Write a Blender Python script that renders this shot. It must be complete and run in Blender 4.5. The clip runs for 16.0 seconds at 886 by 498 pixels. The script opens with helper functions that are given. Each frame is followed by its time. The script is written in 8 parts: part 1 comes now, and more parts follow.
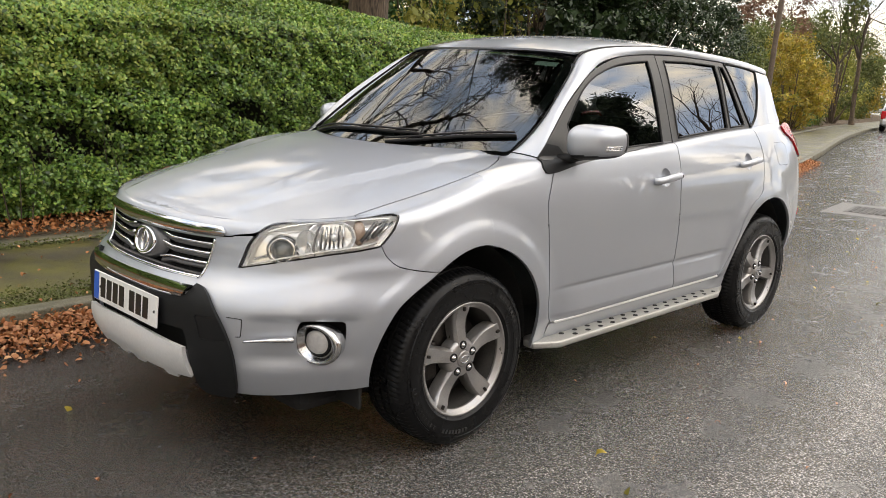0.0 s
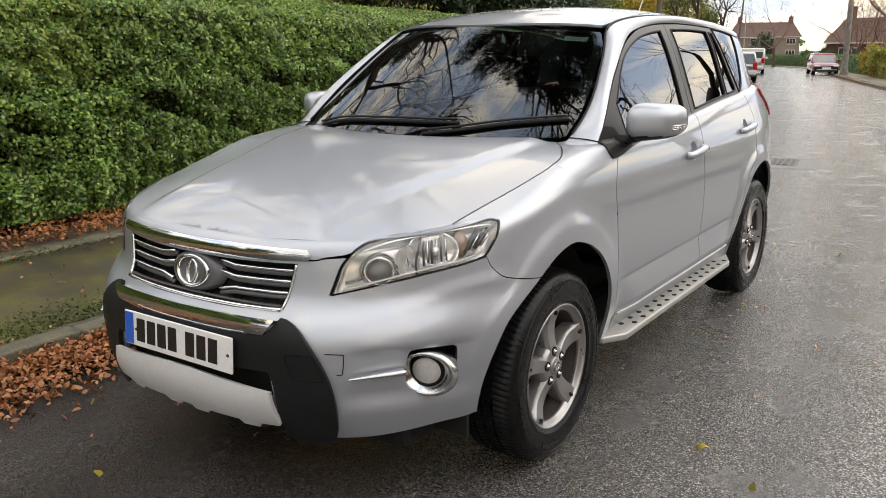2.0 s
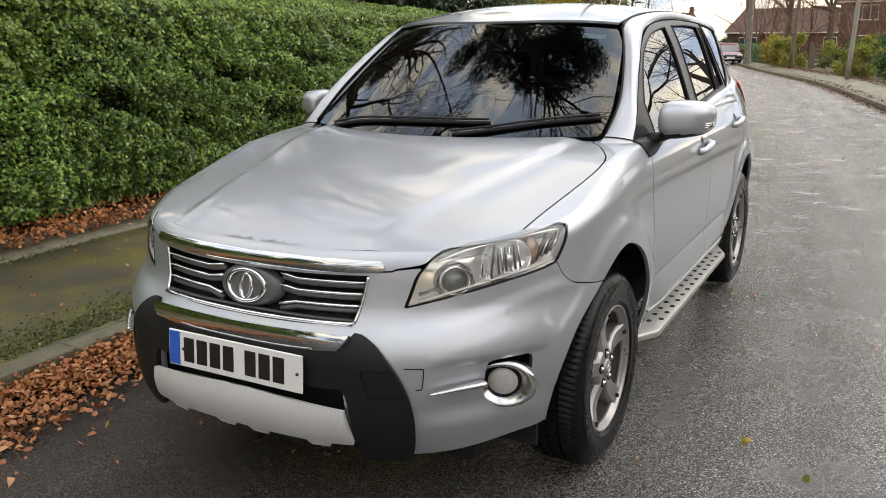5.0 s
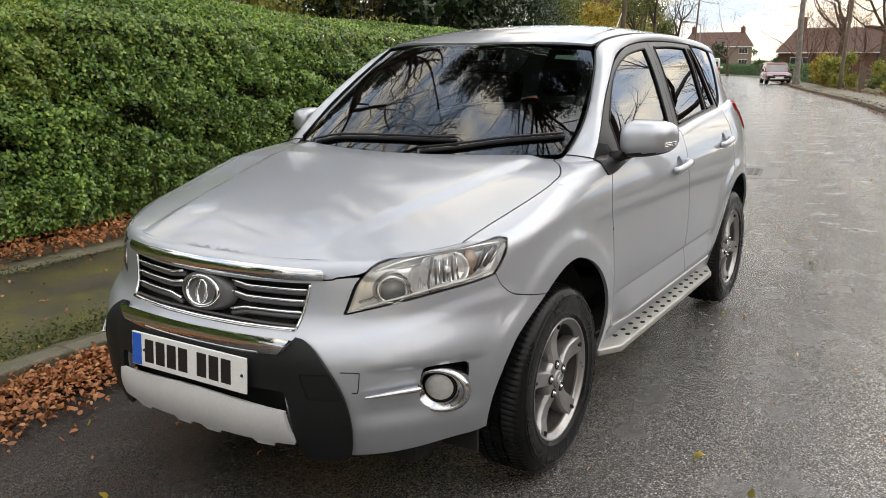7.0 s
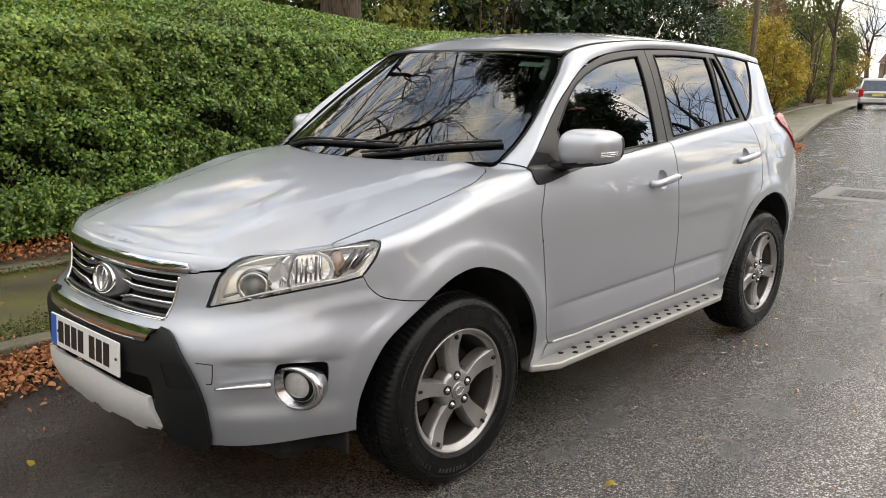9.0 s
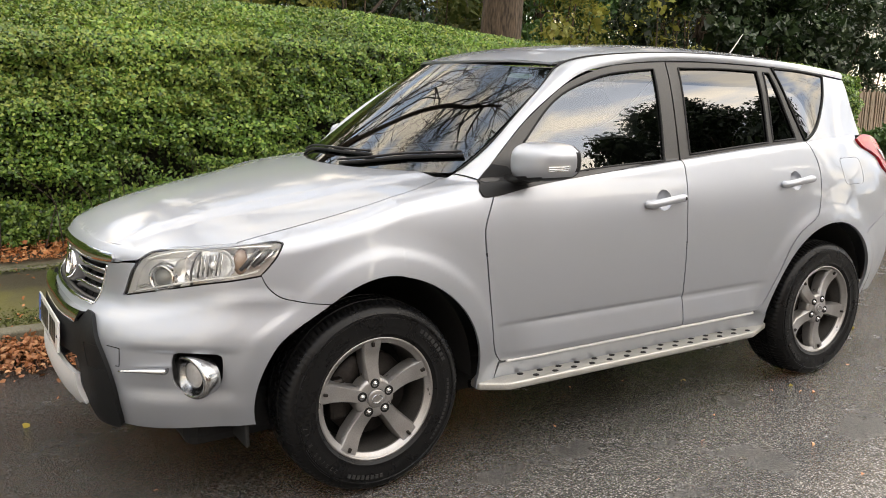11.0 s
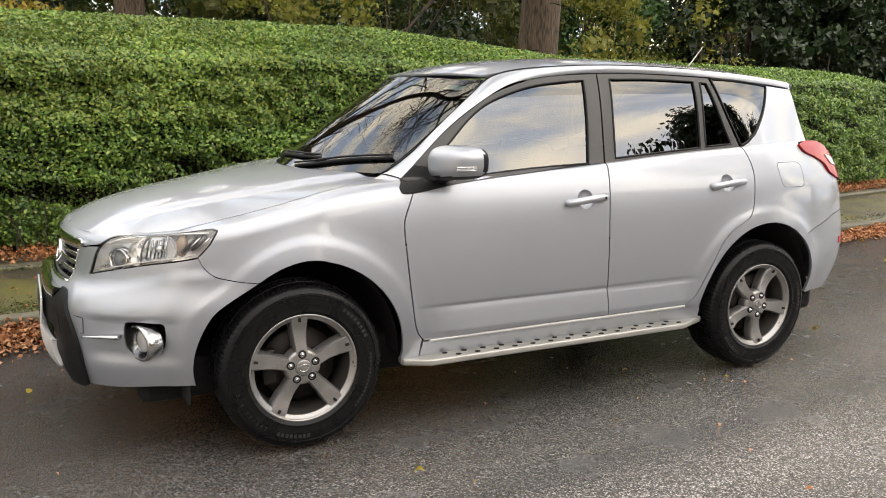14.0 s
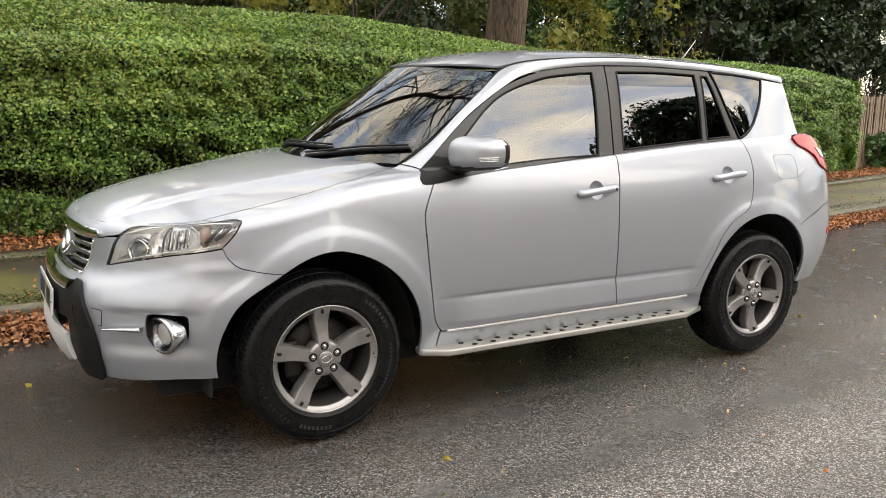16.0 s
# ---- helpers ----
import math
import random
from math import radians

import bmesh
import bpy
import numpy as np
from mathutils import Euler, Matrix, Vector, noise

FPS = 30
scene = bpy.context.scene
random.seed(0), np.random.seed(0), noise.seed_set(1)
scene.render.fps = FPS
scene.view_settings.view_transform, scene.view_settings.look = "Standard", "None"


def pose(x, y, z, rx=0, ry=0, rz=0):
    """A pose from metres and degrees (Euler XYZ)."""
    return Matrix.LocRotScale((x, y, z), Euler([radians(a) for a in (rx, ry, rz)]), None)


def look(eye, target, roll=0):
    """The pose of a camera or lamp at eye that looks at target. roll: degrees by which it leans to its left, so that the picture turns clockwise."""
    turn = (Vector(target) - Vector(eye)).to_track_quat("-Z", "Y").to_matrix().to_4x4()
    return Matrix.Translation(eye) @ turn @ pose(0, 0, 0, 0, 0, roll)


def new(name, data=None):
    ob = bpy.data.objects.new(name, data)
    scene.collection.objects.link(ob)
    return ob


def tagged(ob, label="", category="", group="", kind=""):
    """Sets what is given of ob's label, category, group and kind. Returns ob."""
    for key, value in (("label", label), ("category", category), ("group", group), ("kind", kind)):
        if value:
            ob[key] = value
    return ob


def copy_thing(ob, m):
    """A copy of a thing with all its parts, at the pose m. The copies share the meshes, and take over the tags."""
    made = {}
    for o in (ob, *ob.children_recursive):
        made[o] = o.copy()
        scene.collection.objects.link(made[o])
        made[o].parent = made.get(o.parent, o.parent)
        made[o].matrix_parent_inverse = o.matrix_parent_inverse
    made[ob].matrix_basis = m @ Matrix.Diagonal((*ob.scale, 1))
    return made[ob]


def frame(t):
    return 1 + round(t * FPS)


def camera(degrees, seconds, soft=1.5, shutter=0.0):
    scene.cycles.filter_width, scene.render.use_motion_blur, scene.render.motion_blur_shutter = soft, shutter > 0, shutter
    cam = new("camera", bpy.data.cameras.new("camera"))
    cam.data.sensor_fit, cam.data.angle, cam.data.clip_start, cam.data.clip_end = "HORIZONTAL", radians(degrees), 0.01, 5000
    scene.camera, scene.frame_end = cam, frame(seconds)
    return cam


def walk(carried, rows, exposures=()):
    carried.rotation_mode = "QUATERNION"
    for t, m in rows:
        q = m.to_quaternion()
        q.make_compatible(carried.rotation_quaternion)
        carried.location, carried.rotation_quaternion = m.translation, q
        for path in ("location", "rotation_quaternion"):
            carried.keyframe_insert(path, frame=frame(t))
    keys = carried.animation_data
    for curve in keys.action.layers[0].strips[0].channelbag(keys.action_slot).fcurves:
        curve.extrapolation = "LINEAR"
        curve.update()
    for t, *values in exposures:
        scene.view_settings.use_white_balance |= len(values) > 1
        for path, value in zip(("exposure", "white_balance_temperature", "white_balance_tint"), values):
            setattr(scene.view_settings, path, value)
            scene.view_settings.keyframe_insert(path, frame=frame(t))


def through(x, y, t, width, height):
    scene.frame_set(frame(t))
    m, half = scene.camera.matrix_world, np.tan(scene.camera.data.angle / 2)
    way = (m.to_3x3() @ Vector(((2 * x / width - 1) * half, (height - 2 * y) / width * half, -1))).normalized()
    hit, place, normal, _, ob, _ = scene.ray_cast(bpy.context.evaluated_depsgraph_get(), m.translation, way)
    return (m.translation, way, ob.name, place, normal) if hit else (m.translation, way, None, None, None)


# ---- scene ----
cam = camera(55.9, 16.0, 0.9)
PATH = [
    (0, (-2.271, -2.959, 1.416), (-0.872, -1.587, 1.013), 2.6),
    (0.5, (-2.35, -2.678, 1.428), (-0.884, -1.382, 1.011), 2.3),
    (1, (-2.5, -2.45, 1.453), (-0.977, -1.228, 1.02), 1.1),
    (1.5, (-2.598, -2.277, 1.462), (-1.032, -1.118, 1.01), 0.2),
    (2, (-2.544, -2.136, 1.458), (-0.942, -1.033, 0.992), -0.2),
    (2.5, (-2.558, -1.962, 1.472), (-0.917, -0.924, 0.995), -0.4),
    (3, (-2.642, -1.781, 1.491), (-0.967, -0.801, 1.01), -0.3),
    (3.5, (-2.701, -1.691, 1.49), (-0.999, -0.759, 1.004), -0.2),
    (6, (-2.721, -1.688, 1.497), (-1.018, -0.761, 1.008), -0.4),
    (6.5, (-2.701, -1.805, 1.513), (-1.016, -0.836, 1.042), -0.3),
    (7, (-2.661, -2.028, 1.498), (-1.004, -1.001, 1.052), -0.2),
    (7.5, (-2.597, -2.202, 1.482), (-0.978, -1.109, 1.05), 0.0),
    (8, (-2.425, -2.358, 1.473), (-0.862, -1.184, 1.048), 0.0),
    (8.5, (-2.251, -2.531, 1.474), (-0.753, -1.274, 1.053), 0.1),
    (8.7, (-2.192, -2.631, 1.469), (-0.723, -1.34, 1.051), 0.1),
    (10.8, (-1.33, -3.303, 1.447), (-0.25, -1.662, 1.067), 0.9),
    (11, (-1.3, -3.388, 1.437), (-0.26, -1.722, 1.062), 0.8),
    (11.5, (-1.298, -3.627, 1.437), (-0.342, -1.909, 1.072), 0.8),
    (12, (-1.265, -3.781, 1.451), (-0.367, -2.029, 1.093), 0.7),
    (12.5, (-1.122, -3.908, 1.439), (-0.262, -2.136, 1.092), 0.3),
    (13, (-1.039, -3.998, 1.429), (-0.189, -2.221, 1.084), 0.3),
    (13.5, (-0.986, -4.048, 1.419), (-0.127, -2.274, 1.077), 0.3),
    (14, (-0.971, -4.066, 1.427), (-0.086, -2.306, 1.082), 0.4),
    (14.5, (-0.977, -4.067, 1.424), (-0.049, -2.329, 1.082), 0.8),
    (15, (-0.989, -4.064, 1.427), (-0.046, -2.338, 1.064), 1.0),
    (15.5, (-1.038, -4.022, 1.431), (-0.087, -2.305, 1.046), 1.6),
    (16, (-1.238, -3.927, 1.425), (-0.248, -2.229, 1.059), 1.0),
]
walk(cam, [(t, look(eye, target, roll)) for t, eye, target, roll in PATH], [(0.0, 0.48, 6800, 12.5), (2.0, 0.30, 6700, 12), (3.5, 0.25, 6650, 11.5), (6.0, 0.25, 6600, 11), (8.5, 0.32, 6650, 11.5), (11.0, 0.64, 6850, 12.5), (16.0, 0.57, 6800, 12)])

# ---------------------------------------------------------------- small tools
def spline(pts):
    """A natural cubic through a few (place, value) pairs, straight beyond its ends."""
    xs, ys = np.array([p[0] for p in pts], float), np.array([p[1] for p in pts], float)
    n = len(xs)
    h = np.diff(xs)
    a, r = np.zeros((n, n)), np.zeros(n)
    a[0, 0] = a[-1, -1] = 1
    for i in range(1, n - 1):
        a[i, i - 1:i + 2] = h[i - 1], 2 * (h[i - 1] + h[i]), h[i]
        r[i] = 6 * ((ys[i + 1] - ys[i]) / h[i] - (ys[i] - ys[i - 1]) / h[i - 1])
    m = np.linalg.solve(a, r)

    def f(x):
        x = np.asarray(x, float)
        i = np.clip(np.searchsorted(xs, x) - 1, 0, n - 2)
        q = np.clip(x, xs[0], xs[-1])
        l, u = q - xs[i], xs[i + 1] - q
        v = (m[i] * u ** 3 + m[i + 1] * l ** 3) / (6 * h[i]) + (ys[i] / h[i] - m[i] * h[i] / 6) * u + (ys[i + 1] / h[i] - m[i + 1] * h[i] / 6) * l
        s0 = (ys[1] - ys[0]) / h[0] - h[0] * m[1] / 6
        s1 = (ys[-1] - ys[-2]) / h[-1] + h[-1] * m[-2] / 6
        return v + np.minimum(x - xs[0], 0) * s0 + np.maximum(x - xs[-1], 0) * s1
    return f


def smooth(a, b, x):
    t = np.clip((np.asarray(x, float) - a) / (b - a), 0, 1)
    return t * t * (3 - 2 * t)


# ---------------------------------------------------------------- the car's body as smooth surfaces
# x runs back from the front axle, y to the car's right, z up from the road
XF, XR, B0, REACH, NF = 0.10, 2.50, 0.897, 1.035, 2.8
door_profile = spline([(0.20, 0.800), (0.36, 0.842), (0.52, 0.880), (0.70, 0.897), (0.88, 0.892), (1.0, 0.876), (1.1, 0.845), (1.2, 0.80)])
nose_reach = spline([(0.20, 0.94), (0.30, 0.99), (0.42, 1.018), (0.55, 1.020), (0.64, 1.005), (0.72, 0.962), (0.80, 0.945), (0.90, 0.930), (1.1, 0.88)])
tail_reach = spline([(0.25, 0.90), (0.45, 1.0), (0.70, 1.02), (0.85, 0.99), (1.0, 0.96), (1.2, 0.88), (1.5, 0.70), (1.6, 0.62)])
shoulder_z = spline([(-0.95, 0.898), (-0.70, 0.915), (-0.33, 0.965), (0.0, 1.040), (0.25, 1.083), (0.5, 1.100), (1.0, 1.113), (1.5, 1.143), (2.0, 1.182), (2.5, 1.210), (3.3, 1.24)])


def outline(s):
    """The body's plan at bumper height: s metres from the nose's middle along the side, as (x, y)."""
    s = np.asarray(s, float)
    return np.interp(np.abs(s), OUT_S, OUT_X), np.sign(s) * np.interp(np.abs(s), OUT_S, OUT_Y)


def make_outline():
    a = np.linspace(0, np.pi / 2, 1200)
    fx, fy = XF - REACH * np.cos(a) ** (2 / NF), B0 * np.sin(a) ** (2 / NF)
    rx, ry = XR + 1.02 * np.cos(a[::-1]) ** (2 / 4.5), B0 * np.sin(a[::-1]) ** (2 / 4.5)
    xs, ys = np.concatenate([fx, rx[1:]]), np.concatenate([fy, ry[1:]])
    d = np.concatenate([[0], np.cumsum(np.hypot(np.diff(xs), np.diff(ys)))])
    return d, xs, ys


OUT_S, OUT_X, OUT_Y = make_outline()


def s_at_x(x):
    return np.interp(x, OUT_X, OUT_S)


def body(s, v):
    """The lower body: s along the plan (positive on the car's left), v up; rolls inwards above the shoulder."""
    s, v = np.asarray(s, float), np.asarray(v, float)
    x0, y0 = outline(s)
    zs = shoulder_z(x0)
    roll_h, roll_w = 0.055 + 0.02 * smooth(-0.6, 0.0, x0) - 0.045 * smooth(0.3, 0.7, x0), 0.05 + 0.03 * smooth(-0.6, 0.0, x0) - 0.055 * smooth(0.2, 0.7, x0)
    zk = zs - roll_h
    q = np.clip((v - zk) / (roll_h * 1.4), 0, 1.6)
    z = np.minimum(v, zk) + roll_h * np.where(q < 1, 1 - (1 - q) ** 2, 1.0 + 0.0 * q) * (v > zk)
    inset = roll_w * q ** 2
    # the bumper: a lip under the lamps, a hollow round the fog lamps, and a fuller foot
    a = np.abs(s)
    nose = smooth(0.40, 0.52, a) * (1 - smooth(1.02, 1.18, a))
    lip = 0.700 + 0.085 * smooth(0.5, 1.0, a)
    inset = inset - 0.008 * nose * (1 - smooth(lip - 0.045, lip + 0.012, z))
    inset = inset + 0.011 * smooth(0.58, 0.74, a) * (1 - smooth(0.93, 1.05, a)) * smooth(0.40, 0.46, z) * (1 - smooth(0.575, 0.605, z))
    inset = inset - 0.006 * smooth(0.50, 0.66, a) * (1 - smooth(0.98, 1.12, a)) * (1 - smooth(0.38, 0.45, z))
    b = door_profile(z)
    # the doors' foot kicks out below a crease; flares stand round the wheel arches
    b = b + (0.030 * np.clip((0.532 - z) / 0.10, 0, 1) * smooth(0.375, 0.412, z) - 0.005 * np.exp(-((z - 0.545) / 0.009) ** 2)) * smooth(0.45, 0.75, x0) * (1 - smooth(1.95, 2.15, x0))
    for wx in (0.0, 2.56):
        r = np.hypot(x0 - wx, (z - 0.36) * 1.0)
        b = b + (0.015 * (1 - smooth(0.42, 0.61, r)) + 0.0045 * (1 - smooth(0.50, 0.55, r))) * (z > 0.2)
    b = b - 0.055 * smooth(2.5, 3.3, x0) - 0.012 * smooth(0.3, -0.6, x0) * smooth(0.75, 0.95, z)
    n = NF - 0.25 * smooth(0.60, 0.74, z)
    fx = XF - nose_reach(z) * np.maximum(1 - (np.abs(y0) / B0) ** n, 0) ** (1 / n)
    x = np.where(x0 < XF, fx, np.where(x0 > XR, XR + (x0 - XR) * tail_reach(z) / 1.02, x0))
    y = y0 / B0 * b
    # roll inwards, along the plan's own inward direction
    d = 0.002
    xa, ya = outline(np.abs(s) + d)
    xb, yb = outline(np.maximum(np.abs(s) - d, 0))
    tx, ty = xa - xb, ya - yb
    l = np.maximum(np.hypot(tx, ty), 1e-9)
    nx, ny = ty / l, -tx / l                     # inwards for the left-hand half
    nx, ny = np.where(np.abs(s) < 2 * d, 1.0, nx), np.where(np.abs(s) < 2 * d, 0.0, ny)
    x = x + nx * inset
    y = y + np.sign(s) * ny * inset
    return np.stack([x, -y, z], -1)


glass_profile = spline([(1.0, 0.866), (1.1, 0.828), (1.25, 0.765), (1.4, 0.695), (1.5, 0.645), (1.6, 0.585)])


RIM_S = np.linspace(0, float(s_at_x(0.55)), 400)


def roll_end(s):
    """v at the end of the roll over the shoulder."""
    x0 = outline(s)[0]
    rh = 0.055 + 0.02 * smooth(-0.6, 0.0, x0) - 0.045 * smooth(0.3, 0.7, x0)
    q = 0.72 + 0.13 * smooth(-0.6, -0.1, x0) + 0.15 * smooth(0.2, 0.5, x0)
    return shoulder_z(x0) - rh + 1.4 * rh * q


RIM = body(RIM_S, roll_end(RIM_S))
EDGE_S = np.linspace(float(s_at_x(0.35)), float(s_at_x(3.25)), 300)
EDGE = body(EDGE_S, roll_end(EDGE_S))


def flank(x, z, side=-1):
    """The side of the upper body, with the windows; it starts where the shoulder's roll ends."""
    x, z = np.asarray(x, float), np.asarray(z, float)
    ye, ze = np.interp(x, EDGE[:, 0], -EDGE[:, 1]), np.interp(x, EDGE[:, 0], EDGE[:, 2])
    taper = 0.10 * smooth(2.3, 3.5, x) ** 1.5 + 0.02 * smooth(0.9, 0.4, x)
    g = glass_profile(z) - taper
    g = g + (ye - glass_profile(ze) + taper) * (1 - smooth(ze, ze + 0.30, z))
    return np.stack([x, side * g, z], -1)


hood_mid = spline([(-0.806, 0.893), (-0.77, 0.914), (-0.70, 0.9455), (-0.5, 1.0045), (-0.2, 1.063), (0.1, 1.107), (0.45, 1.139)])
roof_mid = spline([(0.80, 1.562), (1.0, 1.612), (1.30, 1.652), (1.7, 1.672), (2.2, 1.668), (2.7, 1.640), (3.05, 1.600), (3.3, 1.56)])




def hood(x, y):
    """The bonnet and the tops of the wings: from the middle line out to the shoulder's roll."""
    x, y = np.asarray(x, float), np.asarray(y, float)
    ye, ze = np.interp(x, RIM[:, 0], -RIM[:, 1]), np.interp(x, RIM[:, 0], RIM[:, 2])
    q = np.minimum(np.abs(y) / np.maximum(ye, 0.02), 1.05)
    crease = 0.40 + 0.20 * smooth(-0.8, 0.4, x)
    ridge = 0.017 * (1 - smooth(crease - 0.035, crease + 0.030, np.abs(y))) * smooth(-0.80, -0.55, x)
    mid = hood_mid(x) - 0.017 * smooth(-0.80, -0.55, x)
    return np.stack([x + 0 * y, y + 0 * x, mid + (ze - mid) * q ** 2.3 + ridge], -1)


def roof(x, y):
    x, y = np.asarray(x, float), np.asarray(y, float)
    return np.stack([x + 0 * y, y + 0 * x, roof_mid(x) - 0.075 * (np.abs(y) / 0.62) ** 2.6], -1)


def screen(y, w):
    """The windscreen: y across, w from its foot (0) to its head (1)."""
    y, w = np.asarray(y, float), np.asarray(w, float)
    k = (np.abs(y) / 0.66) ** 2
    xa, za = 0.20 + 0.22 * k, 1.115 + 0.005 * k
    xb, zb = 0.80 + 0.20 * k, 1.556 - 0.028 * k
    bow = 0.05 * w * (1 - w)
    return np.stack([xa + (xb - xa) * w - 0.4 * bow, y * (1 - 0.13 * w), za + (zb - za) * w + 0.9 * bow], -1)

# ---------------------------------------------------------------- sky, sun and exposure
world = bpy.data.worlds.new("sky")
world.use_nodes = True
scene.world = world
wn, wl = world.node_tree.nodes, world.node_tree.links
sky = wn.new("ShaderNodeTexSky")
sky.sky_type, sky.sun_disc = "NISHITA", False
sky.sun_elevation, sky.sun_rotation = radians(28), radians(215)
gain = wn.new("ShaderNodeMixRGB")
gain.blend_type, gain.inputs[0].default_value = "MULTIPLY", 1.0
gain.inputs[2].default_value = (0.125, 0.112, 0.097, 1)
wl.new(sky.outputs[0], gain.inputs[1])
wc = wn.new("ShaderNodeTexCoord")
wm = wn.new("ShaderNodeMapping")
wm.inputs["Scale"].default_value, wm.inputs["Location"].default_value = (1.0, 1.0, 2.2), (0.9, 0.35, 0.6)
wl.new(wc.outputs["Generated"], wm.inputs[0])
cl = wn.new("ShaderNodeTexNoise")
cl.inputs["Scale"].default_value, cl.inputs["Detail"].default_value, cl.inputs["Roughness"].default_value = 2.3, 6.0, 0.55
wl.new(wm.outputs[0], cl.inputs["Vector"])
cr = wn.new("ShaderNodeValToRGB")
cr.color_ramp.elements[0].position, cr.color_ramp.elements[1].position = 0.36, 0.58
cr.color_ramp.elements[0].color, cr.color_ramp.elements[1].color = (0.55, 0.55, 0.55, 1), (1, 1, 1, 1)
wl.new(cl.outputs["Fac"], cr.inputs[0])
tone = wn.new("ShaderNodeTexNoise")
tone.inputs["Scale"].default_value, tone.inputs["Detail"].default_value = 5.5, 5.0
wl.new(wm.outputs[0], tone.inputs["Vector"])
tr = wn.new("ShaderNodeValToRGB")
tr.color_ramp.elements[0].position, tr.color_ramp.elements[1].position = 0.43, 0.60
tr.color_ramp.elements[0].color, tr.color_ramp.elements[1].color = (0.56, 0.67, 0.84, 1), (1.50, 1.33, 1.03, 1)
wl.new(tone.outputs["Fac"], tr.inputs[0])
mixed = wn.new("ShaderNodeMixRGB")
wl.new(cr.outputs[0], mixed.inputs[0])
wl.new(gain.outputs[0], mixed.inputs[1])
wl.new(tr.outputs[0], mixed.inputs[2])
# an overcast sky, brightest overhead
up = wn.new("ShaderNodeSeparateXYZ")
wl.new(wc.outputs["Generated"], up.inputs[0])
haze = wn.new("ShaderNodeMapRange")
haze.interpolation_type = "SMOOTHSTEP"
for k, v in (("From Min", 0.40), ("From Max", 0.92), ("To Min", 0.95), ("To Max", 1.35)):
    haze.inputs[k].default_value = v
wl.new(up.outputs[2], haze.inputs["Value"])
shade = wn.new("ShaderNodeMixRGB")
shade.blend_type, shade.inputs[0].default_value = "MULTIPLY", 1.0
wl.new(mixed.outputs[0], shade.inputs[1])
wl.new(haze.outputs[0], shade.inputs[2])
# brighter on the side where the sun stands behind the cloud, greyer down at the horizon
toward = wn.new("ShaderNodeVectorMath")
toward.operation = "DOT_PRODUCT"
toward.inputs[1].default_value = (0.72, -0.61, 0.33)
wl.new(wc.outputs["Generated"], toward.inputs[0])
side = wn.new("ShaderNodeMapRange")
side.interpolation_type = "SMOOTHSTEP"
for k, v in (("From Min", -0.15), ("From Max", 1.0), ("To Min", 0.90), ("To Max", 1.58)):
    side.inputs[k].default_value = v
wl.new(toward.outputs["Value"], side.inputs["Value"])
low = wn.new("ShaderNodeMapRange")
low.interpolation_type = "SMOOTHSTEP"
for k, v in (("From Min", 0.0), ("From Max", 0.35), ("To Min", 0.88), ("To Max", 1.0)):
    low.inputs[k].default_value = v
wl.new(up.outputs[2], low.inputs["Value"])
veil = wn.new("ShaderNodeMath")
veil.operation = "MULTIPLY"
wl.new(side.outputs[0], veil.inputs[0])
wl.new(low.outputs[0], veil.inputs[1])
# a grey bank of cloud down the street
ahead = wn.new("ShaderNodeVectorMath")
ahead.operation = "DOT_PRODUCT"
ahead.inputs[1].default_value = (0.955, 0.28, 0.10)
wl.new(wc.outputs["Generated"], ahead.inputs[0])
bank = wn.new("ShaderNodeMapRange")
bank.interpolation_type = "SMOOTHSTEP"
for k, v in (("From Min", 0.72), ("From Max", 0.97), ("To Min", 1.0), ("To Max", 0.88)):
    bank.inputs[k].default_value = v
wl.new(ahead.outputs["Value"], bank.inputs["Value"])
veiled = wn.new("ShaderNodeMath")
veiled.operation = "MULTIPLY"
wl.new(veil.outputs[0], veiled.inputs[0])
wl.new(bank.outputs[0], veiled.inputs[1])
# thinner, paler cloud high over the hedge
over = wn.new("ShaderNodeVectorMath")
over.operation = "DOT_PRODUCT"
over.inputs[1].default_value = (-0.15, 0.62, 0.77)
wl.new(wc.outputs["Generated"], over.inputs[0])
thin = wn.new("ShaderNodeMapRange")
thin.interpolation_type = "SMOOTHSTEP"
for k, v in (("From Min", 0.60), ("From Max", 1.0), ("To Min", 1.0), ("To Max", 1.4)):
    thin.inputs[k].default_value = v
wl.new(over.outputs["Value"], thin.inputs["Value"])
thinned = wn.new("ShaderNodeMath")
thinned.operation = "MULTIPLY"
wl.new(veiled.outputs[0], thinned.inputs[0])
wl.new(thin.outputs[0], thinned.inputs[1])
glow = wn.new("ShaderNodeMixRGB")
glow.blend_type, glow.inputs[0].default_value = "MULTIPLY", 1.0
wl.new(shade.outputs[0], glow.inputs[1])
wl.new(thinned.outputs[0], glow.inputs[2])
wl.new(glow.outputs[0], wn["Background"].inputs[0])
wn["Background"].inputs[1].default_value = 1.34
sun = new("sun", bpy.data.lights.new("sun", "SUN"))
sun.data.energy, sun.data.angle, sun.data.color = 0.55, radians(50), (1.0, 0.94, 0.85)
sun.matrix_world = look((11.0, -13.0, 5.8), (0, 0, 0))


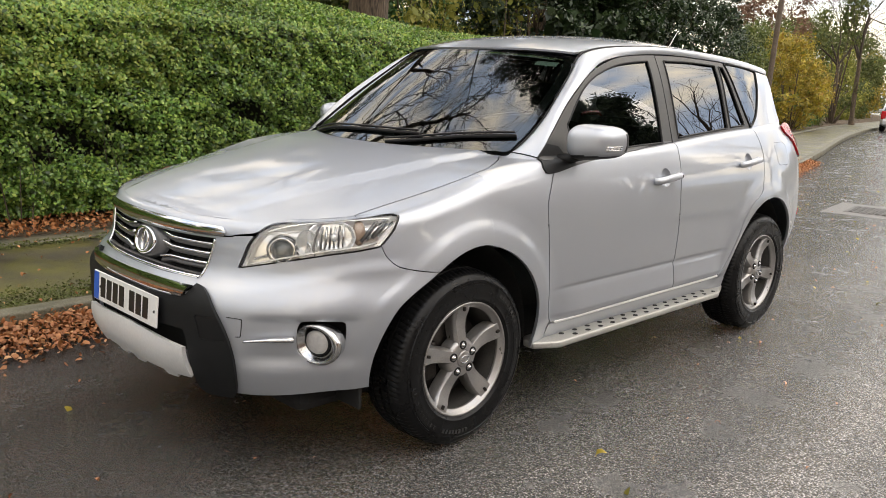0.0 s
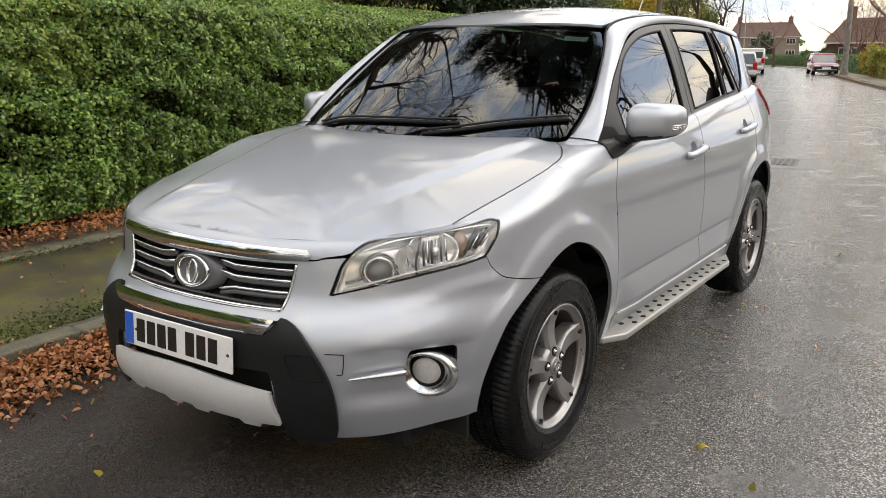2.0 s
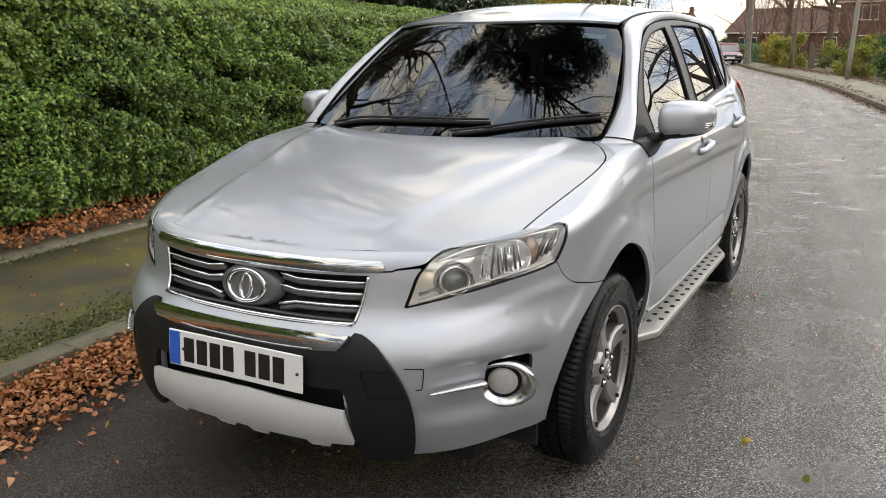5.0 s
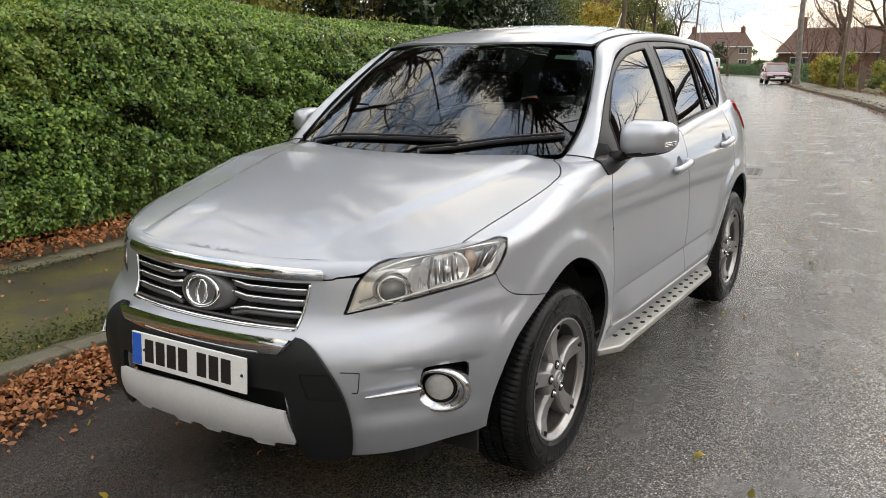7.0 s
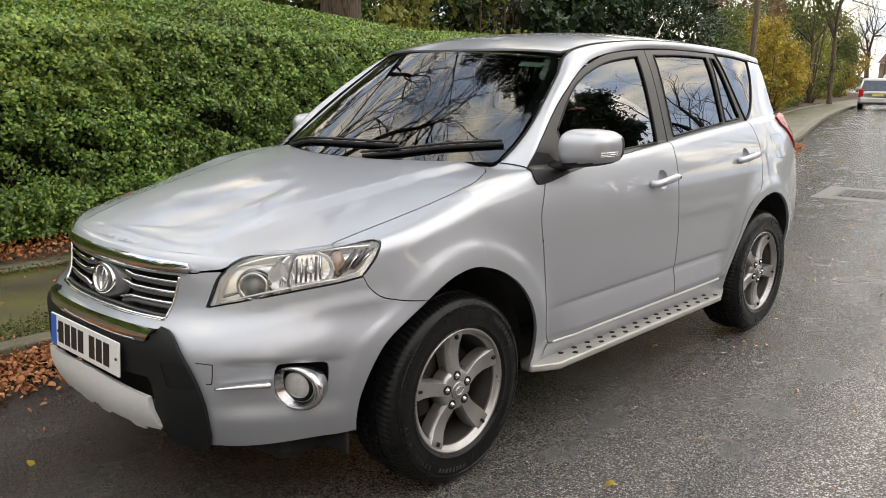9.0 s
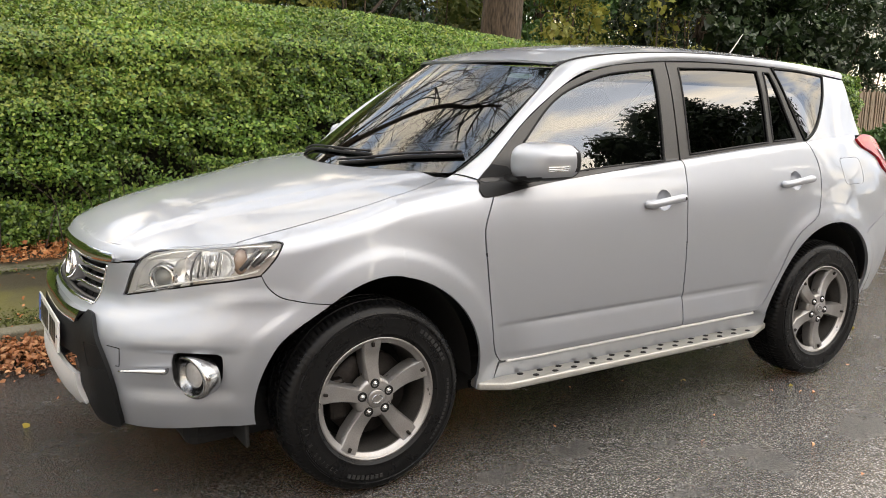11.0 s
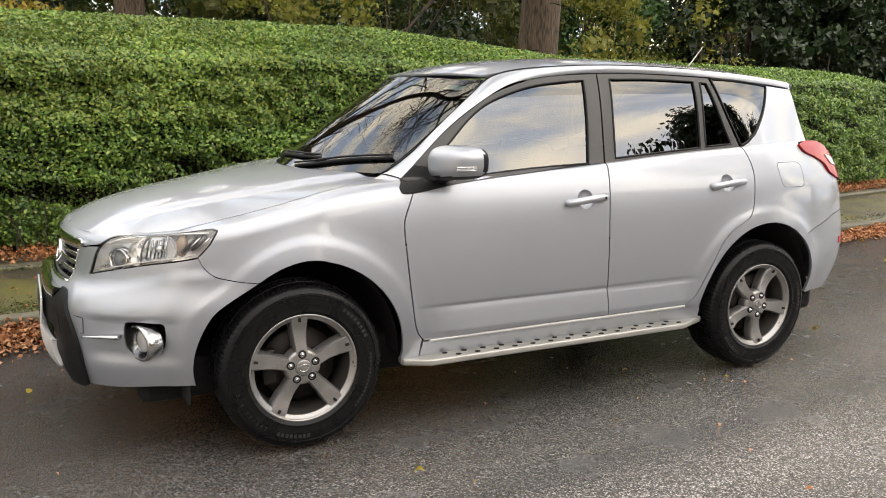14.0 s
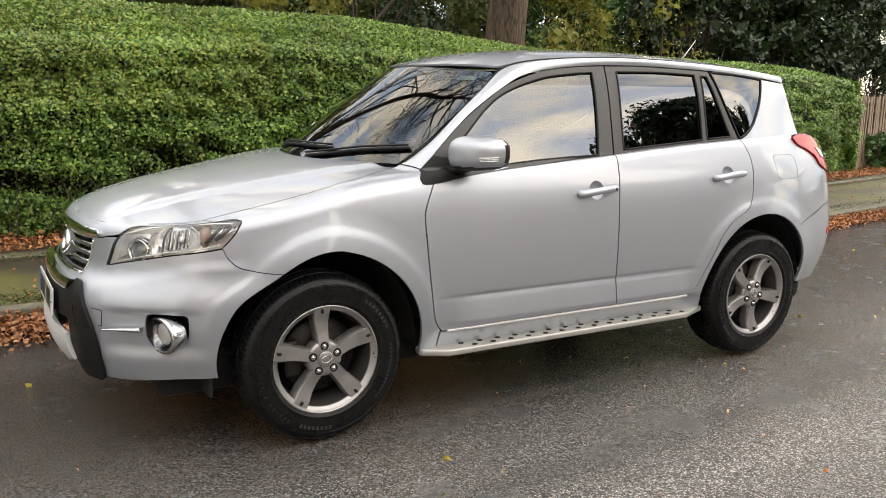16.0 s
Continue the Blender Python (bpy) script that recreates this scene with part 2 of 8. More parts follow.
# ---------------------------------------------------------------- materials
def material(name, c1, c2=None, rough=0.5, metal=0.0, scale=6.0, fine=90.0, bump=0.0, bump_scale=None, coat=0.0, vary=0.08, spec=0.5, mixing=0.5):
    """A surface with colour that varies at two sizes, uneven gloss and fine relief."""
    m = bpy.data.materials.new(name)
    m.use_nodes = True
    nt, L = m.node_tree, m.node_tree.links
    p = nt.nodes["Principled BSDF"]
    co = nt.nodes.new("ShaderNodeTexCoord")

    def tex(s, detail=4.0):
        n = nt.nodes.new("ShaderNodeTexNoise")
        n.inputs["Scale"].default_value, n.inputs["Detail"].default_value = s, detail
        L.new(co.outputs["Object"], n.inputs["Vector"])
        return n
    a, b = tex(scale), tex(fine, 2.0)
    add = nt.nodes.new("ShaderNodeMath")
    add.operation = "MULTIPLY_ADD"
    L.new(b.outputs["Fac"], add.inputs[0])
    add.inputs[1].default_value = 1 - mixing
    sc = nt.nodes.new("ShaderNodeMath")
    sc.operation = "MULTIPLY"
    L.new(a.outputs["Fac"], sc.inputs[0])
    sc.inputs[1].default_value = mixing
    L.new(sc.outputs[0], add.inputs[2])
    ramp = nt.nodes.new("ShaderNodeValToRGB")
    ramp.color_ramp.elements[0].position, ramp.color_ramp.elements[1].position = 0.36, 0.64
    ramp.color_ramp.elements[0].color, ramp.color_ramp.elements[1].color = (*c1, 1), (*(c2 or c1), 1)
    L.new(add.outputs[0], ramp.inputs[0])
    L.new(ramp.outputs[0], p.inputs["Base Color"])
    r = nt.nodes.new("ShaderNodeMapRange")
    r.inputs["To Min"].default_value, r.inputs["To Max"].default_value = max(rough - vary, 0.0), min(rough + vary, 1.0)
    L.new(a.outputs["Fac"], r.inputs["Value"])
    L.new(r.outputs[0], p.inputs["Roughness"])
    p.inputs["Metallic"].default_value = metal
    p.inputs["Specular IOR Level"].default_value = spec
    p.inputs["Coat Weight"].default_value = coat
    p.inputs["Coat Roughness"].default_value = 0.03
    if bump:
        bn = nt.nodes.new("ShaderNodeBump")
        bn.inputs["Strength"].default_value, bn.inputs["Distance"].default_value = 1.0, bump
        h = tex(bump_scale or fine, 3.0)
        L.new(h.outputs["Fac"], bn.inputs["Height"])
        L.new(bn.outputs[0], p.inputs["Normal"])
    return m


def glass_material(name, tint, gloss=1.5, rough=0.0):
    """Thin pane: tinted sight through it, and a mirror that grows towards grazing."""
    m = bpy.data.materials.new(name)
    m.use_nodes = True
    nt, L = m.node_tree, m.node_tree.links
    nt.nodes.remove(nt.nodes["Principled BSDF"])
    t = nt.nodes.new("ShaderNodeBsdfTransparent")
    t.inputs[0].default_value = (*tint, 1)
    g = nt.nodes.new("ShaderNodeBsdfGlossy")
    g.inputs["Roughness"].default_value = rough
    g.inputs[0].default_value = (0.95, 0.97, 1.0, 1)
    f = nt.nodes.new("ShaderNodeFresnel")
    f.inputs[0].default_value = gloss
    x = nt.nodes.new("ShaderNodeMixShader")
    L.new(f.outputs[0], x.inputs[0])
    L.new(t.outputs[0], x.inputs[1])
    L.new(g.outputs[0], x.inputs[2])
    L.new(x.outputs[0], nt.nodes["Material Output"].inputs[0])
    return m


def paint_material(name, col, rough=0.45, metal=0.72, film=(0.012, 0.05)):
    """Metallic car paint: fine flakes under a clear coat, with a little road dust."""
    m = material(name, tuple(c * 0.94 for c in col), col, rough=rough, metal=metal, scale=2.2, fine=1400.0, coat=1.0, vary=0.03, mixing=0.35)
    nt, L = m.node_tree, m.node_tree.links
    p = nt.nodes["Principled BSDF"]
    co = nt.nodes["Texture Coordinate"]
    n = nt.nodes.new("ShaderNodeTexNoise")
    n.inputs["Scale"].default_value = 5.0
    n.inputs["Detail"].default_value = 6.0
    L.new(co.outputs["Object"], n.inputs["Vector"])
    r = nt.nodes.new("ShaderNodeMapRange")
    r.inputs["From Min"].default_value, r.inputs["From Max"].default_value = 0.35, 0.75
    r.inputs["To Min"].default_value, r.inputs["To Max"].default_value = film
    L.new(n.outputs["Fac"], r.inputs["Value"])
    L.new(r.outputs[0], p.inputs["Coat Roughness"])
    return m


PAINT = paint_material("silver_paint", (0.440, 0.462, 0.506))
DUSTY = paint_material("dusty_silver_paint", (0.405, 0.430, 0.478), 0.50, 0.66, (0.05, 0.15))
CHROME = material("chrome", (0.62, 0.63, 0.64), (0.70, 0.70, 0.71), rough=0.07, metal=1.0, vary=0.03)
SATIN = material("satin_chrome", (0.52, 0.53, 0.54), (0.60, 0.60, 0.61), rough=0.19, metal=1.0, vary=0.04)
BLACK = material("black_plastic", (0.006, 0.006, 0.0065), (0.011, 0.011, 0.012), rough=0.5, spec=0.25, fine=300, bump=0.0004, bump_scale=900)
GUARD = material("grained_grey_plastic", (0.007, 0.0075, 0.008), (0.012, 0.0125, 0.0135), rough=0.52, spec=0.25, fine=260, bump=0.0006, bump_scale=700)
SLATE = material("satin_slate_plastic", (0.10, 0.10, 0.105), (0.14, 0.14, 0.145), rough=0.4, metal=0.3, fine=200)
TRIM = material("satin_grey_trim", (0.034, 0.033, 0.032), (0.052, 0.050, 0.049), rough=0.38, metal=0.2, fine=200)
# near-black in place of shade: gaps, holes, wells and the car's underside
DARK = material("void_shade", (0.004, 0.004, 0.004), (0.008, 0.008, 0.008), rough=0.9)
RUBBER = material("tyre_rubber", (0.0045, 0.0046, 0.005), (0.009, 0.009, 0.0095), rough=0.28, spec=0.2, scale=9, fine=120, bump=0.0007, bump_scale=240)
LETTER = material("raised_rubber", (0.022, 0.022, 0.022), (0.034, 0.034, 0.034), rough=0.6, spec=0.3)
ALLOY = material("alloy", (0.295, 0.286, 0.280), (0.375, 0.364, 0.357), rough=0.30, metal=0.7, scale=14, fine=200, coat=0.4, bump=0.0002, bump_scale=500)
# darker copy of the alloy, with the shade inside the rim in its colour
BARREL = material("shaded_alloy", (0.075, 0.07, 0.066), (0.11, 0.104, 0.098), rough=0.42, metal=0.6, scale=12, fine=150)
AMBER = material("amber_bulb", (0.30, 0.22, 0.17), (0.36, 0.27, 0.21), rough=0.2, coat=0.5)
BRAKE = material("brake_iron", (0.016, 0.014, 0.013), (0.034, 0.029, 0.026), rough=0.5, metal=0.7, scale=30)
STEEL = material("brushed_step", (0.40, 0.395, 0.37), (0.50, 0.49, 0.46), rough=0.42, metal=0.55, scale=10, fine=150)
SKID = material("silver_plastic", (0.60, 0.60, 0.60), (0.66, 0.66, 0.66), rough=0.45, metal=0.25, scale=8)
REFLECTOR = material("lamp_reflector", (0.86, 0.86, 0.85), (0.93, 0.93, 0.92), rough=0.14, metal=0.55, scale=20, vary=0.06)
PROJECTOR = material("projector_glass", (0.10, 0.11, 0.115), (0.16, 0.17, 0.175), rough=0.08, coat=1.0, vary=0.02, spec=0.9)
BOWL = material("bright_lamp_bowl", (0.80, 0.81, 0.81), (0.90, 0.90, 0.90), rough=0.18, metal=0.6, vary=0.03)
LENS = glass_material("lamp_lens", (0.97, 0.97, 0.96), 1.45)
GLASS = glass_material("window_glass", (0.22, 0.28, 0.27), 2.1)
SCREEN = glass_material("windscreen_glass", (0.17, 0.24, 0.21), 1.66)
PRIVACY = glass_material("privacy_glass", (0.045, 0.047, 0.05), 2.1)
RED_LENS = material("red_lens", (0.36, 0.005, 0.010), (0.46, 0.008, 0.014), rough=0.25, coat=0.25, spec=0.35, vary=0.04)
CLEAR_LENS = material("clear_lens", (0.42, 0.41, 0.40), (0.52, 0.51, 0.50), rough=0.1, coat=1.0)
PLATE_W = material("plate_white", (0.70, 0.71, 0.70), (0.77, 0.77, 0.76), rough=0.3, coat=0.5, scale=12)
PLATE_B = material("plate_blue", (0.01, 0.09, 0.50), (0.012, 0.11, 0.56), rough=0.3, coat=0.5)
PLATE_K = material("plate_black", (0.010, 0.010, 0.011), (0.016, 0.016, 0.016), rough=0.35)
SEAT = material("seat_cloth", (0.03, 0.03, 0.032), (0.05, 0.05, 0.052), rough=0.9, fine=400, bump=0.001)
STICKER = material("sticker", (0.45, 0.55, 0.50), (0.75, 0.80, 0.77), rough=0.5, scale=60, fine=140)


# ---------------------------------------------------------------- meshes and panels
def obj(name, verts, faces, material, parent=None, label="", shade=True):
    me = bpy.data.meshes.new(name)
    me.from_pydata(np.asarray(verts, float).tolist(), [], faces)
    me.polygons.foreach_set("use_smooth", [shade] * len(me.polygons))
    me.materials.append(material)
    ob = new(name, me)
    if parent:
        ob.parent = parent
    return tagged(ob, label)


def part(name, bm, material, parent=None, label="", shade=False):
    """One bmesh as one mesh object under a thing or a part."""
    me = bpy.data.meshes.new(name)
    bm.to_mesh(me)
    bm.free()
    me.polygons.foreach_set("use_smooth", [shade] * len(me.polygons))
    me.materials.append(material)
    ob = new(name, me)
    if parent:
        ob.parent = parent
    return tagged(ob, label)


def empty(name, label, category, group="", m=None):
    ob = new(name)
    ob.empty_display_size = 0.2
    if m is not None:
        ob.matrix_basis = m
    return tagged(ob, label, category, group)


def line(*pts, n=8):
    """A smooth open line through a few points (Catmull-Rom)."""
    p = [np.array(q, float) for q in pts]
    if len(p) == 2:
        return [p[0] + (p[1] - p[0]) * i / n for i in range(n + 1)]
    q = [2 * p[0] - p[1]] + p + [2 * p[-1] - p[-2]]
    out = []
    for i in range(1, len(q) - 2):
        a, b, c, d = q[i - 1:i + 3]
        for k in range(n):
            t = k / n
            out.append(0.5 * (2 * b + (c - a) * t + (2 * a - 5 * b + 4 * c - d) * t * t + (3 * b - 3 * c + d - a) * t ** 3))
    return out + [p[-1]]


def loop(*lines):
    """Joins open lines to one closed outline."""
    out = []
    for l in lines:
        for p in l:
            if not out or np.hypot(*(np.asarray(p) - out[-1])) > 1e-5:
                out.append(np.asarray(p, float))
    if np.hypot(*(out[0] - out[-1])) < 1e-5:
        out.pop()
    return out


def resample(poly, step):
    out = []
    for a, b in zip(poly, poly[1:] + poly[:1]):
        n = max(1, int(math.ceil(np.hypot(*(b - a)) / step)))
        out += [a + (b - a) * i / n for i in range(n)]
    return out


def inside(pts, polys):
    """Even-odd test of many points against closed outlines."""
    x, y = pts[:, 0], pts[:, 1]
    hit = np.zeros(len(pts), bool)
    for poly in polys:
        p = np.asarray(poly)
        q = np.roll(p, -1, 0)
        for (ax, ay), (bx, by) in zip(p, q):
            if ay == by:
                continue
            c = (ay > y) != (by > y)
            hit ^= c & (x < (bx - ax) * (y - ay) / (by - ay) + ax)
    return hit


def fill(outer, holes, step):
    """Triangles over an outline with holes, in the surface's own two numbers."""
    from mathutils.geometry import delaunay_2d_cdt
    rings = [resample(list(outer), step)] + [resample(list(h), step) for h in holes]
    border = np.array([p for r in rings for p in r])
    edges, k = [], 0
    for r in rings:
        edges += [(k + i, k + (i + 1) % len(r)) for i in range(len(r))]
        k += len(r)
    lo, hi = border.min(0), border.max(0)
    gx, gy = np.meshgrid(np.arange(lo[0] + step / 2, hi[0], step), np.arange(lo[1] + step / 2, hi[1], step))
    gx = gx + (np.arange(gx.shape[0]) % 2)[:, None] * step / 2
    grid = np.stack([gx.ravel(), gy.ravel()], -1)
    grid = grid[inside(grid, rings)]
    if len(grid):
        keep = np.ones(len(grid), bool)
        for i in range(0, len(grid), 2000):
            d = np.hypot(grid[i:i + 2000, None, 0] - border[None, :, 0], grid[i:i + 2000, None, 1] - border[None, :, 1]).min(1)
            keep[i:i + 2000] = d > step * 0.45
        grid = grid[keep]
    pts = np.concatenate([border, grid]) if len(grid) else border
    v, _, f, _, _, _ = delaunay_2d_cdt([Vector(p) for p in pts], edges, [], 0, 1e-7)
    v = np.array([tuple(p) for p in v])
    f = np.array([tuple(t) for t in f if len(t) == 3])
    return v, f[inside(v[f].mean(1), rings)]


def normals(f, u, v, d=1e-3):
    a = f(u + d, v) - f(u - d, v)
    b = f(u, v + d) - f(u, v - d)
    n = np.cross(a, b)
    return n / np.maximum(np.linalg.norm(n, axis=-1, keepdims=True), 1e-12)


def panel_data(f, outer, holes=(), step=0.02, lift=0.0, flange=0.010, out=None, seam=None):
    """A sheet cut from the surface f, with its edges turned in. Gives vertices, faces and the normal of each face's corner."""
    uv, tri = fill(outer, holes, step)
    P, N = f(uv[:, 0], uv[:, 1]), normals(f, uv[:, 0], uv[:, 1])
    ref = np.array(out if out is not None else (1.3, 0, 0.55))
    sign = np.sign(((P - ref) * N).sum(1).sum()) or 1.0
    N = N * sign
    P = P + N * lift
    fn = np.cross(P[tri[:, 1]] - P[tri[:, 0]], P[tri[:, 2]] - P[tri[:, 0]])
    flip = (fn * N[tri].mean(1)).sum(1) < 0
    tri[flip] = tri[flip][:, ::-1]
    verts, faces = P.tolist(), [tuple(t) for t in tri.tolist()]
    corner = [N[i] for t in tri for i in t]
    if flange:
        count = {}
        for t in tri:
            for a, b in ((t[0], t[1]), (t[1], t[2]), (t[2], t[0])):
                count[(a, b)] = count.get((a, b), 0) + 1
        rim = [(a, b) for (a, b) in count if (b, a) not in count]
        if seam is not None:                          # no turned edge where another sheet joins on
            rim = [(a, b) for a, b in rim if not (seam(uv[a]) and seam(uv[b]))]
        low, top = {}, {}
        for a, b in rim:
            for i in (a, b):
                if i not in low:
                    top[i] = len(verts)
                    verts.append(P[i].tolist())
                    low[i] = len(verts)
                    verts.append((P[i] - N[i] * flange).tolist())
        for a, b in rim:
            faces.append((top[a], low[a], low[b], top[b]))
            n = np.cross(np.array(verts[low[a]]) - P[a], P[b] - P[a])
            n = n / max(np.linalg.norm(n), 1e-12)
            corner += [n] * 4
    return verts, faces, corner


def panel(name, sheets, material, parent=None, label="", mirror=False):
    """One part from one or more sheets; mirror: for the car's other side."""
    V, F, C = [], [], []
    for v, f, c in sheets:
        k = len(V)
        V += v
        F += [tuple(i + k for i in t) for t in f]
        C += [tuple(n) for n in c]
    if mirror:
        V = [(x, -y, z) for x, y, z in V]
        it, F2, C2 = 0, [], []
        for t in F:
            n = C[it:it + len(t)]
            it += len(t)
            F2.append(t[::-1])
            C2 += [(a, -b, c) for a, b, c in n[::-1]]
        F, C = F2, C2
    ob = obj(name, V, F, material, parent, label)
    ob.data.normals_split_custom_set(C)
    return ob


def tube(name, path, r, material, parent=None, label="", n=10, taper=None, flat=1.0):
    """A round bar along a line of points."""
    P = [Vector(p) for p in path]
    V, F = [], []
    up = Vector((0, 0, 1))
    for i, p in enumerate(P):
        d = (P[min(i + 1, len(P) - 1)] - P[max(i - 1, 0)]).normalized()
        a = d.cross(up)
        a = a.normalized() if a.length > 1e-4 else Vector((1, 0, 0))
        b = a.cross(d).normalized()
        k = r * (taper[i] if taper else 1.0)
        V += [p + a * (k * math.cos(2 * math.pi * j / n)) + b * (k * flat * math.sin(2 * math.pi * j / n)) for j in range(n)]
    for i in range(len(P) - 1):
        F += [(i * n + j, i * n + (j + 1) % n, (i + 1) * n + (j + 1) % n, (i + 1) * n + j) for j in range(n)]
    F += [tuple(range(n))[::-1], tuple((len(P) - 1) * n + j for j in range(n))]
    return obj(name, [tuple(v) for v in V], F, material, parent, label)


def lathe(profile, n=64):
    """Turns (radius, y) pairs about the y axis: vertices and faces."""
    V = [(r * math.cos(2 * math.pi * j / n), y, r * math.sin(2 * math.pi * j / n)) for r, y in profile for j in range(n)]
    m = len(profile)
    F = [(i * n + j, (i + 1) * n + j, (i + 1) * n + (j + 1) % n, i * n + (j + 1) % n) for i in range(m - 1) for j in range(n)]
    return V, F


def box_bm(bm, lo, hi, bevel=0.0, m=None, segments=2):
    """A box with rounded edges, added to a bmesh."""
    c = [(a + b) / 2 for a, b in zip(lo, hi)]
    r = bmesh.ops.create_cube(bm, size=1, matrix=Matrix.Translation(c) @ Matrix.Diagonal((*[b - a for a, b in zip(lo, hi)], 1)))
    vs = r["verts"]
    if bevel:
        es = list({e for v in vs for e in v.link_edges})
        g = bmesh.ops.bevel(bm, geom=es, offset=bevel, segments=segments, profile=0.5, affect="EDGES")
        vs = list({v for f in g["faces"] for v in f.verts} | {v for v in vs if v.is_valid})
    if m is not None:
        bmesh.ops.transform(bm, matrix=m, verts=vs)
    return bm


# ---------------------------------------------------------------- ground, road, pavements
def asphalt_material():
    """Fine wet chippings in dark binder: lanes paler from wear and painted sky sheen, the car's shade painted dark."""
    m = bpy.data.materials.new("wet_asphalt")
    m.use_nodes = True
    nt, L = m.node_tree, m.node_tree.links
    p = nt.nodes["Principled BSDF"]
    co = nt.nodes.new("ShaderNodeTexCoord")

    def node(kind, **kw):
        n = nt.nodes.new(kind)
        for k, v in kw.items():
            n.inputs[k].default_value = v
        return n

    def span(src, a, b, lo, hi):
        n = nt.nodes.new("ShaderNodeMapRange")
        for k, v in zip(("From Min", "From Max", "To Min", "To Max"), (a, b, lo, hi)):
            n.inputs[k].default_value = v
        L.new(src, n.inputs["Value"])
        return n.outputs[0]

    def times(a, b):
        n = nt.nodes.new("ShaderNodeMath")
        n.operation = "MULTIPLY"
        L.new(a, n.inputs[0])
        L.new(b, n.inputs[1])
        return n.outputs[0]
    place, across = nt.nodes.new("ShaderNodeSeparateXYZ"), nt.nodes.new("ShaderNodeSeparateXYZ")
    L.new(co.outputs["Object"], place.inputs[0])
    L.new(co.outputs["UV"], across.inputs[0])
    along = nt.nodes.new("ShaderNodeCombineXYZ")          # streaks run with the street, as the wheels do
    L.new(span(across.outputs[0], 0.0, 1.0, 0.0, 13.0), along.inputs[0])
    L.new(span(place.outputs[0], 0.0, 100.0, 0.0, 9.0), along.inputs[1])
    chips = node("ShaderNodeTexVoronoi", Scale=135.0)
    grit = node("ShaderNodeTexNoise", Scale=330.0, Detail=3.0)
    patch = node("ShaderNodeTexNoise", Scale=0.7, Detail=6.0)
    damp = node("ShaderNodeTexNoise", Scale=2.6, Detail=7.0, Roughness=0.62)
    streak = node("ShaderNodeTexNoise", Scale=1.0, Detail=5.0)
    for n in (chips, grit, patch, damp):
        L.new(co.outputs["Object"], n.inputs["Vector"])
    L.new(along.outputs[0], streak.inputs["Vector"])
    tone = nt.nodes.new("ShaderNodeValToRGB")
    e = tone.color_ramp.elements
    e[0].position, e[0].color = 0.05, (0.028, 0.0255, 0.0235, 1)
    e[1].position, e[1].color = 1.0, (0.150, 0.139, 0.126, 1)
    mid = e.new(0.65)
    mid.color = (0.086, 0.080, 0.0735, 1)
    split = nt.nodes.new("ShaderNodeSeparateColor")
    L.new(chips.outputs["Color"], split.inputs[0])
    L.new(split.outputs[0], tone.inputs[0])
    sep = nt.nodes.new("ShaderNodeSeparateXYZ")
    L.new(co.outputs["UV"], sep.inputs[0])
    # sky sheen painted bright across the lane, shade painted dark at the car's side
    lane_light = span(sep.outputs[0], 0.40, 0.66, 4.0, 0.60)
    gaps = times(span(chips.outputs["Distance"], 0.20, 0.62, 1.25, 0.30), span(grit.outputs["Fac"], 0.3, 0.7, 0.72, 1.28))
    lane_light = times(lane_light, gaps)
    tint = times(times(span(patch.outputs["Fac"], 0.3, 0.7, 0.75, 1.25), span(streak.outputs["Fac"], 0.34, 0.66, 0.58, 1.45)), lane_light)
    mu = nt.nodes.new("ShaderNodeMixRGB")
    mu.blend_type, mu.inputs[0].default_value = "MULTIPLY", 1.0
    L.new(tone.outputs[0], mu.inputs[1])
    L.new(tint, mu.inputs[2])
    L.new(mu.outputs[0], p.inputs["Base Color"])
    L.new(times(span(damp.outputs["Fac"], 0.35, 0.65, 0.12, 0.30), span(streak.outputs["Fac"], 0.3, 0.7, 1.15, 0.85)), p.inputs["Roughness"])
    # less gloss on the car's side, part of the same painted shade
    car_shade = span(sep.outputs[0], 0.52, 0.80, 1.0, 0.45)
    L.new(times(span(chips.outputs["Distance"], 0.25, 0.60, 1.0, 0.25), car_shade), p.inputs["Coat Weight"])
    L.new(times(span(sep.outputs[0], 0.0, 1.0, 0.9, 0.9), car_shade), p.inputs["Specular IOR Level"])
    p.inputs["Coat Roughness"].default_value, p.inputs["Coat IOR"].default_value = 0.11, 1.85
    h = nt.nodes.new("ShaderNodeMath")
    h.operation = "MULTIPLY_ADD"
    L.new(grit.outputs["Fac"], h.inputs[0])
    h.inputs[1].default_value = 0.5
    L.new(chips.outputs["Distance"], h.inputs[2])
    b = nt.nodes.new("ShaderNodeBump")
    b.inputs["Strength"].default_value, b.inputs["Distance"].default_value = 1.0, 0.0075
    b.invert = True
    L.new(h.outputs[0], b.inputs["Height"])
    L.new(b.outputs[0], p.inputs["Normal"])
    L.new(b.outputs[0], p.inputs["Coat Normal"])
    return m


ASPHALT = asphalt_material()
PAVING = material("pavement_asphalt", (0.036, 0.032, 0.023), (0.095, 0.081, 0.056), rough=0.45, scale=1.6, fine=130.0, bump=0.004, bump_scale=120.0, vary=0.18, mixing=0.5)
pave_nodes, pave_links = PAVING.node_tree.nodes, PAVING.node_tree.links
patchy = pave_nodes.new("ShaderNodeTexNoise")
patchy.inputs["Scale"].default_value, patchy.inputs["Detail"].default_value, patchy.inputs["Roughness"].default_value = 1.5, 7.0, 0.65
pave_links.new(pave_nodes["Texture Coordinate"].outputs["Object"], patchy.inputs["Vector"])
cover = pave_nodes.new("ShaderNodeMapRange")
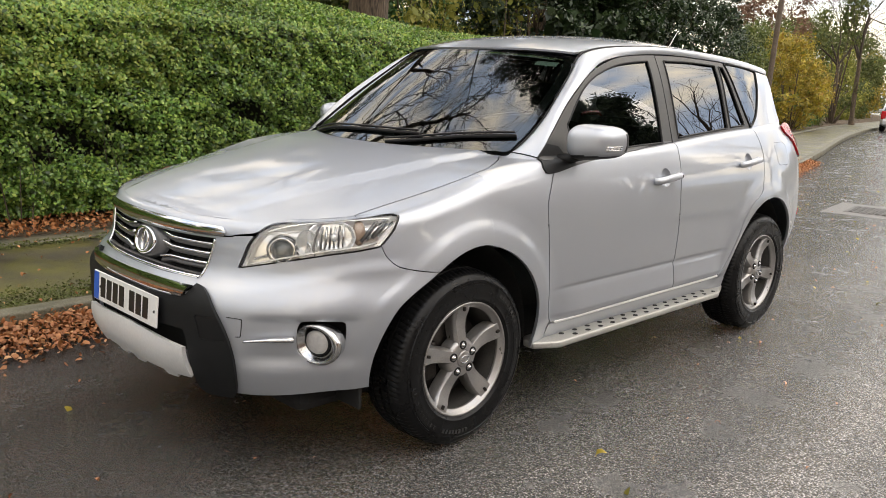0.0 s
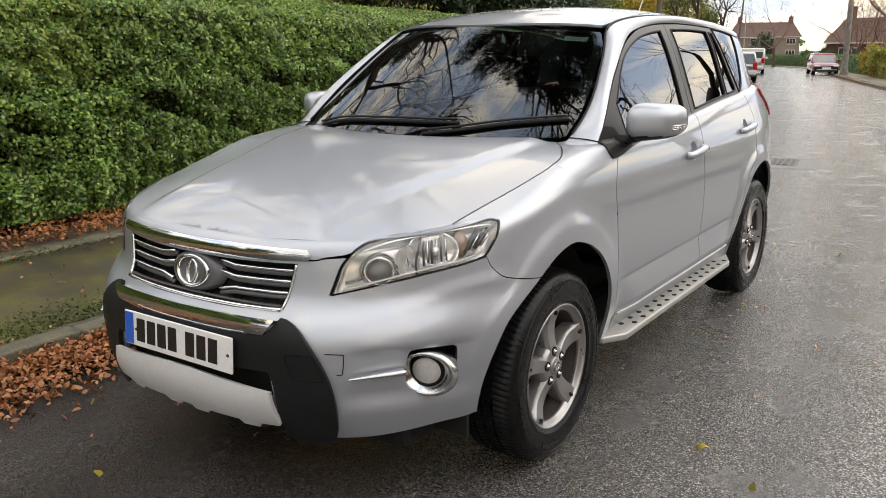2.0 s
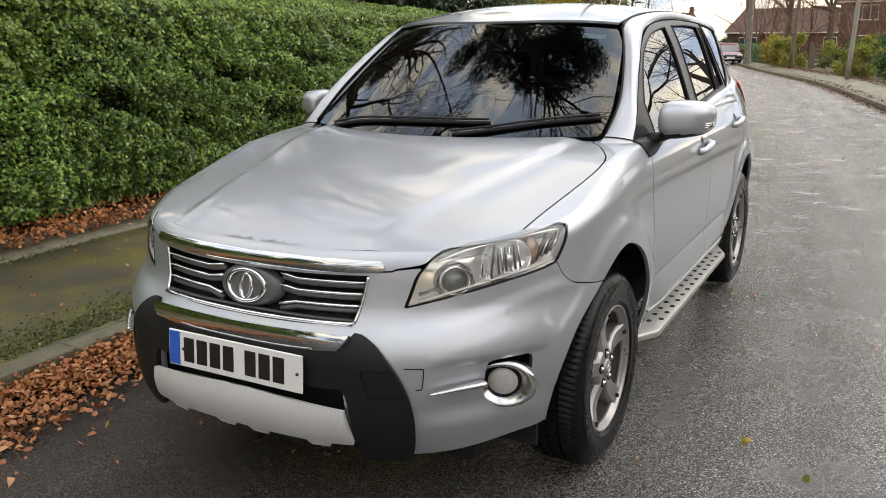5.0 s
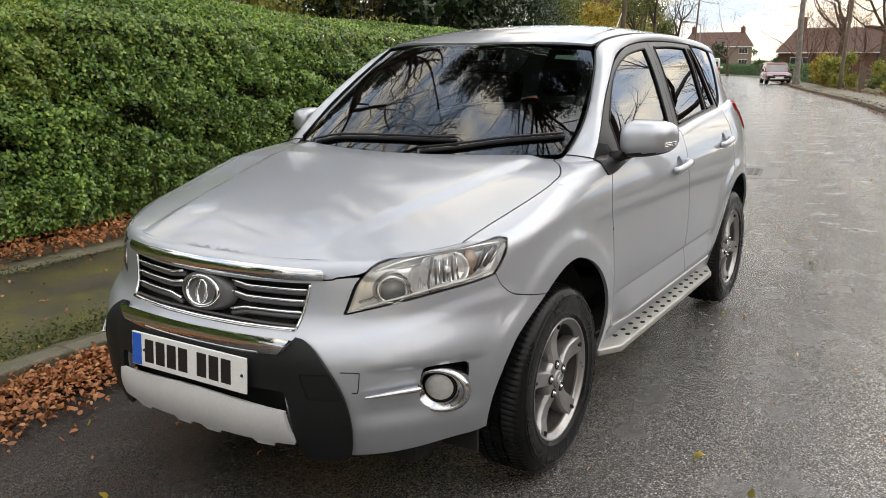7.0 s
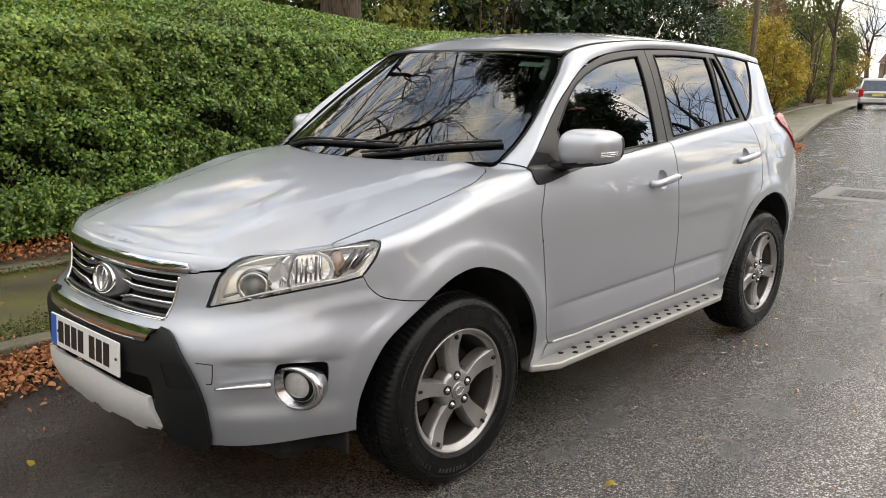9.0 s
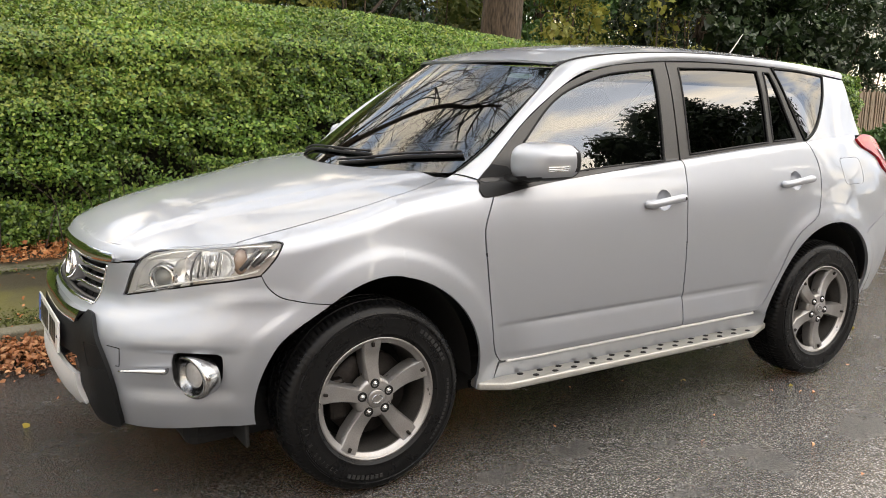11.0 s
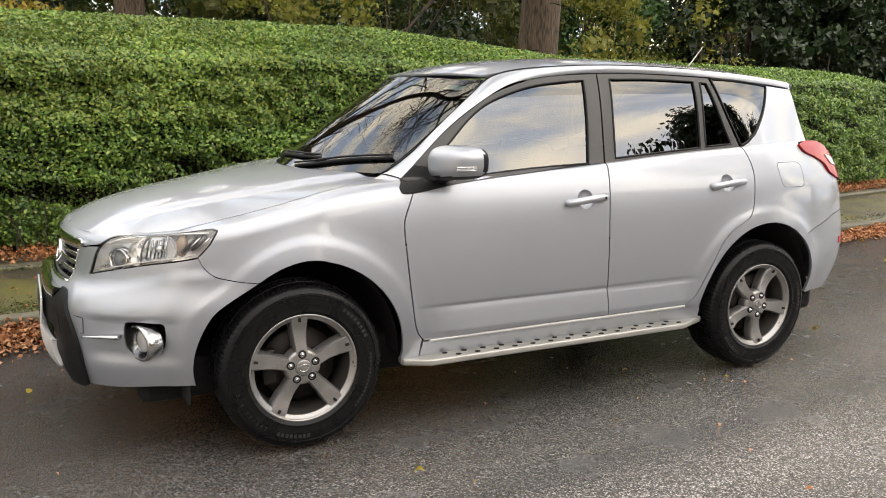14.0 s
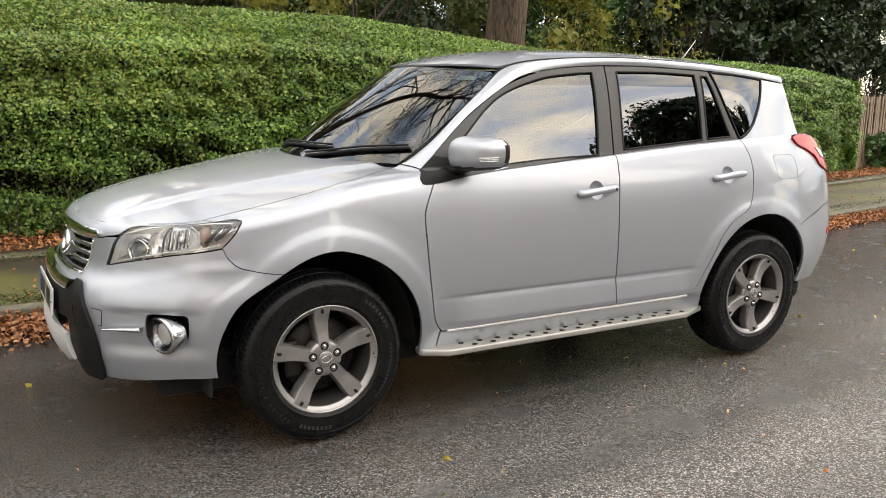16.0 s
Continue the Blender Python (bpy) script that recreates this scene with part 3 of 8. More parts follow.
cover.inputs["From Min"].default_value, cover.inputs["From Max"].default_value, cover.inputs["To Max"].default_value = 0.44, 0.60, 0.85
pave_links.new(patchy.outputs["Fac"], cover.inputs["Value"])
green = pave_nodes.new("ShaderNodeMixRGB")
green.inputs[2].default_value = (0.115, 0.108, 0.022, 1)
pave_links.new(cover.outputs[0], green.inputs[0])
pave_links.new(pave_nodes["Color Ramp"].outputs[0], green.inputs[1])
pave_links.new(green.outputs[0], pave_nodes["Principled BSDF"].inputs["Base Color"])
MOSS = material("moss", (0.10, 0.115, 0.02), (0.06, 0.07, 0.02), rough=0.9, scale=9, fine=160, bump=0.006)
KERB = material("kerb_stone", (0.060, 0.057, 0.034), (0.16, 0.145, 0.10), rough=0.6, scale=5, fine=90, bump=0.003)
EARTH = material("earth", (0.05, 0.035, 0.02), (0.10, 0.065, 0.035), rough=0.95, scale=5, fine=60, bump=0.02)
GRASS = material("rough_grass", (0.055, 0.050, 0.020), (0.105, 0.088, 0.04), rough=0.95, scale=2, fine=50, bump=0.03)
IRON = material("cast_iron", (0.05, 0.048, 0.045), (0.11, 0.10, 0.09), rough=0.5, metal=0.4, scale=12)
BARK = material("bark", (0.030, 0.021, 0.014), (0.15, 0.11, 0.075), rough=0.95, scale=7, fine=45, bump=0.03, bump_scale=18, mixing=0.35)
bark_nodes, bark_links = BARK.node_tree.nodes, BARK.node_tree.links
furrow = bark_nodes.new("ShaderNodeMapping")
furrow.inputs["Scale"].default_value = (1.0, 1.0, 0.16)
bark_links.new(bark_nodes["Texture Coordinate"].outputs["Object"], furrow.inputs[0])
for n in [n for n in bark_nodes if n.type == "TEX_NOISE"]:
    bark_links.new(furrow.outputs[0], n.inputs["Vector"])
TWIG = material("twig", (0.035, 0.026, 0.02), (0.075, 0.055, 0.04), rough=0.9, scale=8, fine=60)
FENCE = material("weathered_fence", (0.16, 0.12, 0.08), (0.26, 0.20, 0.14), rough=0.9, scale=6, fine=60, bump=0.004)


def leaf_material(name, cols, rough=0.5, through=0.25):
    """Leaves that differ one from the next."""
    m = bpy.data.materials.new(name)
    m.use_nodes = True
    nt, L = m.node_tree, m.node_tree.links
    p = nt.nodes["Principled BSDF"]
    g = nt.nodes.new("ShaderNodeNewGeometry")
    r = nt.nodes.new("ShaderNodeValToRGB")
    e = r.color_ramp.elements
    e[0].position, e[0].color = 0.0, (*cols[0], 1)
    e[1].position, e[1].color = 1.0, (*cols[-1], 1)
    for i, c in enumerate(cols[1:-1]):
        n = e.new((i + 1) / (len(cols) - 1))
        n.color = (*c, 1)
    L.new(g.outputs["Random Per Island"], r.inputs[0])
    co = nt.nodes.new("ShaderNodeTexCoord")
    nz = nt.nodes.new("ShaderNodeTexNoise")
    nz.inputs["Scale"].default_value = 1.1
    L.new(co.outputs["Object"], nz.inputs["Vector"])
    mr = nt.nodes.new("ShaderNodeMapRange")
    mr.inputs["From Min"].default_value, mr.inputs["From Max"].default_value, mr.inputs["To Min"].default_value, mr.inputs["To Max"].default_value = 0.3, 0.7, 0.75, 1.25
    L.new(nz.outputs["Fac"], mr.inputs["Value"])
    mu = nt.nodes.new("ShaderNodeMixRGB")
    mu.blend_type, mu.inputs[0].default_value = "MULTIPLY", 1.0
    L.new(r.outputs[0], mu.inputs[1])
    L.new(mr.outputs[0], mu.inputs[2])
    L.new(mu.outputs[0], p.inputs["Base Color"])
    p.inputs["Roughness"].default_value = rough
    t = nt.nodes.new("ShaderNodeBsdfTranslucent")
    L.new(mu.outputs[0], t.inputs[0])
    x = nt.nodes.new("ShaderNodeMixShader")
    x.inputs[0].default_value = through
    L.new(p.outputs[0], x.inputs[1])
    L.new(t.outputs[0], x.inputs[2])
    L.new(x.outputs[0], nt.nodes["Material Output"].inputs[0])
    return m


PRIVET = leaf_material("privet_leaf", [(0.024, 0.050, 0.011), (0.084, 0.170, 0.032), (0.146, 0.268, 0.049), (0.232, 0.362, 0.071), (0.325, 0.415, 0.085)], 0.31, 0.25)
# yellower upper leaves; sky light on the hedge top is painted into their colour
PRIVET_LIT = leaf_material("skylit_privet_leaf", [(0.10, 0.165, 0.03), (0.21, 0.285, 0.055), (0.33, 0.37, 0.075)], 0.38, 0.3)
FALLEN = leaf_material("fallen_leaf", [(0.20, 0.065, 0.020), (0.42, 0.17, 0.055), (0.30, 0.10, 0.03), (0.55, 0.29, 0.13)], 0.6, 0.1)
YELLOW = leaf_material("yellow_leaf", [(0.24, 0.19, 0.02), (0.44, 0.33, 0.035), (0.17, 0.17, 0.03), (0.34, 0.20, 0.03)], 0.6, 0.35)
LIME = leaf_material("lime_leaf", [(0.12, 0.14, 0.02), (0.24, 0.25, 0.045), (0.34, 0.32, 0.07)], 0.6, 0.4)
OLIVE = leaf_material("olive_leaf", [(0.05, 0.07, 0.015), (0.10, 0.13, 0.03), (0.17, 0.17, 0.05)], 0.6, 0.35)
EVERGREEN = leaf_material("evergreen_leaf", [(0.010, 0.022, 0.008), (0.020, 0.042, 0.013), (0.04, 0.065, 0.02)], 0.45, 0.15)
LAUREL = leaf_material("laurel_leaf", [(0.03, 0.08, 0.02), (0.07, 0.15, 0.035), (0.12, 0.20, 0.06)], 0.4, 0.25)
RUSSET = leaf_material("russet_leaf", [(0.15, 0.085, 0.055), (0.22, 0.125, 0.075), (0.12, 0.07, 0.05)], 0.8, 0.3)

left_kerb = spline([(-40, 3.0), (-10, 1.75), (0, 1.55), (7.3, 2.11), (14.3, 3.62), (22.4, 6.0), (41.5, 11.2), (60, 15.0), (80, 20.2), (100, 28.5), (160, 68)])
right_kerb = spline([(-40, -7.5), (-10, -5.6), (0, -4.75), (9, -3.1), (18.4, -1.25), (29.7, 1.0), (43, 4.6), (57, 8.1), (77, 13.4), (90, 17.2), (100, 21.8), (160, 60)])


def fall(x):
    """The road drops gently away beyond the car."""
    x = np.asarray(x, float)
    return -0.0075 * np.where(x < 8, 0, np.where(x < 12, (x - 8) ** 2 / 8, x - 10))


def strip(name, xs, lo, hi, z, material, m=2, label="", wave=0.0):
    """A sheet along the street between two lines, with a skirt down its sides."""
    xs = np.asarray(xs, float)
    a, b = lo(xs), hi(xs)
    V, F = [], []
    for x, p, q, g in zip(xs, a, b, fall(xs)):
        for j in range(m + 1):
            y = p + (q - p) * j / m
            dz = wave * (noise.noise(Vector((x * 0.8, y * 0.8, 0))) + 0.5 * noise.noise(Vector((x * 2.3, y * 2.3, 4)))) if wave else 0.0
            V.append((x, y, g + z + dz))
    k = m + 1
    F = [(i * k + j, (i + 1) * k + j, (i + 1) * k + j + 1, i * k + j + 1) for i in range(len(xs) - 1) for j in range(m)]
    n0 = len(V)
    for i in range(len(xs)):
        for j in (0, m):
            x, y, zz = V[i * k + j]
            V.append((x, y, zz - 0.16))
    for i in range(len(xs) - 1):
        F.append((i * k, n0 + 2 * i, n0 + 2 * i + 2, (i + 1) * k))
        F.append((i * k + m, (i + 1) * k + m, n0 + 2 * i + 3, n0 + 2 * i + 1))
    ob = obj(name, V, F, material)
    lay = ob.data.uv_layers.new(name="across")          # u runs from one edge to the other
    share = [(i % k) / m if i < n0 else float((i - n0) % 2) for i in range(len(V))]
    for lp, uv in zip(ob.data.loops, lay.data):
        uv.uv = (share[lp.vertex_index], 0.0)
    return tagged(ob, label, name.replace("_", " "), kind="structure")


gx = np.concatenate([np.linspace(-80, -20, 7), np.linspace(-16, 60, 39), np.linspace(70, 700, 20)])
gy = np.linspace(-420, 420, 29)
tagged(obj("ground", [(x, y, float(fall(min(x, 160))) - 0.06) for x in gx for y in gy], [(i * 29 + j, (i + 1) * 29 + j, (i + 1) * 29 + j + 1, i * 29 + j + 1) for i in range(len(gx) - 1) for j in range(28)], GRASS), "rough grassy ground beyond the street", "ground", kind="structure")
RX = np.concatenate([np.linspace(-38, -6, 17), np.linspace(-5, 24, 88), np.linspace(25, 158, 67)])
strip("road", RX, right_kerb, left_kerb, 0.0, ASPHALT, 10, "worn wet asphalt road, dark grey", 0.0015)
strip("pavement_left", RX, lambda x: left_kerb(x) + 0.125, lambda x: left_kerb(x) + 1.72, 0.105, PAVING, 8, "damp dark asphalt pavement with mossy patches", 0.006)
strip("edging", RX, lambda x: left_kerb(x) + 1.72, lambda x: left_kerb(x) + 1.98, 0.118, KERB, 2, "pale worn stone edging", 0.008)
strip("verge", RX, lambda x: left_kerb(x) + 1.98, lambda x: left_kerb(x) + 5.6, 0.10, EARTH, 8, "bare earth under the hedge", 0.03)
strip("pavement_right", RX, lambda x: right_kerb(x) - 2.0, lambda x: right_kerb(x) - 0.125, 0.105, PAVING, 4, "damp grey pavement across the road", 0.004)


# ---------------------------------------------------------------- hedges, shrubs, trees
def leaf_mesh(name, P, N, size, mat, spread=0.6, seed=1, fold=0.25, wide=0.5, parent=None, label="", droop=0.0, oval=0.0):
    """Many small folded leaves at the places P, facing roughly along N."""
    rng = np.random.default_rng(seed)
    n = len(P)
    d = N + rng.normal(0, spread, (n, 3))
    d /= np.linalg.norm(d, axis=1, keepdims=True) + 1e-9
    t = rng.normal(0, 1, (n, 3))
    t[:, 2] -= droop
    t -= d * (t * d).sum(1, keepdims=True)
    t /= np.linalg.norm(t, axis=1, keepdims=True) + 1e-9
    b = np.cross(d, t)
    s = size * rng.uniform(0.6, 1.35, (n, 1))
    if oval:                                          # rounded leaves, cupped along their length
        bow = d * s * oval * rng.uniform(-0.6, 1.3, (n, 1))
        w = b * s * wide * 0.5
        p1, p2 = P + t * s * 0.30 + bow * 0.7, P + t * s * 0.70 + bow * 0.7
        k = d * s * fold * 0.35
        V = np.stack([P, p1 + w * 0.92 + k, p2 + w * 0.80 + k, P + t * s, p2 - w * 0.80 + k, p1 - w * 0.92 + k], 1).reshape(-1, 3)
        i = np.arange(n) * 6
        F = np.stack([np.stack([i, i + 1, i + 5], 1), np.stack([i + 1, i + 2, i + 5], 1), np.stack([i + 2, i + 4, i + 5], 1), np.stack([i + 2, i + 3, i + 4], 1)], 1).reshape(-1, 3)
    else:
        mid = P + t * s * 0.45 - d * s * fold * 0.5
        V = np.stack([P, mid + b * s * wide * 0.5 + d * s * fold * 0.4, P + t * s, mid - b * s * wide * 0.5 + d * s * fold * 0.4], 1).reshape(-1, 3)
        i = np.arange(n) * 4
        F = np.stack([np.stack([i, i + 1, i + 2], 1), np.stack([i, i + 2, i + 3], 1)], 1).reshape(-1, 3)
    me = bpy.data.meshes.new(name)
    me.vertices.add(len(V))
    me.vertices.foreach_set("co", V.ravel())
    me.loops.add(len(F) * 3)
    me.loops.foreach_set("vertex_index", F.ravel().astype(np.int32))
    me.polygons.add(len(F))
    me.polygons.foreach_set("loop_start", (np.arange(len(F)) * 3).astype(np.int32))
    me.update(calc_edges=True)
    me.materials.append(mat)
    ob = new(name, me)
    if parent:
        ob.parent = parent
    return tagged(ob, label)


def lumps(P, f, seed):
    """Smooth bumps, -1 to 1, at many places, from a few waves."""
    rng = np.random.default_rng(seed)
    out = np.zeros(len(P))
    for k in range(7):
        w = rng.normal(0, 1, 3)
        w /= np.linalg.norm(w)
        out += np.sin(P @ (w * f * rng.uniform(0.6, 1.9)) + rng.uniform(0, 6.28)) / 7 ** 0.5 * 0.75
    return out


def segments_mesh(name, segs, mat, parent=None, label="", n=6):
    """Tapered round limbs: rows of start, end and two radii, in one mesh."""
    A, B = np.array([s[0] for s in segs]), np.array([s[1] for s in segs])
    ra, rb = np.array([s[2] for s in segs]), np.array([s[3] for s in segs])
    d = B - A
    d /= np.linalg.norm(d, axis=1, keepdims=True) + 1e-9
    u = np.cross(d, np.array((0.31, 0.17, 0.93)))
    u /= np.linalg.norm(u, axis=1, keepdims=True) + 1e-9
    v = np.cross(d, u)
    t = np.linspace(0, 2 * np.pi, n, endpoint=False)
    c = u[:, None] * np.cos(t)[None, :, None] + v[:, None] * np.sin(t)[None, :, None]
    V = np.concatenate([A[:, None] + c * ra[:, None, None], B[:, None] + c * rb[:, None, None]], 1).reshape(-1, 3)
    F = []
    for k in range(len(segs)):
        o = k * 2 * n
        F += [(o + j, o + (j + 1) % n, o + n + (j + 1) % n, o + n + j) for j in range(n)]
    return obj(name, V, F, mat, parent, label)


def grow(rng, p, d, r, l, depth, out, bend=0.25, up=0.06, split=(2, 3), thin=0.62, short=0.78, ends=None):
    """Branches, forking as they go."""
    steps = 3 if depth > 2 else 2
    for k in range(steps):
        d = d + rng.normal(0, bend * 0.5, 3) + np.array((0, 0, up))
        d = d / np.linalg.norm(d)
        q = p + d * l / steps
        r2 = r * (0.90 if depth > 0 else 0.7)
        out.append((p, q, r, r2))
        p, r = q, r2
        if depth > 1 and k < steps - 1 and rng.random() < 0.65:
            s = d + rng.normal(0, 0.65, 3)
            grow(rng, p, s / np.linalg.norm(s), r * 0.45, l * 0.6, depth - 2, out, bend, up, split, thin, short, ends)
    if depth <= 0:
        if ends is not None:
            ends.append(p)
        return
    for k in range(rng.integers(split[0], split[1] + 1)):
        s = d + rng.normal(0, 0.48, 3)
        grow(rng, p, s / np.linalg.norm(s), r * thin * rng.uniform(0.8, 1.15), l * short * rng.uniform(0.75, 1.15), depth - 1, out, bend, up, split, thin, short, ends)


def bare_tree(name, base, height, r, depth, seed, label, lean=(0, 0, 1), limbs=(), trunk_frac=0.28, mat=TWIG, leaves=None, leaf_n=0, up=0.05, bark=None):
    rng = np.random.default_rng(seed)
    o = empty(name, label, "tree", m=Matrix.Translation(base))
    d = np.array(lean, float)
    d /= np.linalg.norm(d)
    segs, ends, p = [], [], np.zeros(3)
    k = 6
    for i in range(k):
        q = p + d * height * trunk_frac / k + rng.normal(0, 0.02, 3) * height * 0.05
        flare = 1.5 if i == 0 else 1.0
        segs.append((p, q, r * flare * (1 - 0.03 * i), r * (1 - 0.03 * (i + 1))))
        p = q
    segments_mesh("trunk", segs, bark or BARK, o, n=14)
    tw = []
    heads = [np.array(l, float) for l in limbs] or [d + rng.normal(0, 0.5, 3) for _ in range(4)]
    for h in heads:
        h = h / np.linalg.norm(h)
        grow(rng, p - d * r * rng.uniform(0, 1.5), h, r * rng.uniform(0.42, 0.6), height * 0.19, depth, tw, up=up, ends=ends)
    segments_mesh("branchwork", [g for g in tw if g[2] >= 0.03], mat, o, n=5)
    segments_mesh("twigwork", [g for g in tw if g[2] < 0.03], mat, o, n=3)
    if leaves is not None and leaf_n:
        E = np.array(ends)
        P = E[rng.integers(0, len(E), leaf_n)] + rng.normal(0, 0.25, (leaf_n, 3))
        leaf_mesh("foliage", P, np.tile((0, 0, 1.0), (leaf_n, 1)), 0.09, leaves, 1.2, seed + 5, parent=o)
    return o


def bush(name, base, rx, ry, h, leaves, n, size, seed, label, trunk=0.0, category="shrub", lumpy=0.25):
    """A trunk or stems, and a crown of leaf clumps with gaps and an uneven outline."""
    n, size = int(n * 0.88), size * 1.05
    rng = np.random.default_rng(seed)
    o = empty(name, label, category, m=Matrix.Translation(base))
    stems = []
    m = 26
    C = []
    for k in range(m):
        a, e = rng.uniform(0, 2 * np.pi), rng.uniform(-1.0 if category == "shrub" else -0.55, 1.0)
        q = rng.uniform(0.35, 0.95)
        c = np.array((rx * q * math.cos(a) * math.sqrt(max(0, 1 - e * e * 0.8)), ry * q * math.sin(a) * math.sqrt(max(0, 1 - e * e * 0.8)), trunk + (h - trunk) * (0.5 + 0.45 * e)))
        C.append((c, rng.uniform(0.22, 0.42) * min(rx, ry, (h - trunk) * 0.6)))
    for c, q in C[:14]:
        f = np.array((c[0] * 0.1, c[1] * 0.1, trunk * 0.6))
        stems += [(np.array((0, 0, 0.0)) + np.array((rng.normal(0, 0.06) * rx, rng.normal(0, 0.06) * ry, -0.05)), f, 0.025 + 0.009 * h, 0.02 + 0.006 * h), (f, f * 0.4 + c * 0.6, 0.015 + 0.005 * h, 0.012), (f * 0.4 + c * 0.6, c, 0.02, 0.008)]
    segments_mesh("stemwork", stems, BARK, o)
    w = np.array([q ** 2 for _, q in C])
    pick = rng.choice(m, n, p=w / w.sum())
    D = rng.normal(0, 1, (n, 3))
    D /= np.linalg.norm(D, axis=1, keepdims=True)
    rad = rng.uniform(0.45, 1.0, (n, 1)) ** 0.5
    cen, q = np.array([c for c, _ in C])[pick], np.array([q for _, q in C])[pick][:, None]
    P = cen + D * q * rad * (1 + lumpy * lumps(D * 3 + cen, 2.0, seed)[:, None])
    P[:, 2] = np.maximum(P[:, 2], 0.03)
    leaf_mesh("foliage", P, D, size, leaves, 0.7, seed + 1, parent=o, wide=0.55)
    # darkness inside: small inner clumps of the same leaves, larger
    P2 = cen[: n // 5] + D[: n // 5] * q[: n // 5] * 0.5
    leaf_mesh("inner_foliage", P2, D[: n // 5], size * 2.2, leaves, 0.7, seed + 2, parent=o, wide=0.7)
    return o


def hedge_profile(x, w, x_end=13.1):
    """Places on the hedge: x along it, w from the foot of its face (0) over the edge (0.6) to the back of its top (1)."""
    y0 = left_kerb(x) + 2.28
    zt = 1.80 - 0.03 * smooth(6, 12, x)
    zb = 2.26 - 0.24 * smooth(2.5, 6.0, x)
    foot = np.clip(w / 0.62, 0, 1)
    top = np.clip((w - 0.62) / 0.38, 0, 1)
    bulge = 0.13 * np.sin(np.pi * np.clip(foot, 0, 1)) - 0.10 * (1 - foot)
    y = y0 - bulge + 0.02 * foot + 1.25 * top + 0.03 * smooth(0.5, 0.62, w)
    z = 0.20 + (zt - 0.20) * foot + (zb - zt) * (1 - (1 - top) ** 1.6)
    e = smooth(x_end - 0.9, x_end, x)
    return x, y + 0.0 * e, z * (1 - 0.12 * e ** 2) + fall(x)


def make_hedge():
    h = empty("hedge", "tall clipped privet hedge with glossy green leaves", "hedge")
    x0, x1 = -11.0, 13.1
    xs, ws = np.linspace(x0, x1, 220), np.linspace(0, 1, 26)
    X, W = np.meshgrid(xs, ws, indexing="ij")
    x, y, z = hedge_profile(X.ravel(), W.ravel())
    P = np.stack([x, y, z], -1)
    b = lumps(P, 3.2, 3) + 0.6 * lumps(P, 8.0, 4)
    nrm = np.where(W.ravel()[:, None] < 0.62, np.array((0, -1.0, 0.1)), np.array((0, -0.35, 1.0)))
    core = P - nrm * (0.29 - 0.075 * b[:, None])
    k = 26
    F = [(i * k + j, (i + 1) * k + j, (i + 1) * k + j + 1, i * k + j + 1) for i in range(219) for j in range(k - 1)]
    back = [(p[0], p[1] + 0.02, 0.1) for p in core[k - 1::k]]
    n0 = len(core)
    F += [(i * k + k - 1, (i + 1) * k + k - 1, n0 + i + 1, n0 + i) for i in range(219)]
    # near-black inner sheet, in place of the shade deep between the leaves
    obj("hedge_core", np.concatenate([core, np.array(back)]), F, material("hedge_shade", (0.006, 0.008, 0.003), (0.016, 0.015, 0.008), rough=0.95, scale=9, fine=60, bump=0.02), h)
    rng = np.random.default_rng(11)

    def scatter(n, xa, xb, size, seed, w_lo=0.0, w_hi=1.0, deep=0.17, oval=0.16, leaf=PRIVET):
        x = rng.uniform(xa, xb, n)
        w = rng.uniform(w_lo, w_hi, n)
        X, Y, Z = hedge_profile(x, w)
        P = np.stack([X, Y, Z], -1)
        b = 0.8 * lumps(P, 3.2, 3) + 0.6 * lumps(P, 8.0, 4) + 0.75 * lumps(P, 21.0, 6) + 0.5 * lumps(P, 37.0, 7)
        N = np.where(w[:, None] < 0.58, np.array((0, -0.8, 0.72)), np.where(w[:, None] < 0.66, np.array((0, -0.8, 0.8)), np.array((0, -0.30, 1.0))))
        Q = P * np.array((0.62, 1.0, 1.35))
        hole = lumps(Q, 8.0, 21) + 0.7 * lumps(Q, 17.0, 22)
        belly = smooth(0.08, 0.20, w) * (1 - smooth(0.40, 0.56, w))
        keep = (hole < 1.5 - 0.75 * belly) | (rng.random(n) < 0.45 - 0.25 * belly)
        P = P + np.array((0, -1.0, 0.25)) * np.where(w[:, None] < 0.6, 1, 0.3) * (0.078 * b[:, None] - deep * rng.random((n, 1)) ** 1.6 - (0.06 + 0.13 * belly[:, None]) * np.clip(hole[:, None] - 0.30, 0, 1.2))
        P, N = P[keep], N[keep]
        leaf_mesh("hedge_leaves", P, N, size, leaf, 0.62, seed, parent=h, wide=0.60 if oval else 0.78, fold=0.15, oval=oval)
    scatter(136000, -3.2, 3.5, 0.0355, 31)
    # pale leaves scattered over the upper face to paint in the sky's light
    scatter(26000, -3.2, 1.4, 0.034, 37, 0.40, 0.98, 0.03, leaf=PRIVET_LIT)
    scatter(9000, 1.2, 8.0, 0.034, 38, 0.50, 0.98, 0.03, leaf=PRIVET_LIT)
    scatter(22000, -3.2, 3.5, 0.036, 36, 0.0, 0.16, 0.22)
    scatter(98000, 3.5, 9.5, 0.035, 32, oval=0.0)
    scatter(36000, 9.5, 13.05, 0.042, 33, oval=0.0)
    scatter(52000, -11, -3.2, 0.048, 34, oval=0.0)
    # the rounded end
    n = 16000
    t, w = rng.uniform(0, 1, n), rng.uniform(0, 1, n)
    X, Y, Z = hedge_profile(np.full(n, x1 - 0.1), np.full(n, 0.62))
    y = left_kerb(np.full(n, x1)) + 2.2 + 1.35 * t
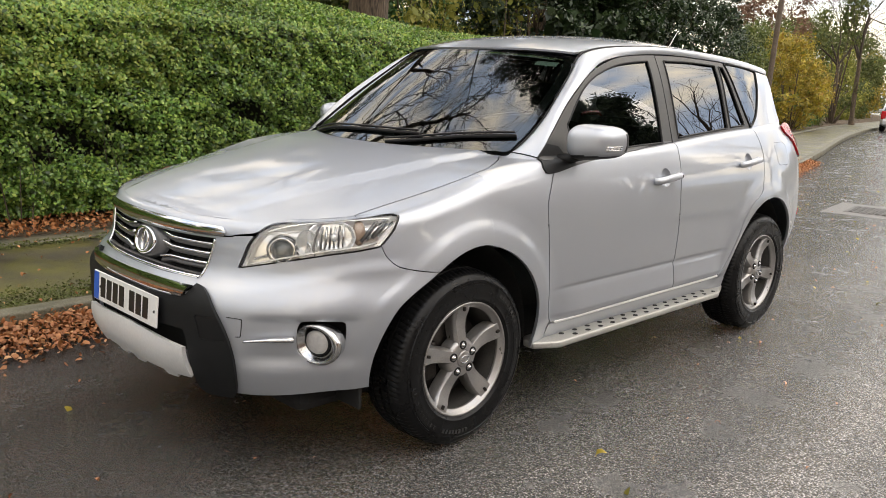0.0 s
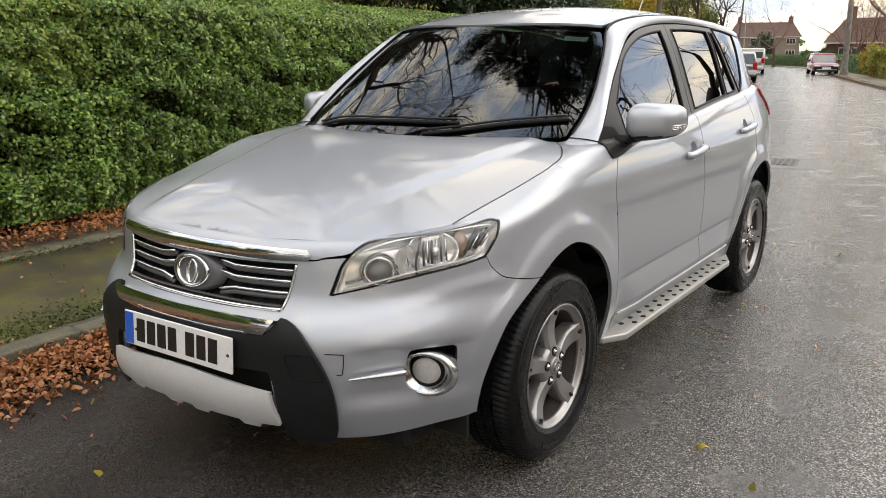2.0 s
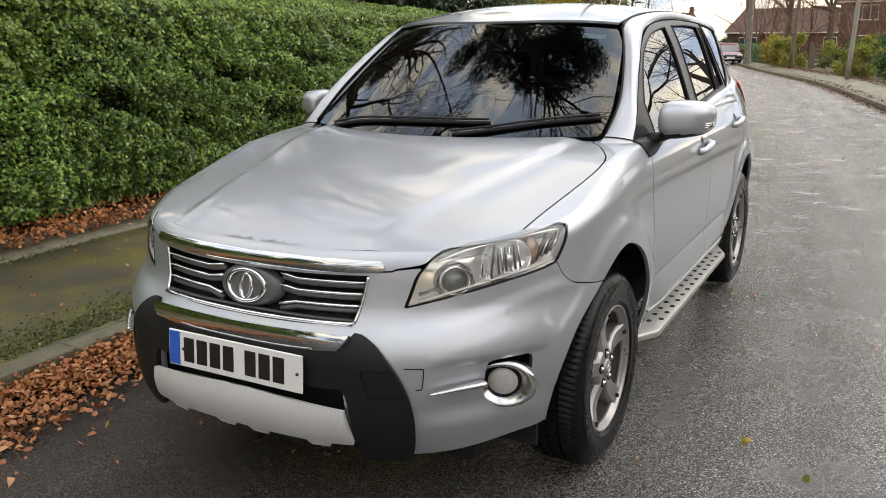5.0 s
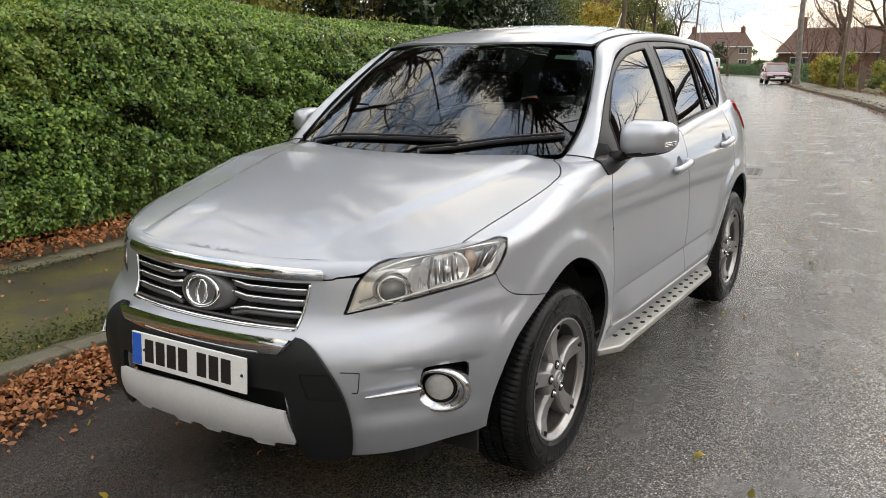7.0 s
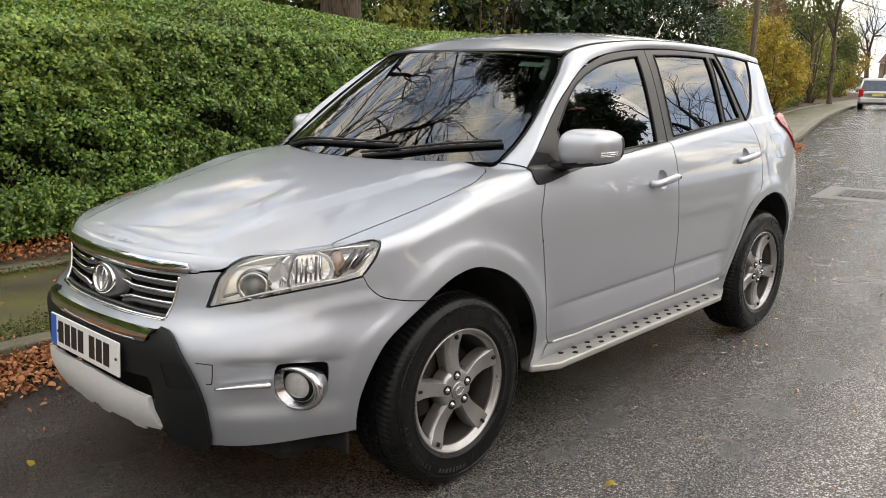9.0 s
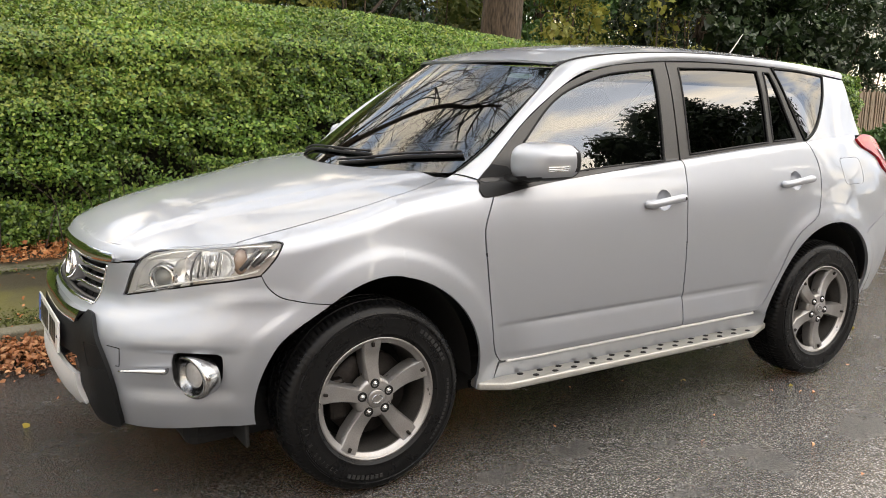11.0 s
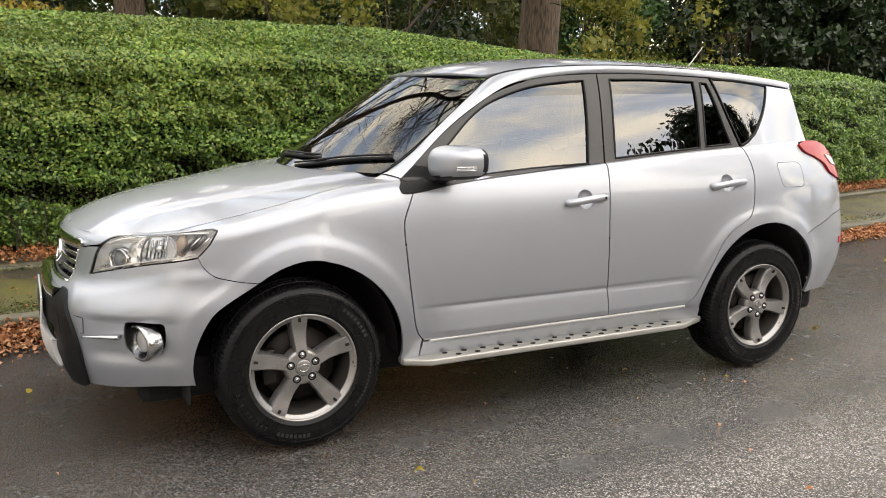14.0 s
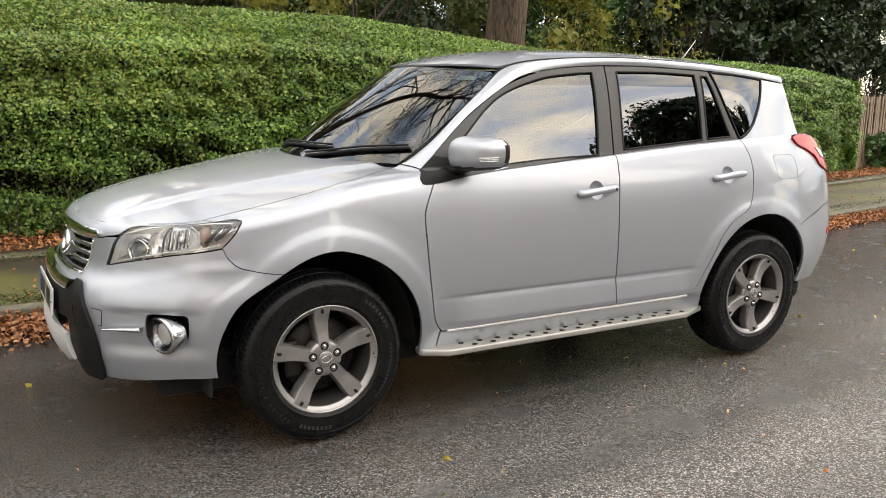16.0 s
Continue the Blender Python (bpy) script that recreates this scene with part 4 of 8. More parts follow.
    bul = 0.35 * np.sin(np.pi * t) * np.sin(np.pi * (0.15 + 0.8 * w))
    P = np.stack([x1 - 0.12 + bul, y, 0.15 + (1.62 + 0.2 * t) * w + fall(x1)], -1)
    P += np.array((1, 0, 0)) * (0.06 * lumps(P, 4, 5)[:, None] - 0.12 * rng.random((n, 1)))
    leaf_mesh("hedge_leaves", P, np.tile((1.0, -0.3, 0.2), (n, 1)), 0.050, PRIVET, 0.6, 35, parent=h, wide=0.6)
    # bare stems low in the face
    segs = []
    for k in range(90):
        x = rng.uniform(-4, 12)
        p = np.array((x, float(left_kerb(x)) + 2.30 + rng.uniform(0, 0.2), 0.08 + float(fall(x))))
        q = p + np.array((rng.normal(0, 0.12), -rng.uniform(0.0, 0.14), rng.uniform(0.25, 0.7)))
        segs.append((p, q, 0.006, 0.003))
        segs.append((q, q + np.array((rng.normal(0, 0.1), -rng.uniform(0, 0.08), rng.uniform(0.1, 0.35))), 0.004, 0.002))
    tagged(segments_mesh("understorey", segs, TWIG, h, n=5), kind="stuff")
    return h


make_hedge()


def litter(name, n, where, size, seed, label, mat=FALLEN, heap=0.05):
    """Fallen leaves, lying and heaped."""
    rng = np.random.default_rng(seed)
    P = where(rng, n)
    P[:, 2] += rng.random(n) ** 2 * heap
    o = leaf_mesh(name, P, np.tile((0, 0, 1.0), (n, 1)), size, mat, 0.55, seed, fold=0.3, wide=0.62, oval=0.40)
    return tagged(o, label, "leaves", kind="stuff")


def gutter(rng, n):
    m = n * 3 // 7
    x = np.concatenate([rng.uniform(-3.2, 2.2, m), -3.2 - 6.5 * rng.random(n - 2 * m) ** 1.6, rng.uniform(5.5, 16, m)])
    t = np.abs(rng.normal(0, 1, n))
    y = left_kerb(x) - 0.02 - t * (0.10 + 0.11 * smooth(0.4, -1.2, x))
    return np.stack([x, y, fall(x) + 0.012 + 0.05 * np.exp(-t * 2)], -1)


litter("gutter_leaves", 24500, gutter, 0.033, 51, "orange-brown fallen leaves heaped along the kerb", heap=0.045)


def under_hedge(rng, n):
    x = rng.uniform(-11, 16, n)
    y = left_kerb(x) + rng.uniform(1.9, 2.55, n)
    return np.stack([x, y, fall(x) + 0.13 + 0.0 * x], -1)


litter("hedge_foot_leaves", 16700, under_hedge, 0.038, 52, "brown fallen leaves under the hedge", heap=0.07)


def strewn(rng, n):
    x = rng.uniform(-10, 14, n)
    y = right_kerb(x) + (left_kerb(x) - right_kerb(x)) * rng.random(n)
    return np.stack([x, y, fall(x) + 0.010 + 0 * x], -1)


litter("road_leaves", 190, strewn, 0.042, 53, "single yellow and brown leaves on the road", YELLOW, 0.0)
litter("road_scraps", 560, strewn, 0.022, 54, "small leaf scraps on the road", FALLEN, 0.0)


def on_pave(rng, n):
    x = rng.uniform(-10, 16, n)
    y = left_kerb(x) + rng.uniform(0.1, 1.9, n)
    return np.stack([x, y, fall(x) + 0.122 + 0 * x], -1)


litter("pavement_leaves", 1170, on_pave, 0.026, 55, "scattered leaf scraps on the pavement", FALLEN, 0.0)


def mossy(rng, n):
    x = np.concatenate([rng.normal(-0.2, 0.7, n // 2), rng.uniform(-4, 14, n - n // 2)])
    side = rng.random(n)
    y = left_kerb(x) + np.where(side < 0.55, 0.16 + np.abs(rng.normal(0, 0.16, n)), 1.80 - np.abs(rng.normal(0, 0.07, n)))
    return np.stack([x, y, fall(x) + 0.112 + 0 * x], -1)


tagged(leaf_mesh("pavement_moss", mossy(np.random.default_rng(7), 16000), np.tile((0, 0, 1.0), (16000, 1)), 0.016, MOSS, 0.7, 77, wide=0.9), "low green moss on the pavement edges", "moss", kind="stuff")

# garden behind the hedge, and what overhangs it
oak = bare_tree("oak_tree", (6.62, 7.8, 0.0), 15.0, 0.36, 5, 5, "old tree with furrowed bark and bare overhanging limbs", (0.02, -0.03, 1), ((-0.7, -0.75, 0.75), (-0.2, -0.9, 0.55), (0.6, -0.6, 0.8), (-0.9, -0.2, 0.7), (0.3, 0.5, 1.0), (-0.45, -0.5, 1.2)), 0.30, leaves=RUSSET, leaf_n=900)
limb = [np.array(p) for p in line((0.0, 0.0, 4.6), (-0.9, -2.2, 7.0), (-2.0, -4.6, 8.6), (-3.4, -6.6, 9.2), (-4.6, -8.0, 9.0))]
segments_mesh("overhanging_limb", [(a, b, 0.17 * (1 - i / (len(limb) + 3)), 0.17 * (1 - (i + 1) / (len(limb) + 3))) for i, (a, b) in enumerate(zip(limb, limb[1:]))], BARK, oak, n=10)
rng = np.random.default_rng(88)
tw = []
for k, q in enumerate((14, 18, 22, 25, 28, 31, 35, 40)):
    for j in range(2):
        s = np.array((-0.75 + 0.5 * j, -0.6 - 0.2 * j, rng.uniform(-0.1, 0.35)))
        grow(rng, limb[min(q, len(limb) - 1)], s / np.linalg.norm(s), 0.05, 1.6, 4, tw, up=0.02)
segments_mesh("overhanging_twigwork", tw, TWIG, oak, n=3)
high = [np.array(p) for p in line((0.0, 0.0, 5.4), (-1.8, -1.2, 8.0), (-3.8, -2.6, 9.4), (-5.8, -4.4, 9.9), (-7.4, -6.0, 9.8))]
segments_mesh("overhanging_limb", [(a, b, 0.055 * (1 - i / (len(high) + 3)), 0.055 * (1 - (i + 1) / (len(high) + 3))) for i, (a, b) in enumerate(zip(high, high[1:]))], BARK, oak, n=8)
tw = []
for q in (16, 19, 22, 25, 28, 31, 34, 38, 42):
    for j in (-1, 1):
        s = np.array((-0.45 + 0.55 * j, -0.75 - 0.25 * j, rng.uniform(-0.05, 0.3)))
        grow(rng, high[min(q, len(high) - 1)], s / np.linalg.norm(s), 0.026, 1.15, 4, tw, up=0.02)
segments_mesh("overhanging_twigwork", tw, TWIG, oak, n=3)
# the leafy end of the crown over the road
CP, CN = [], []
for (x, y, z), r in (((-3.6, -7.4, 9.4), 0.75), ((-3.1, -6.7, 9.8), 0.9), ((-4.0, -6.2, 9.7), 0.8), ((-3.3, -5.4, 10.0), 0.9), ((-3.9, -4.9, 9.8), 0.8), ((-2.9, -4.2, 9.9), 0.9), ((-3.1, -3.1, 9.9), 0.8), ((-2.3, -5.6, 10.2), 0.9), ((-2.7, -7.7, 9.8), 0.8), ((-2.0, -4.2, 10.3), 0.9), ((-2.4, -8.0, 10.1), 0.6), ((-4.3, -8.2, 9.5), 0.7), ((-3.5, -8.7, 9.6), 0.8), ((-2.7, -9.0, 9.9), 0.7), ((-4.4, -7.2, 9.6), 0.6)):
    q = rng.normal(0, 1, (3200, 3))
    q /= np.linalg.norm(q, axis=1, keepdims=True)
    f = np.array((x, y, z)) + q * np.array((1.1, 1.1, 0.7)) * r * rng.uniform(0.1, 1.0, (3200, 1)) ** 0.45
    CP.append(f)
    CN.append(q)
CP, CN = np.concatenate(CP), np.concatenate(CN)
leaf_mesh("overhanging_leaves", CP, CN, 0.06, EVERGREEN, 0.8, 62, parent=oak, wide=0.6)
leaf_mesh("inner_leaves", CP[::9] * 0.97 + np.array((-3.2, -5.6, 9.8)) * 0.03, CN[::9], 0.17, EVERGREEN, 0.8, 63, parent=oak, wide=0.7)
garden_tree = bare_tree("garden_tree", (0.75, 9.5, 0.0), 13.0, 0.24, 5, 8, "bare garden tree with thin twigs", (-0.05, -0.05, 1), ((-0.3, -0.8, 0.8), (0.5, -0.6, 0.8), (-0.8, 0.1, 0.9), (0.1, 0.3, 1)), 0.33)
limb = [np.array(p) for p in line((0.0, 0.0, 4.5), (-0.5, -0.6, 7.2), (-0.5, -1.7, 9.2), (-0.45, -3.4, 9.9), (-0.45, -4.9, 9.9), (-0.05, -6.4, 10.0))]
segments_mesh("overhanging_limb", [(a, b, 0.21 * (1 - i / (len(limb) + 9)), 0.21 * (1 - (i + 1) / (len(limb) + 9))) for i, (a, b) in enumerate(zip(limb, limb[1:]))], BARK, garden_tree, n=10)
tw = []
for i in (24, 28, 31, 33, 36):
    for w in ((-0.9, -0.35, 0.0), (-0.7, 0.4, 0.1), (0.5, -0.8, 0.1)):
        d = np.array(w) + rng.normal(0, 0.15, 3)
        grow(rng, limb[min(i, len(limb) - 1)], d / np.linalg.norm(d), 0.06, 1.0, 4, tw, up=0.02)
segments_mesh("overhanging_twigwork", tw, TWIG, garden_tree, n=3)
for k, (x, y, rx, ry, h, mt, n, sz, lab, nm) in enumerate((
        (-3.5, 8.2, 1.8, 1.3, 3.4, OLIVE, 5200, 0.075, "loose olive-green garden shrub", "shrub"),
        (-1.5, 7.6, 1.6, 1.2, 3.0, YELLOW, 3800, 0.075, "yellowing garden shrub with thin stems", "shrub"),
        (3.0, 8.2, 1.9, 1.4, 3.6, LIME, 5600, 0.07, "loose olive-green garden shrub", "shrub"),
        (5.0, 9.4, 1.7, 1.4, 4.0, EVERGREEN, 5000, 0.08, "dark evergreen garden shrub", "shrub"),
        (9.0, 9.2, 1.8, 1.3, 4.2, LIME, 8000, 0.07, "loose olive-green garden shrub", "shrub"),
        (11.0, 8.6, 1.6, 1.3, 3.4, LIME, 3600, 0.07, "thin yellow-green garden shrub", "shrub"),
        (13.6, 10.2, 3.0, 2.4, 12.6, EVERGREEN, 22000, 0.11, "tall dark evergreen tree beside the hedge", "evergreen_tree"),
        (17.8, 11.2, 3.2, 2.6, 13.2, EVERGREEN, 22000, 0.12, "tall dark evergreen tree over the fence", "evergreen_tree"),
        (10.8, 12.4, 3.2, 2.6, 12.8, EVERGREEN, 20000, 0.12, "tall dark evergreen tree in the garden", "evergreen_tree"),
        (2.0, 14.0, 3.2, 2.4, 7.5, OLIVE, 9000, 0.11, "broad thinning garden tree, olive leaves", "garden_tree"),
        (-5.0, 13.0, 3.2, 2.4, 7.5, OLIVE, 8000, 0.11, "broad thinning garden tree, olive leaves", "garden_tree"),
        (14.6, 6.05, 0.65, 0.3, 1.0, LAUREL, 2000, 0.07, "bright green laurel shrub against the fence", "shrub"),
        (21.4, 12.0, 2.6, 2.0, 9.5, EVERGREEN, 12000, 0.11, "dark evergreen shrub beside the fence", "shrub"),
        (25.0, 12.9, 2.2, 1.7, 6.0, EVERGREEN, 9000, 0.09, "tall dark evergreen behind the pavement", "shrub"),
        (27.4, 12.6, 2.0, 1.7, 5.6, EVERGREEN, 8000, 0.09, "tall dark evergreen behind the pavement", "shrub"),
        (35.0, 16.0, 2.4, 1.8, 4.4, EVERGREEN, 8000, 0.09, "dark evergreen shrub behind the pavement", "shrub"),
        (43.5, 17.6, 2.8, 2.2, 5.6, OLIVE, 8000, 0.10, "tall olive roadside shrub with brown twigs", "shrub"),
        (47.5, 18.6, 2.6, 2.0, 4.8, LIME, 7000, 0.10, "tall yellow-green roadside shrub", "shrub"),
        (54.0, 20.2, 2.8, 2.2, 4.0, OLIVE, 7000, 0.11, "tall olive roadside shrub with brown twigs", "shrub"),
        (60.0, 19.6, 2.8, 2.2, 5.0, LIME, 7000, 0.11, "tall yellow-green roadside shrub", "shrub"),
        (67.0, 21.2, 3.0, 2.4, 5.2, OLIVE, 7000, 0.12, "tall olive roadside shrub with brown twigs", "shrub"),
        (75.0, 23.6, 3.2, 2.6, 6.0, YELLOW, 7000, 0.12, "tall yellow roadside shrub", "shrub"),
        (85.0, 26.5, 3.2, 2.6, 6.0, OLIVE, 7000, 0.13, "tall olive roadside shrub with brown twigs", "shrub"),
        (39.5, 15.8, 2.2, 1.8, 4.6, LIME, 7000, 0.10, "tall yellow-green roadside shrub", "shrub"),
        (19.4, 7.6, 0.8, 0.6, 1.3, EVERGREEN, 2600, 0.06, "small dark rounded shrub at the pavement", "shrub"),
        (28.4, 11.6, 1.0, 0.8, 1.2, LIME, 2600, 0.07, "low yellow-green shrub at the pavement", "shrub"),
        (31.8, 11.2, 1.8, 1.4, 3.9, YELLOW, 7000, 0.085, "yellow and orange autumn shrub beside the pavement", "shrub"),
        (35.6, 12.6, 1.9, 1.5, 4.0, YELLOW, 8000, 0.09, "yellow and orange autumn shrub beside the pavement", "shrub"),
        (32.5, 13.6, 2.4, 1.8, 3.2, OLIVE, 6500, 0.09, "loose olive-green roadside shrub", "shrub"),
        (25.0, 10.4, 1.1, 0.8, 1.4, LAUREL, 2600, 0.07, "low green shrub at the pavement", "shrub"),
        (31.0, 12.0, 1.2, 0.9, 1.5, OLIVE, 2600, 0.07, "low green shrub at the pavement", "shrub"),
        (47.0, 15.2, 2.6, 2.0, 8.0, OLIVE, 6500, 0.10, "tall thinning roadside shrub, brown-green", "shrub"),
        (36.0, 12.9, 1.4, 1.1, 2.2, LIME, 3500, 0.08, "loose yellow-green shrub beside the pavement", "shrub"),
        (40.5, 14.0, 1.4, 1.1, 2.2, OLIVE, 3500, 0.08, "loose olive-green roadside shrub", "shrub"),
        (34.0, 12.0, 1.1, 0.9, 1.6, LAUREL, 3000, 0.07, "low green shrub at the pavement", "shrub"),
        (118.0, 28.3, 1.7, 1.7, 4.4, EVERGREEN, 4000, 0.14, "dark conifer at the bend of the street", "shrub"),
        (39.5, 16.8, 2.6, 2.2, 4.6, OLIVE, 9000, 0.11, "tall thinning roadside tree, brown-green", "garden_tree"),
        (50.0, 20.5, 3.6, 3.0, 9.0, RUSSET, 8000, 0.12, "tall russet roadside tree", "garden_tree"))):
    bush(nm, (x, y, float(fall(x)) - 0.05), rx, ry, h, mt, n, sz, 100 + k, lab, trunk=0.25 * h if "tree" in nm else 0.1, category="tree" if "tree" in nm else "shrub")
# the garden's dense backing of evergreens and laurels
for k, (x, y, rx, ry, h, mt) in enumerate(((-8.0, 11.0, 2.6, 1.8, 5.0, OLIVE), (12.6, 15.0, 2.8, 2.0, 6.5, OLIVE), (10.6, 16.5, 2.8, 2.0, 6.5, LAUREL), (16.8, 17.5, 3.0, 2.2, 6.5, EVERGREEN), (20.0, 15.2, 3.0, 2.2, 6.5, EVERGREEN), (5.6, 14.2, 2.4, 1.8, 5.5, OLIVE), (2.2, 18.5, 2.8, 2.0, 6.0, LAUREL), (-2.2, 11.2, 2.4, 1.6, 4.6, EVERGREEN), (1.8, 10.8, 2.2, 1.6, 4.4, OLIVE), (4.6, 12.0, 2.4, 1.8, 5.2, LAUREL), (7.8, 11.6, 2.2, 1.8, 5.0, OLIVE), (10.2, 10.6, 1.9, 1.5, 4.6, LAUREL), (12.4, 9.0, 1.6, 1.3, 4.2, EVERGREEN), (14.6, 8.8, 1.5, 1.2, 4.0, EVERGREEN), (16.4, 9.6, 1.8, 1.5, 5.0, EVERGREEN), (19.8, 10.8, 2.0, 1.6, 4.6, EVERGREEN), (16.0, 14.5, 3.6, 3.0, 9.5, EVERGREEN), (6.0, 17.0, 4.0, 3.0, 9.0, EVERGREEN), (21.5, 14.5, 3.4, 3.0, 9.0, EVERGREEN), (-0.5, 15.5, 2.8, 2.0, 5.5, OLIVE), (3.6, 15.0, 2.6, 2.0, 5.8, EVERGREEN), (8.6, 14.6, 2.6, 2.0, 5.5, LIME), (-11.5, 9.5, 2.6, 2.0, 5.0, EVERGREEN), (-7.0, 17.5, 3.4, 2.4, 7.0, OLIVE), (-2.5, 19.0, 3.4, 2.4, 7.5, EVERGREEN), (2.5, 19.0, 3.4, 2.4, 7.5, OLIVE), (10.5, 18.5, 3.4, 2.4, 8.0, EVERGREEN), (13.5, 16.8, 3.2, 2.4, 8.0, OLIVE), (6.2, 13.6, 2.4, 1.8, 5.4, OLIVE))):
    bush("evergreen_tree" if h > 8 else "shrub", (x, y, float(fall(x)) - 0.05), rx, ry, h, mt, 7800, 0.12, 500 + k, "dense dark garden evergreen behind the hedge" if mt is EVERGREEN else "dense green garden shrub behind the hedge", trunk=0.15, category="tree" if h > 8 else "shrub")


# ---------------------------------------------------------------- kerbs, ironwork, fence and poles
def kerbs(name, edge, inward, x0, x1, label):
    """Kerb stones, one by one, each with its own slight set."""
    rng = np.random.default_rng(23)
    o = tagged(new(name), label, "kerb", kind="structure")
    bm = bmesh.new()
    box_bm(bm, (-0.452, 0.0, -0.13), (0.452, 0.125, 0.0), 0.018, segments=3)
    me = bpy.data.meshes.new("kerb_stone")
    bm.to_mesh(me)
    bm.free()
    me.polygons.foreach_set("use_smooth", [True] * len(me.polygons))
    me.set_sharp_from_angle(angle=radians(35))
    me.materials.append(KERB)
    x = x0
    while x < x1:
        s = float(edge(x + 0.05) - edge(x - 0.05)) / 0.1
        a = math.atan(s)
        k = new("kerb_stone", me)
        k.parent = o
        y = float(edge(x)) - (0.125 / math.cos(a) if inward < 0 else 0)
        k.matrix_basis = pose(x, y + rng.normal(0, 0.003), float(fall(x)) + 0.118 + rng.normal(0, 0.003), 0, 0, math.degrees(a) + rng.normal(0, 0.25))
        x += 0.914 * math.cos(a)
    return o


kerbs("kerb_left", left_kerb, 1, -9, 60, "worn pale concrete kerb stones, moss in the joints")
kerbs("kerb_right", right_kerb, -1, -9, 75, "worn concrete kerb stones across the road")


def drain_cover():
    z = float(fall(8.95)) + 0.004
    o = empty("manhole_cover", "rusty cast-iron manhole cover set in the road", "manhole cover", m=pose(8.95, 0.48, z, 0, 0, 8))
    bm = box_bm(bmesh.new(), (-0.36, -0.30, -0.05), (0.36, 0.30, 0.002), 0.004)
    part("cover_frame", bm, IRON, o)
    rib = None
    for i in range(9):
        for j in range(7):
            if rib is None:
                rib = part("cover_stud", box_bm(bmesh.new(), (-0.026, -0.026, 0.0), (0.026, 0.026, 0.008), 0.003), IRON, o)
                k = rib
            else:
                k = new("cover_stud", rib.data)
                k.parent = o
            k.matrix_basis = pose(-0.288 + 0.072 * i, -0.228 + 0.076 * j, 0.001)
    bm = bmesh.new()
    box_bm(bm, (-0.62, -0.52, -0.05), (0.62, 0.52, -0.001), 0.01)
    part("patch", bm, material("worn_patch", (0.10, 0.095, 0.088), (0.17, 0.16, 0.15), rough=0.5, scale=7, fine=110, bump=0.002), o)


drain_cover()


def fence():
    o = empty("paling_fence", "weathered wooden paling fence past the hedge", "fence")
    rng = np.random.default_rng(4)
    pale = None
    a, b = np.array((13.5, 5.95)), np.array((22.5, 9.4))
    d = (b - a) / np.linalg.norm(b - a)
    ang = math.degrees(math.atan2(d[1], d[0]))
    n = int(np.linalg.norm(b - a) / 0.11)
    for i in range(n):
        p = a + d * 0.11 * i
        z = float(fall(p[0])) + 0.1
        if pale is None:
            bm = bmesh.new()
            box_bm(bm, (-0.045, -0.009, 0), (0.045, 0.009, 1.45), 0.004, segments=1)
            pale = part("pale", bm, FENCE, o)
            k = pale
        else:
            k = new("pale", pale.data)
            k.parent = o
        k.matrix_basis = pose(p[0], p[1], z + rng.normal(0, 0.02), rng.normal(0, 0.8), rng.normal(0, 0.8), ang)
    for h in (0.35, 1.15):
        q0, q1 = a + np.array((-d[1], d[0])) * 0.03, b + np.array((-d[1], d[0])) * 0.03
        tube("rail", [(q0[0], q0[1], float(fall(q0[0])) + 0.1 + h), (q1[0], q1[1], float(fall(q1[0])) + 0.1 + h)], 0.035, FENCE, o, n=4)
    for i in range(0, n, 22):
        p = a + d * 0.11 * i + np.array((-d[1], d[0])) * 0.06
        part("post", box_bm(bmesh.new(), (p[0] - 0.05, p[1] - 0.05, float(fall(p[0])) - 0.1), (p[0] + 0.05, p[1] + 0.05, float(fall(p[0])) + 1.55), 0.006), FENCE, o)


fence()
CONCRETE = material("pole_concrete", (0.24, 0.22, 0.20), (0.34, 0.32, 0.29), rough=0.85, scale=4, fine=60, bump=0.002)
POLEWOOD = material("pole_wood", (0.10, 0.075, 0.055), (0.17, 0.13, 0.10), rough=0.9, scale=6, fine=50, bump=0.004)


def pole(name, x, y, h, r, mat, label, lean=(0, 0), arm=False):
    o = empty(name, label, "pole", m=Matrix.Translation((x, y, float(fall(x)) + 0.05)))
    tube("shaft", [(lean[0] * t, lean[1] * t, h * t) for t in np.linspace(-0.02, 1, 8)], r, mat, o, taper=list(np.linspace(1, 0.65, 8)), n=14)
    if arm:
        tube("arm", [(0, 0, h * 0.99), (0.1, 0.5, h * 1.03), (0.1, 1.3, h * 1.05)], r * 0.5, mat, o)
        part("lamp_head", box_bm(bmesh.new(), (-0.12, 1.2, h * 1.05 - 0.08), (0.3, 1.8, h * 1.05 + 0.08), 0.05), IRON, o)
    else:
        part("cross_arm", box_bm(bmesh.new(), (-0.05, -0.7, h * 0.93), (0.05, 0.7, h * 0.93 + 0.09), 0.01), mat, o)
        part("step_iron", box_bm(bmesh.new(), (-0.16, -0.012, h * 0.4), (0.16, 0.012, h * 0.4 + 0.024), 0.004), IRON, o)


slim = empty("lamp_post", "slim brown-grey post standing just behind the kerb", "post", m=Matrix.Translation((10.95, 2.98, 0.08)))
tube("shaft", [(0.011 * h, -0.028 * h, h) for h in np.linspace(-0.05, 7.0, 8)], 0.044, POLEWOOD, slim, taper=list(np.linspace(1, 0.85, 8)), n=16)
tube("base_collar", [(0, 0, 0.0), (0, 0, 0.9), (0, 0, 0.96)], 0.055, POLEWOOD, slim, taper=[1, 1, 0.85], n=16)
pole("telegraph_pole", 45.6, 3.7, 9.5, 0.105, POLEWOOD, "dark wooden telegraph pole across the road", (0.7, -0.4))
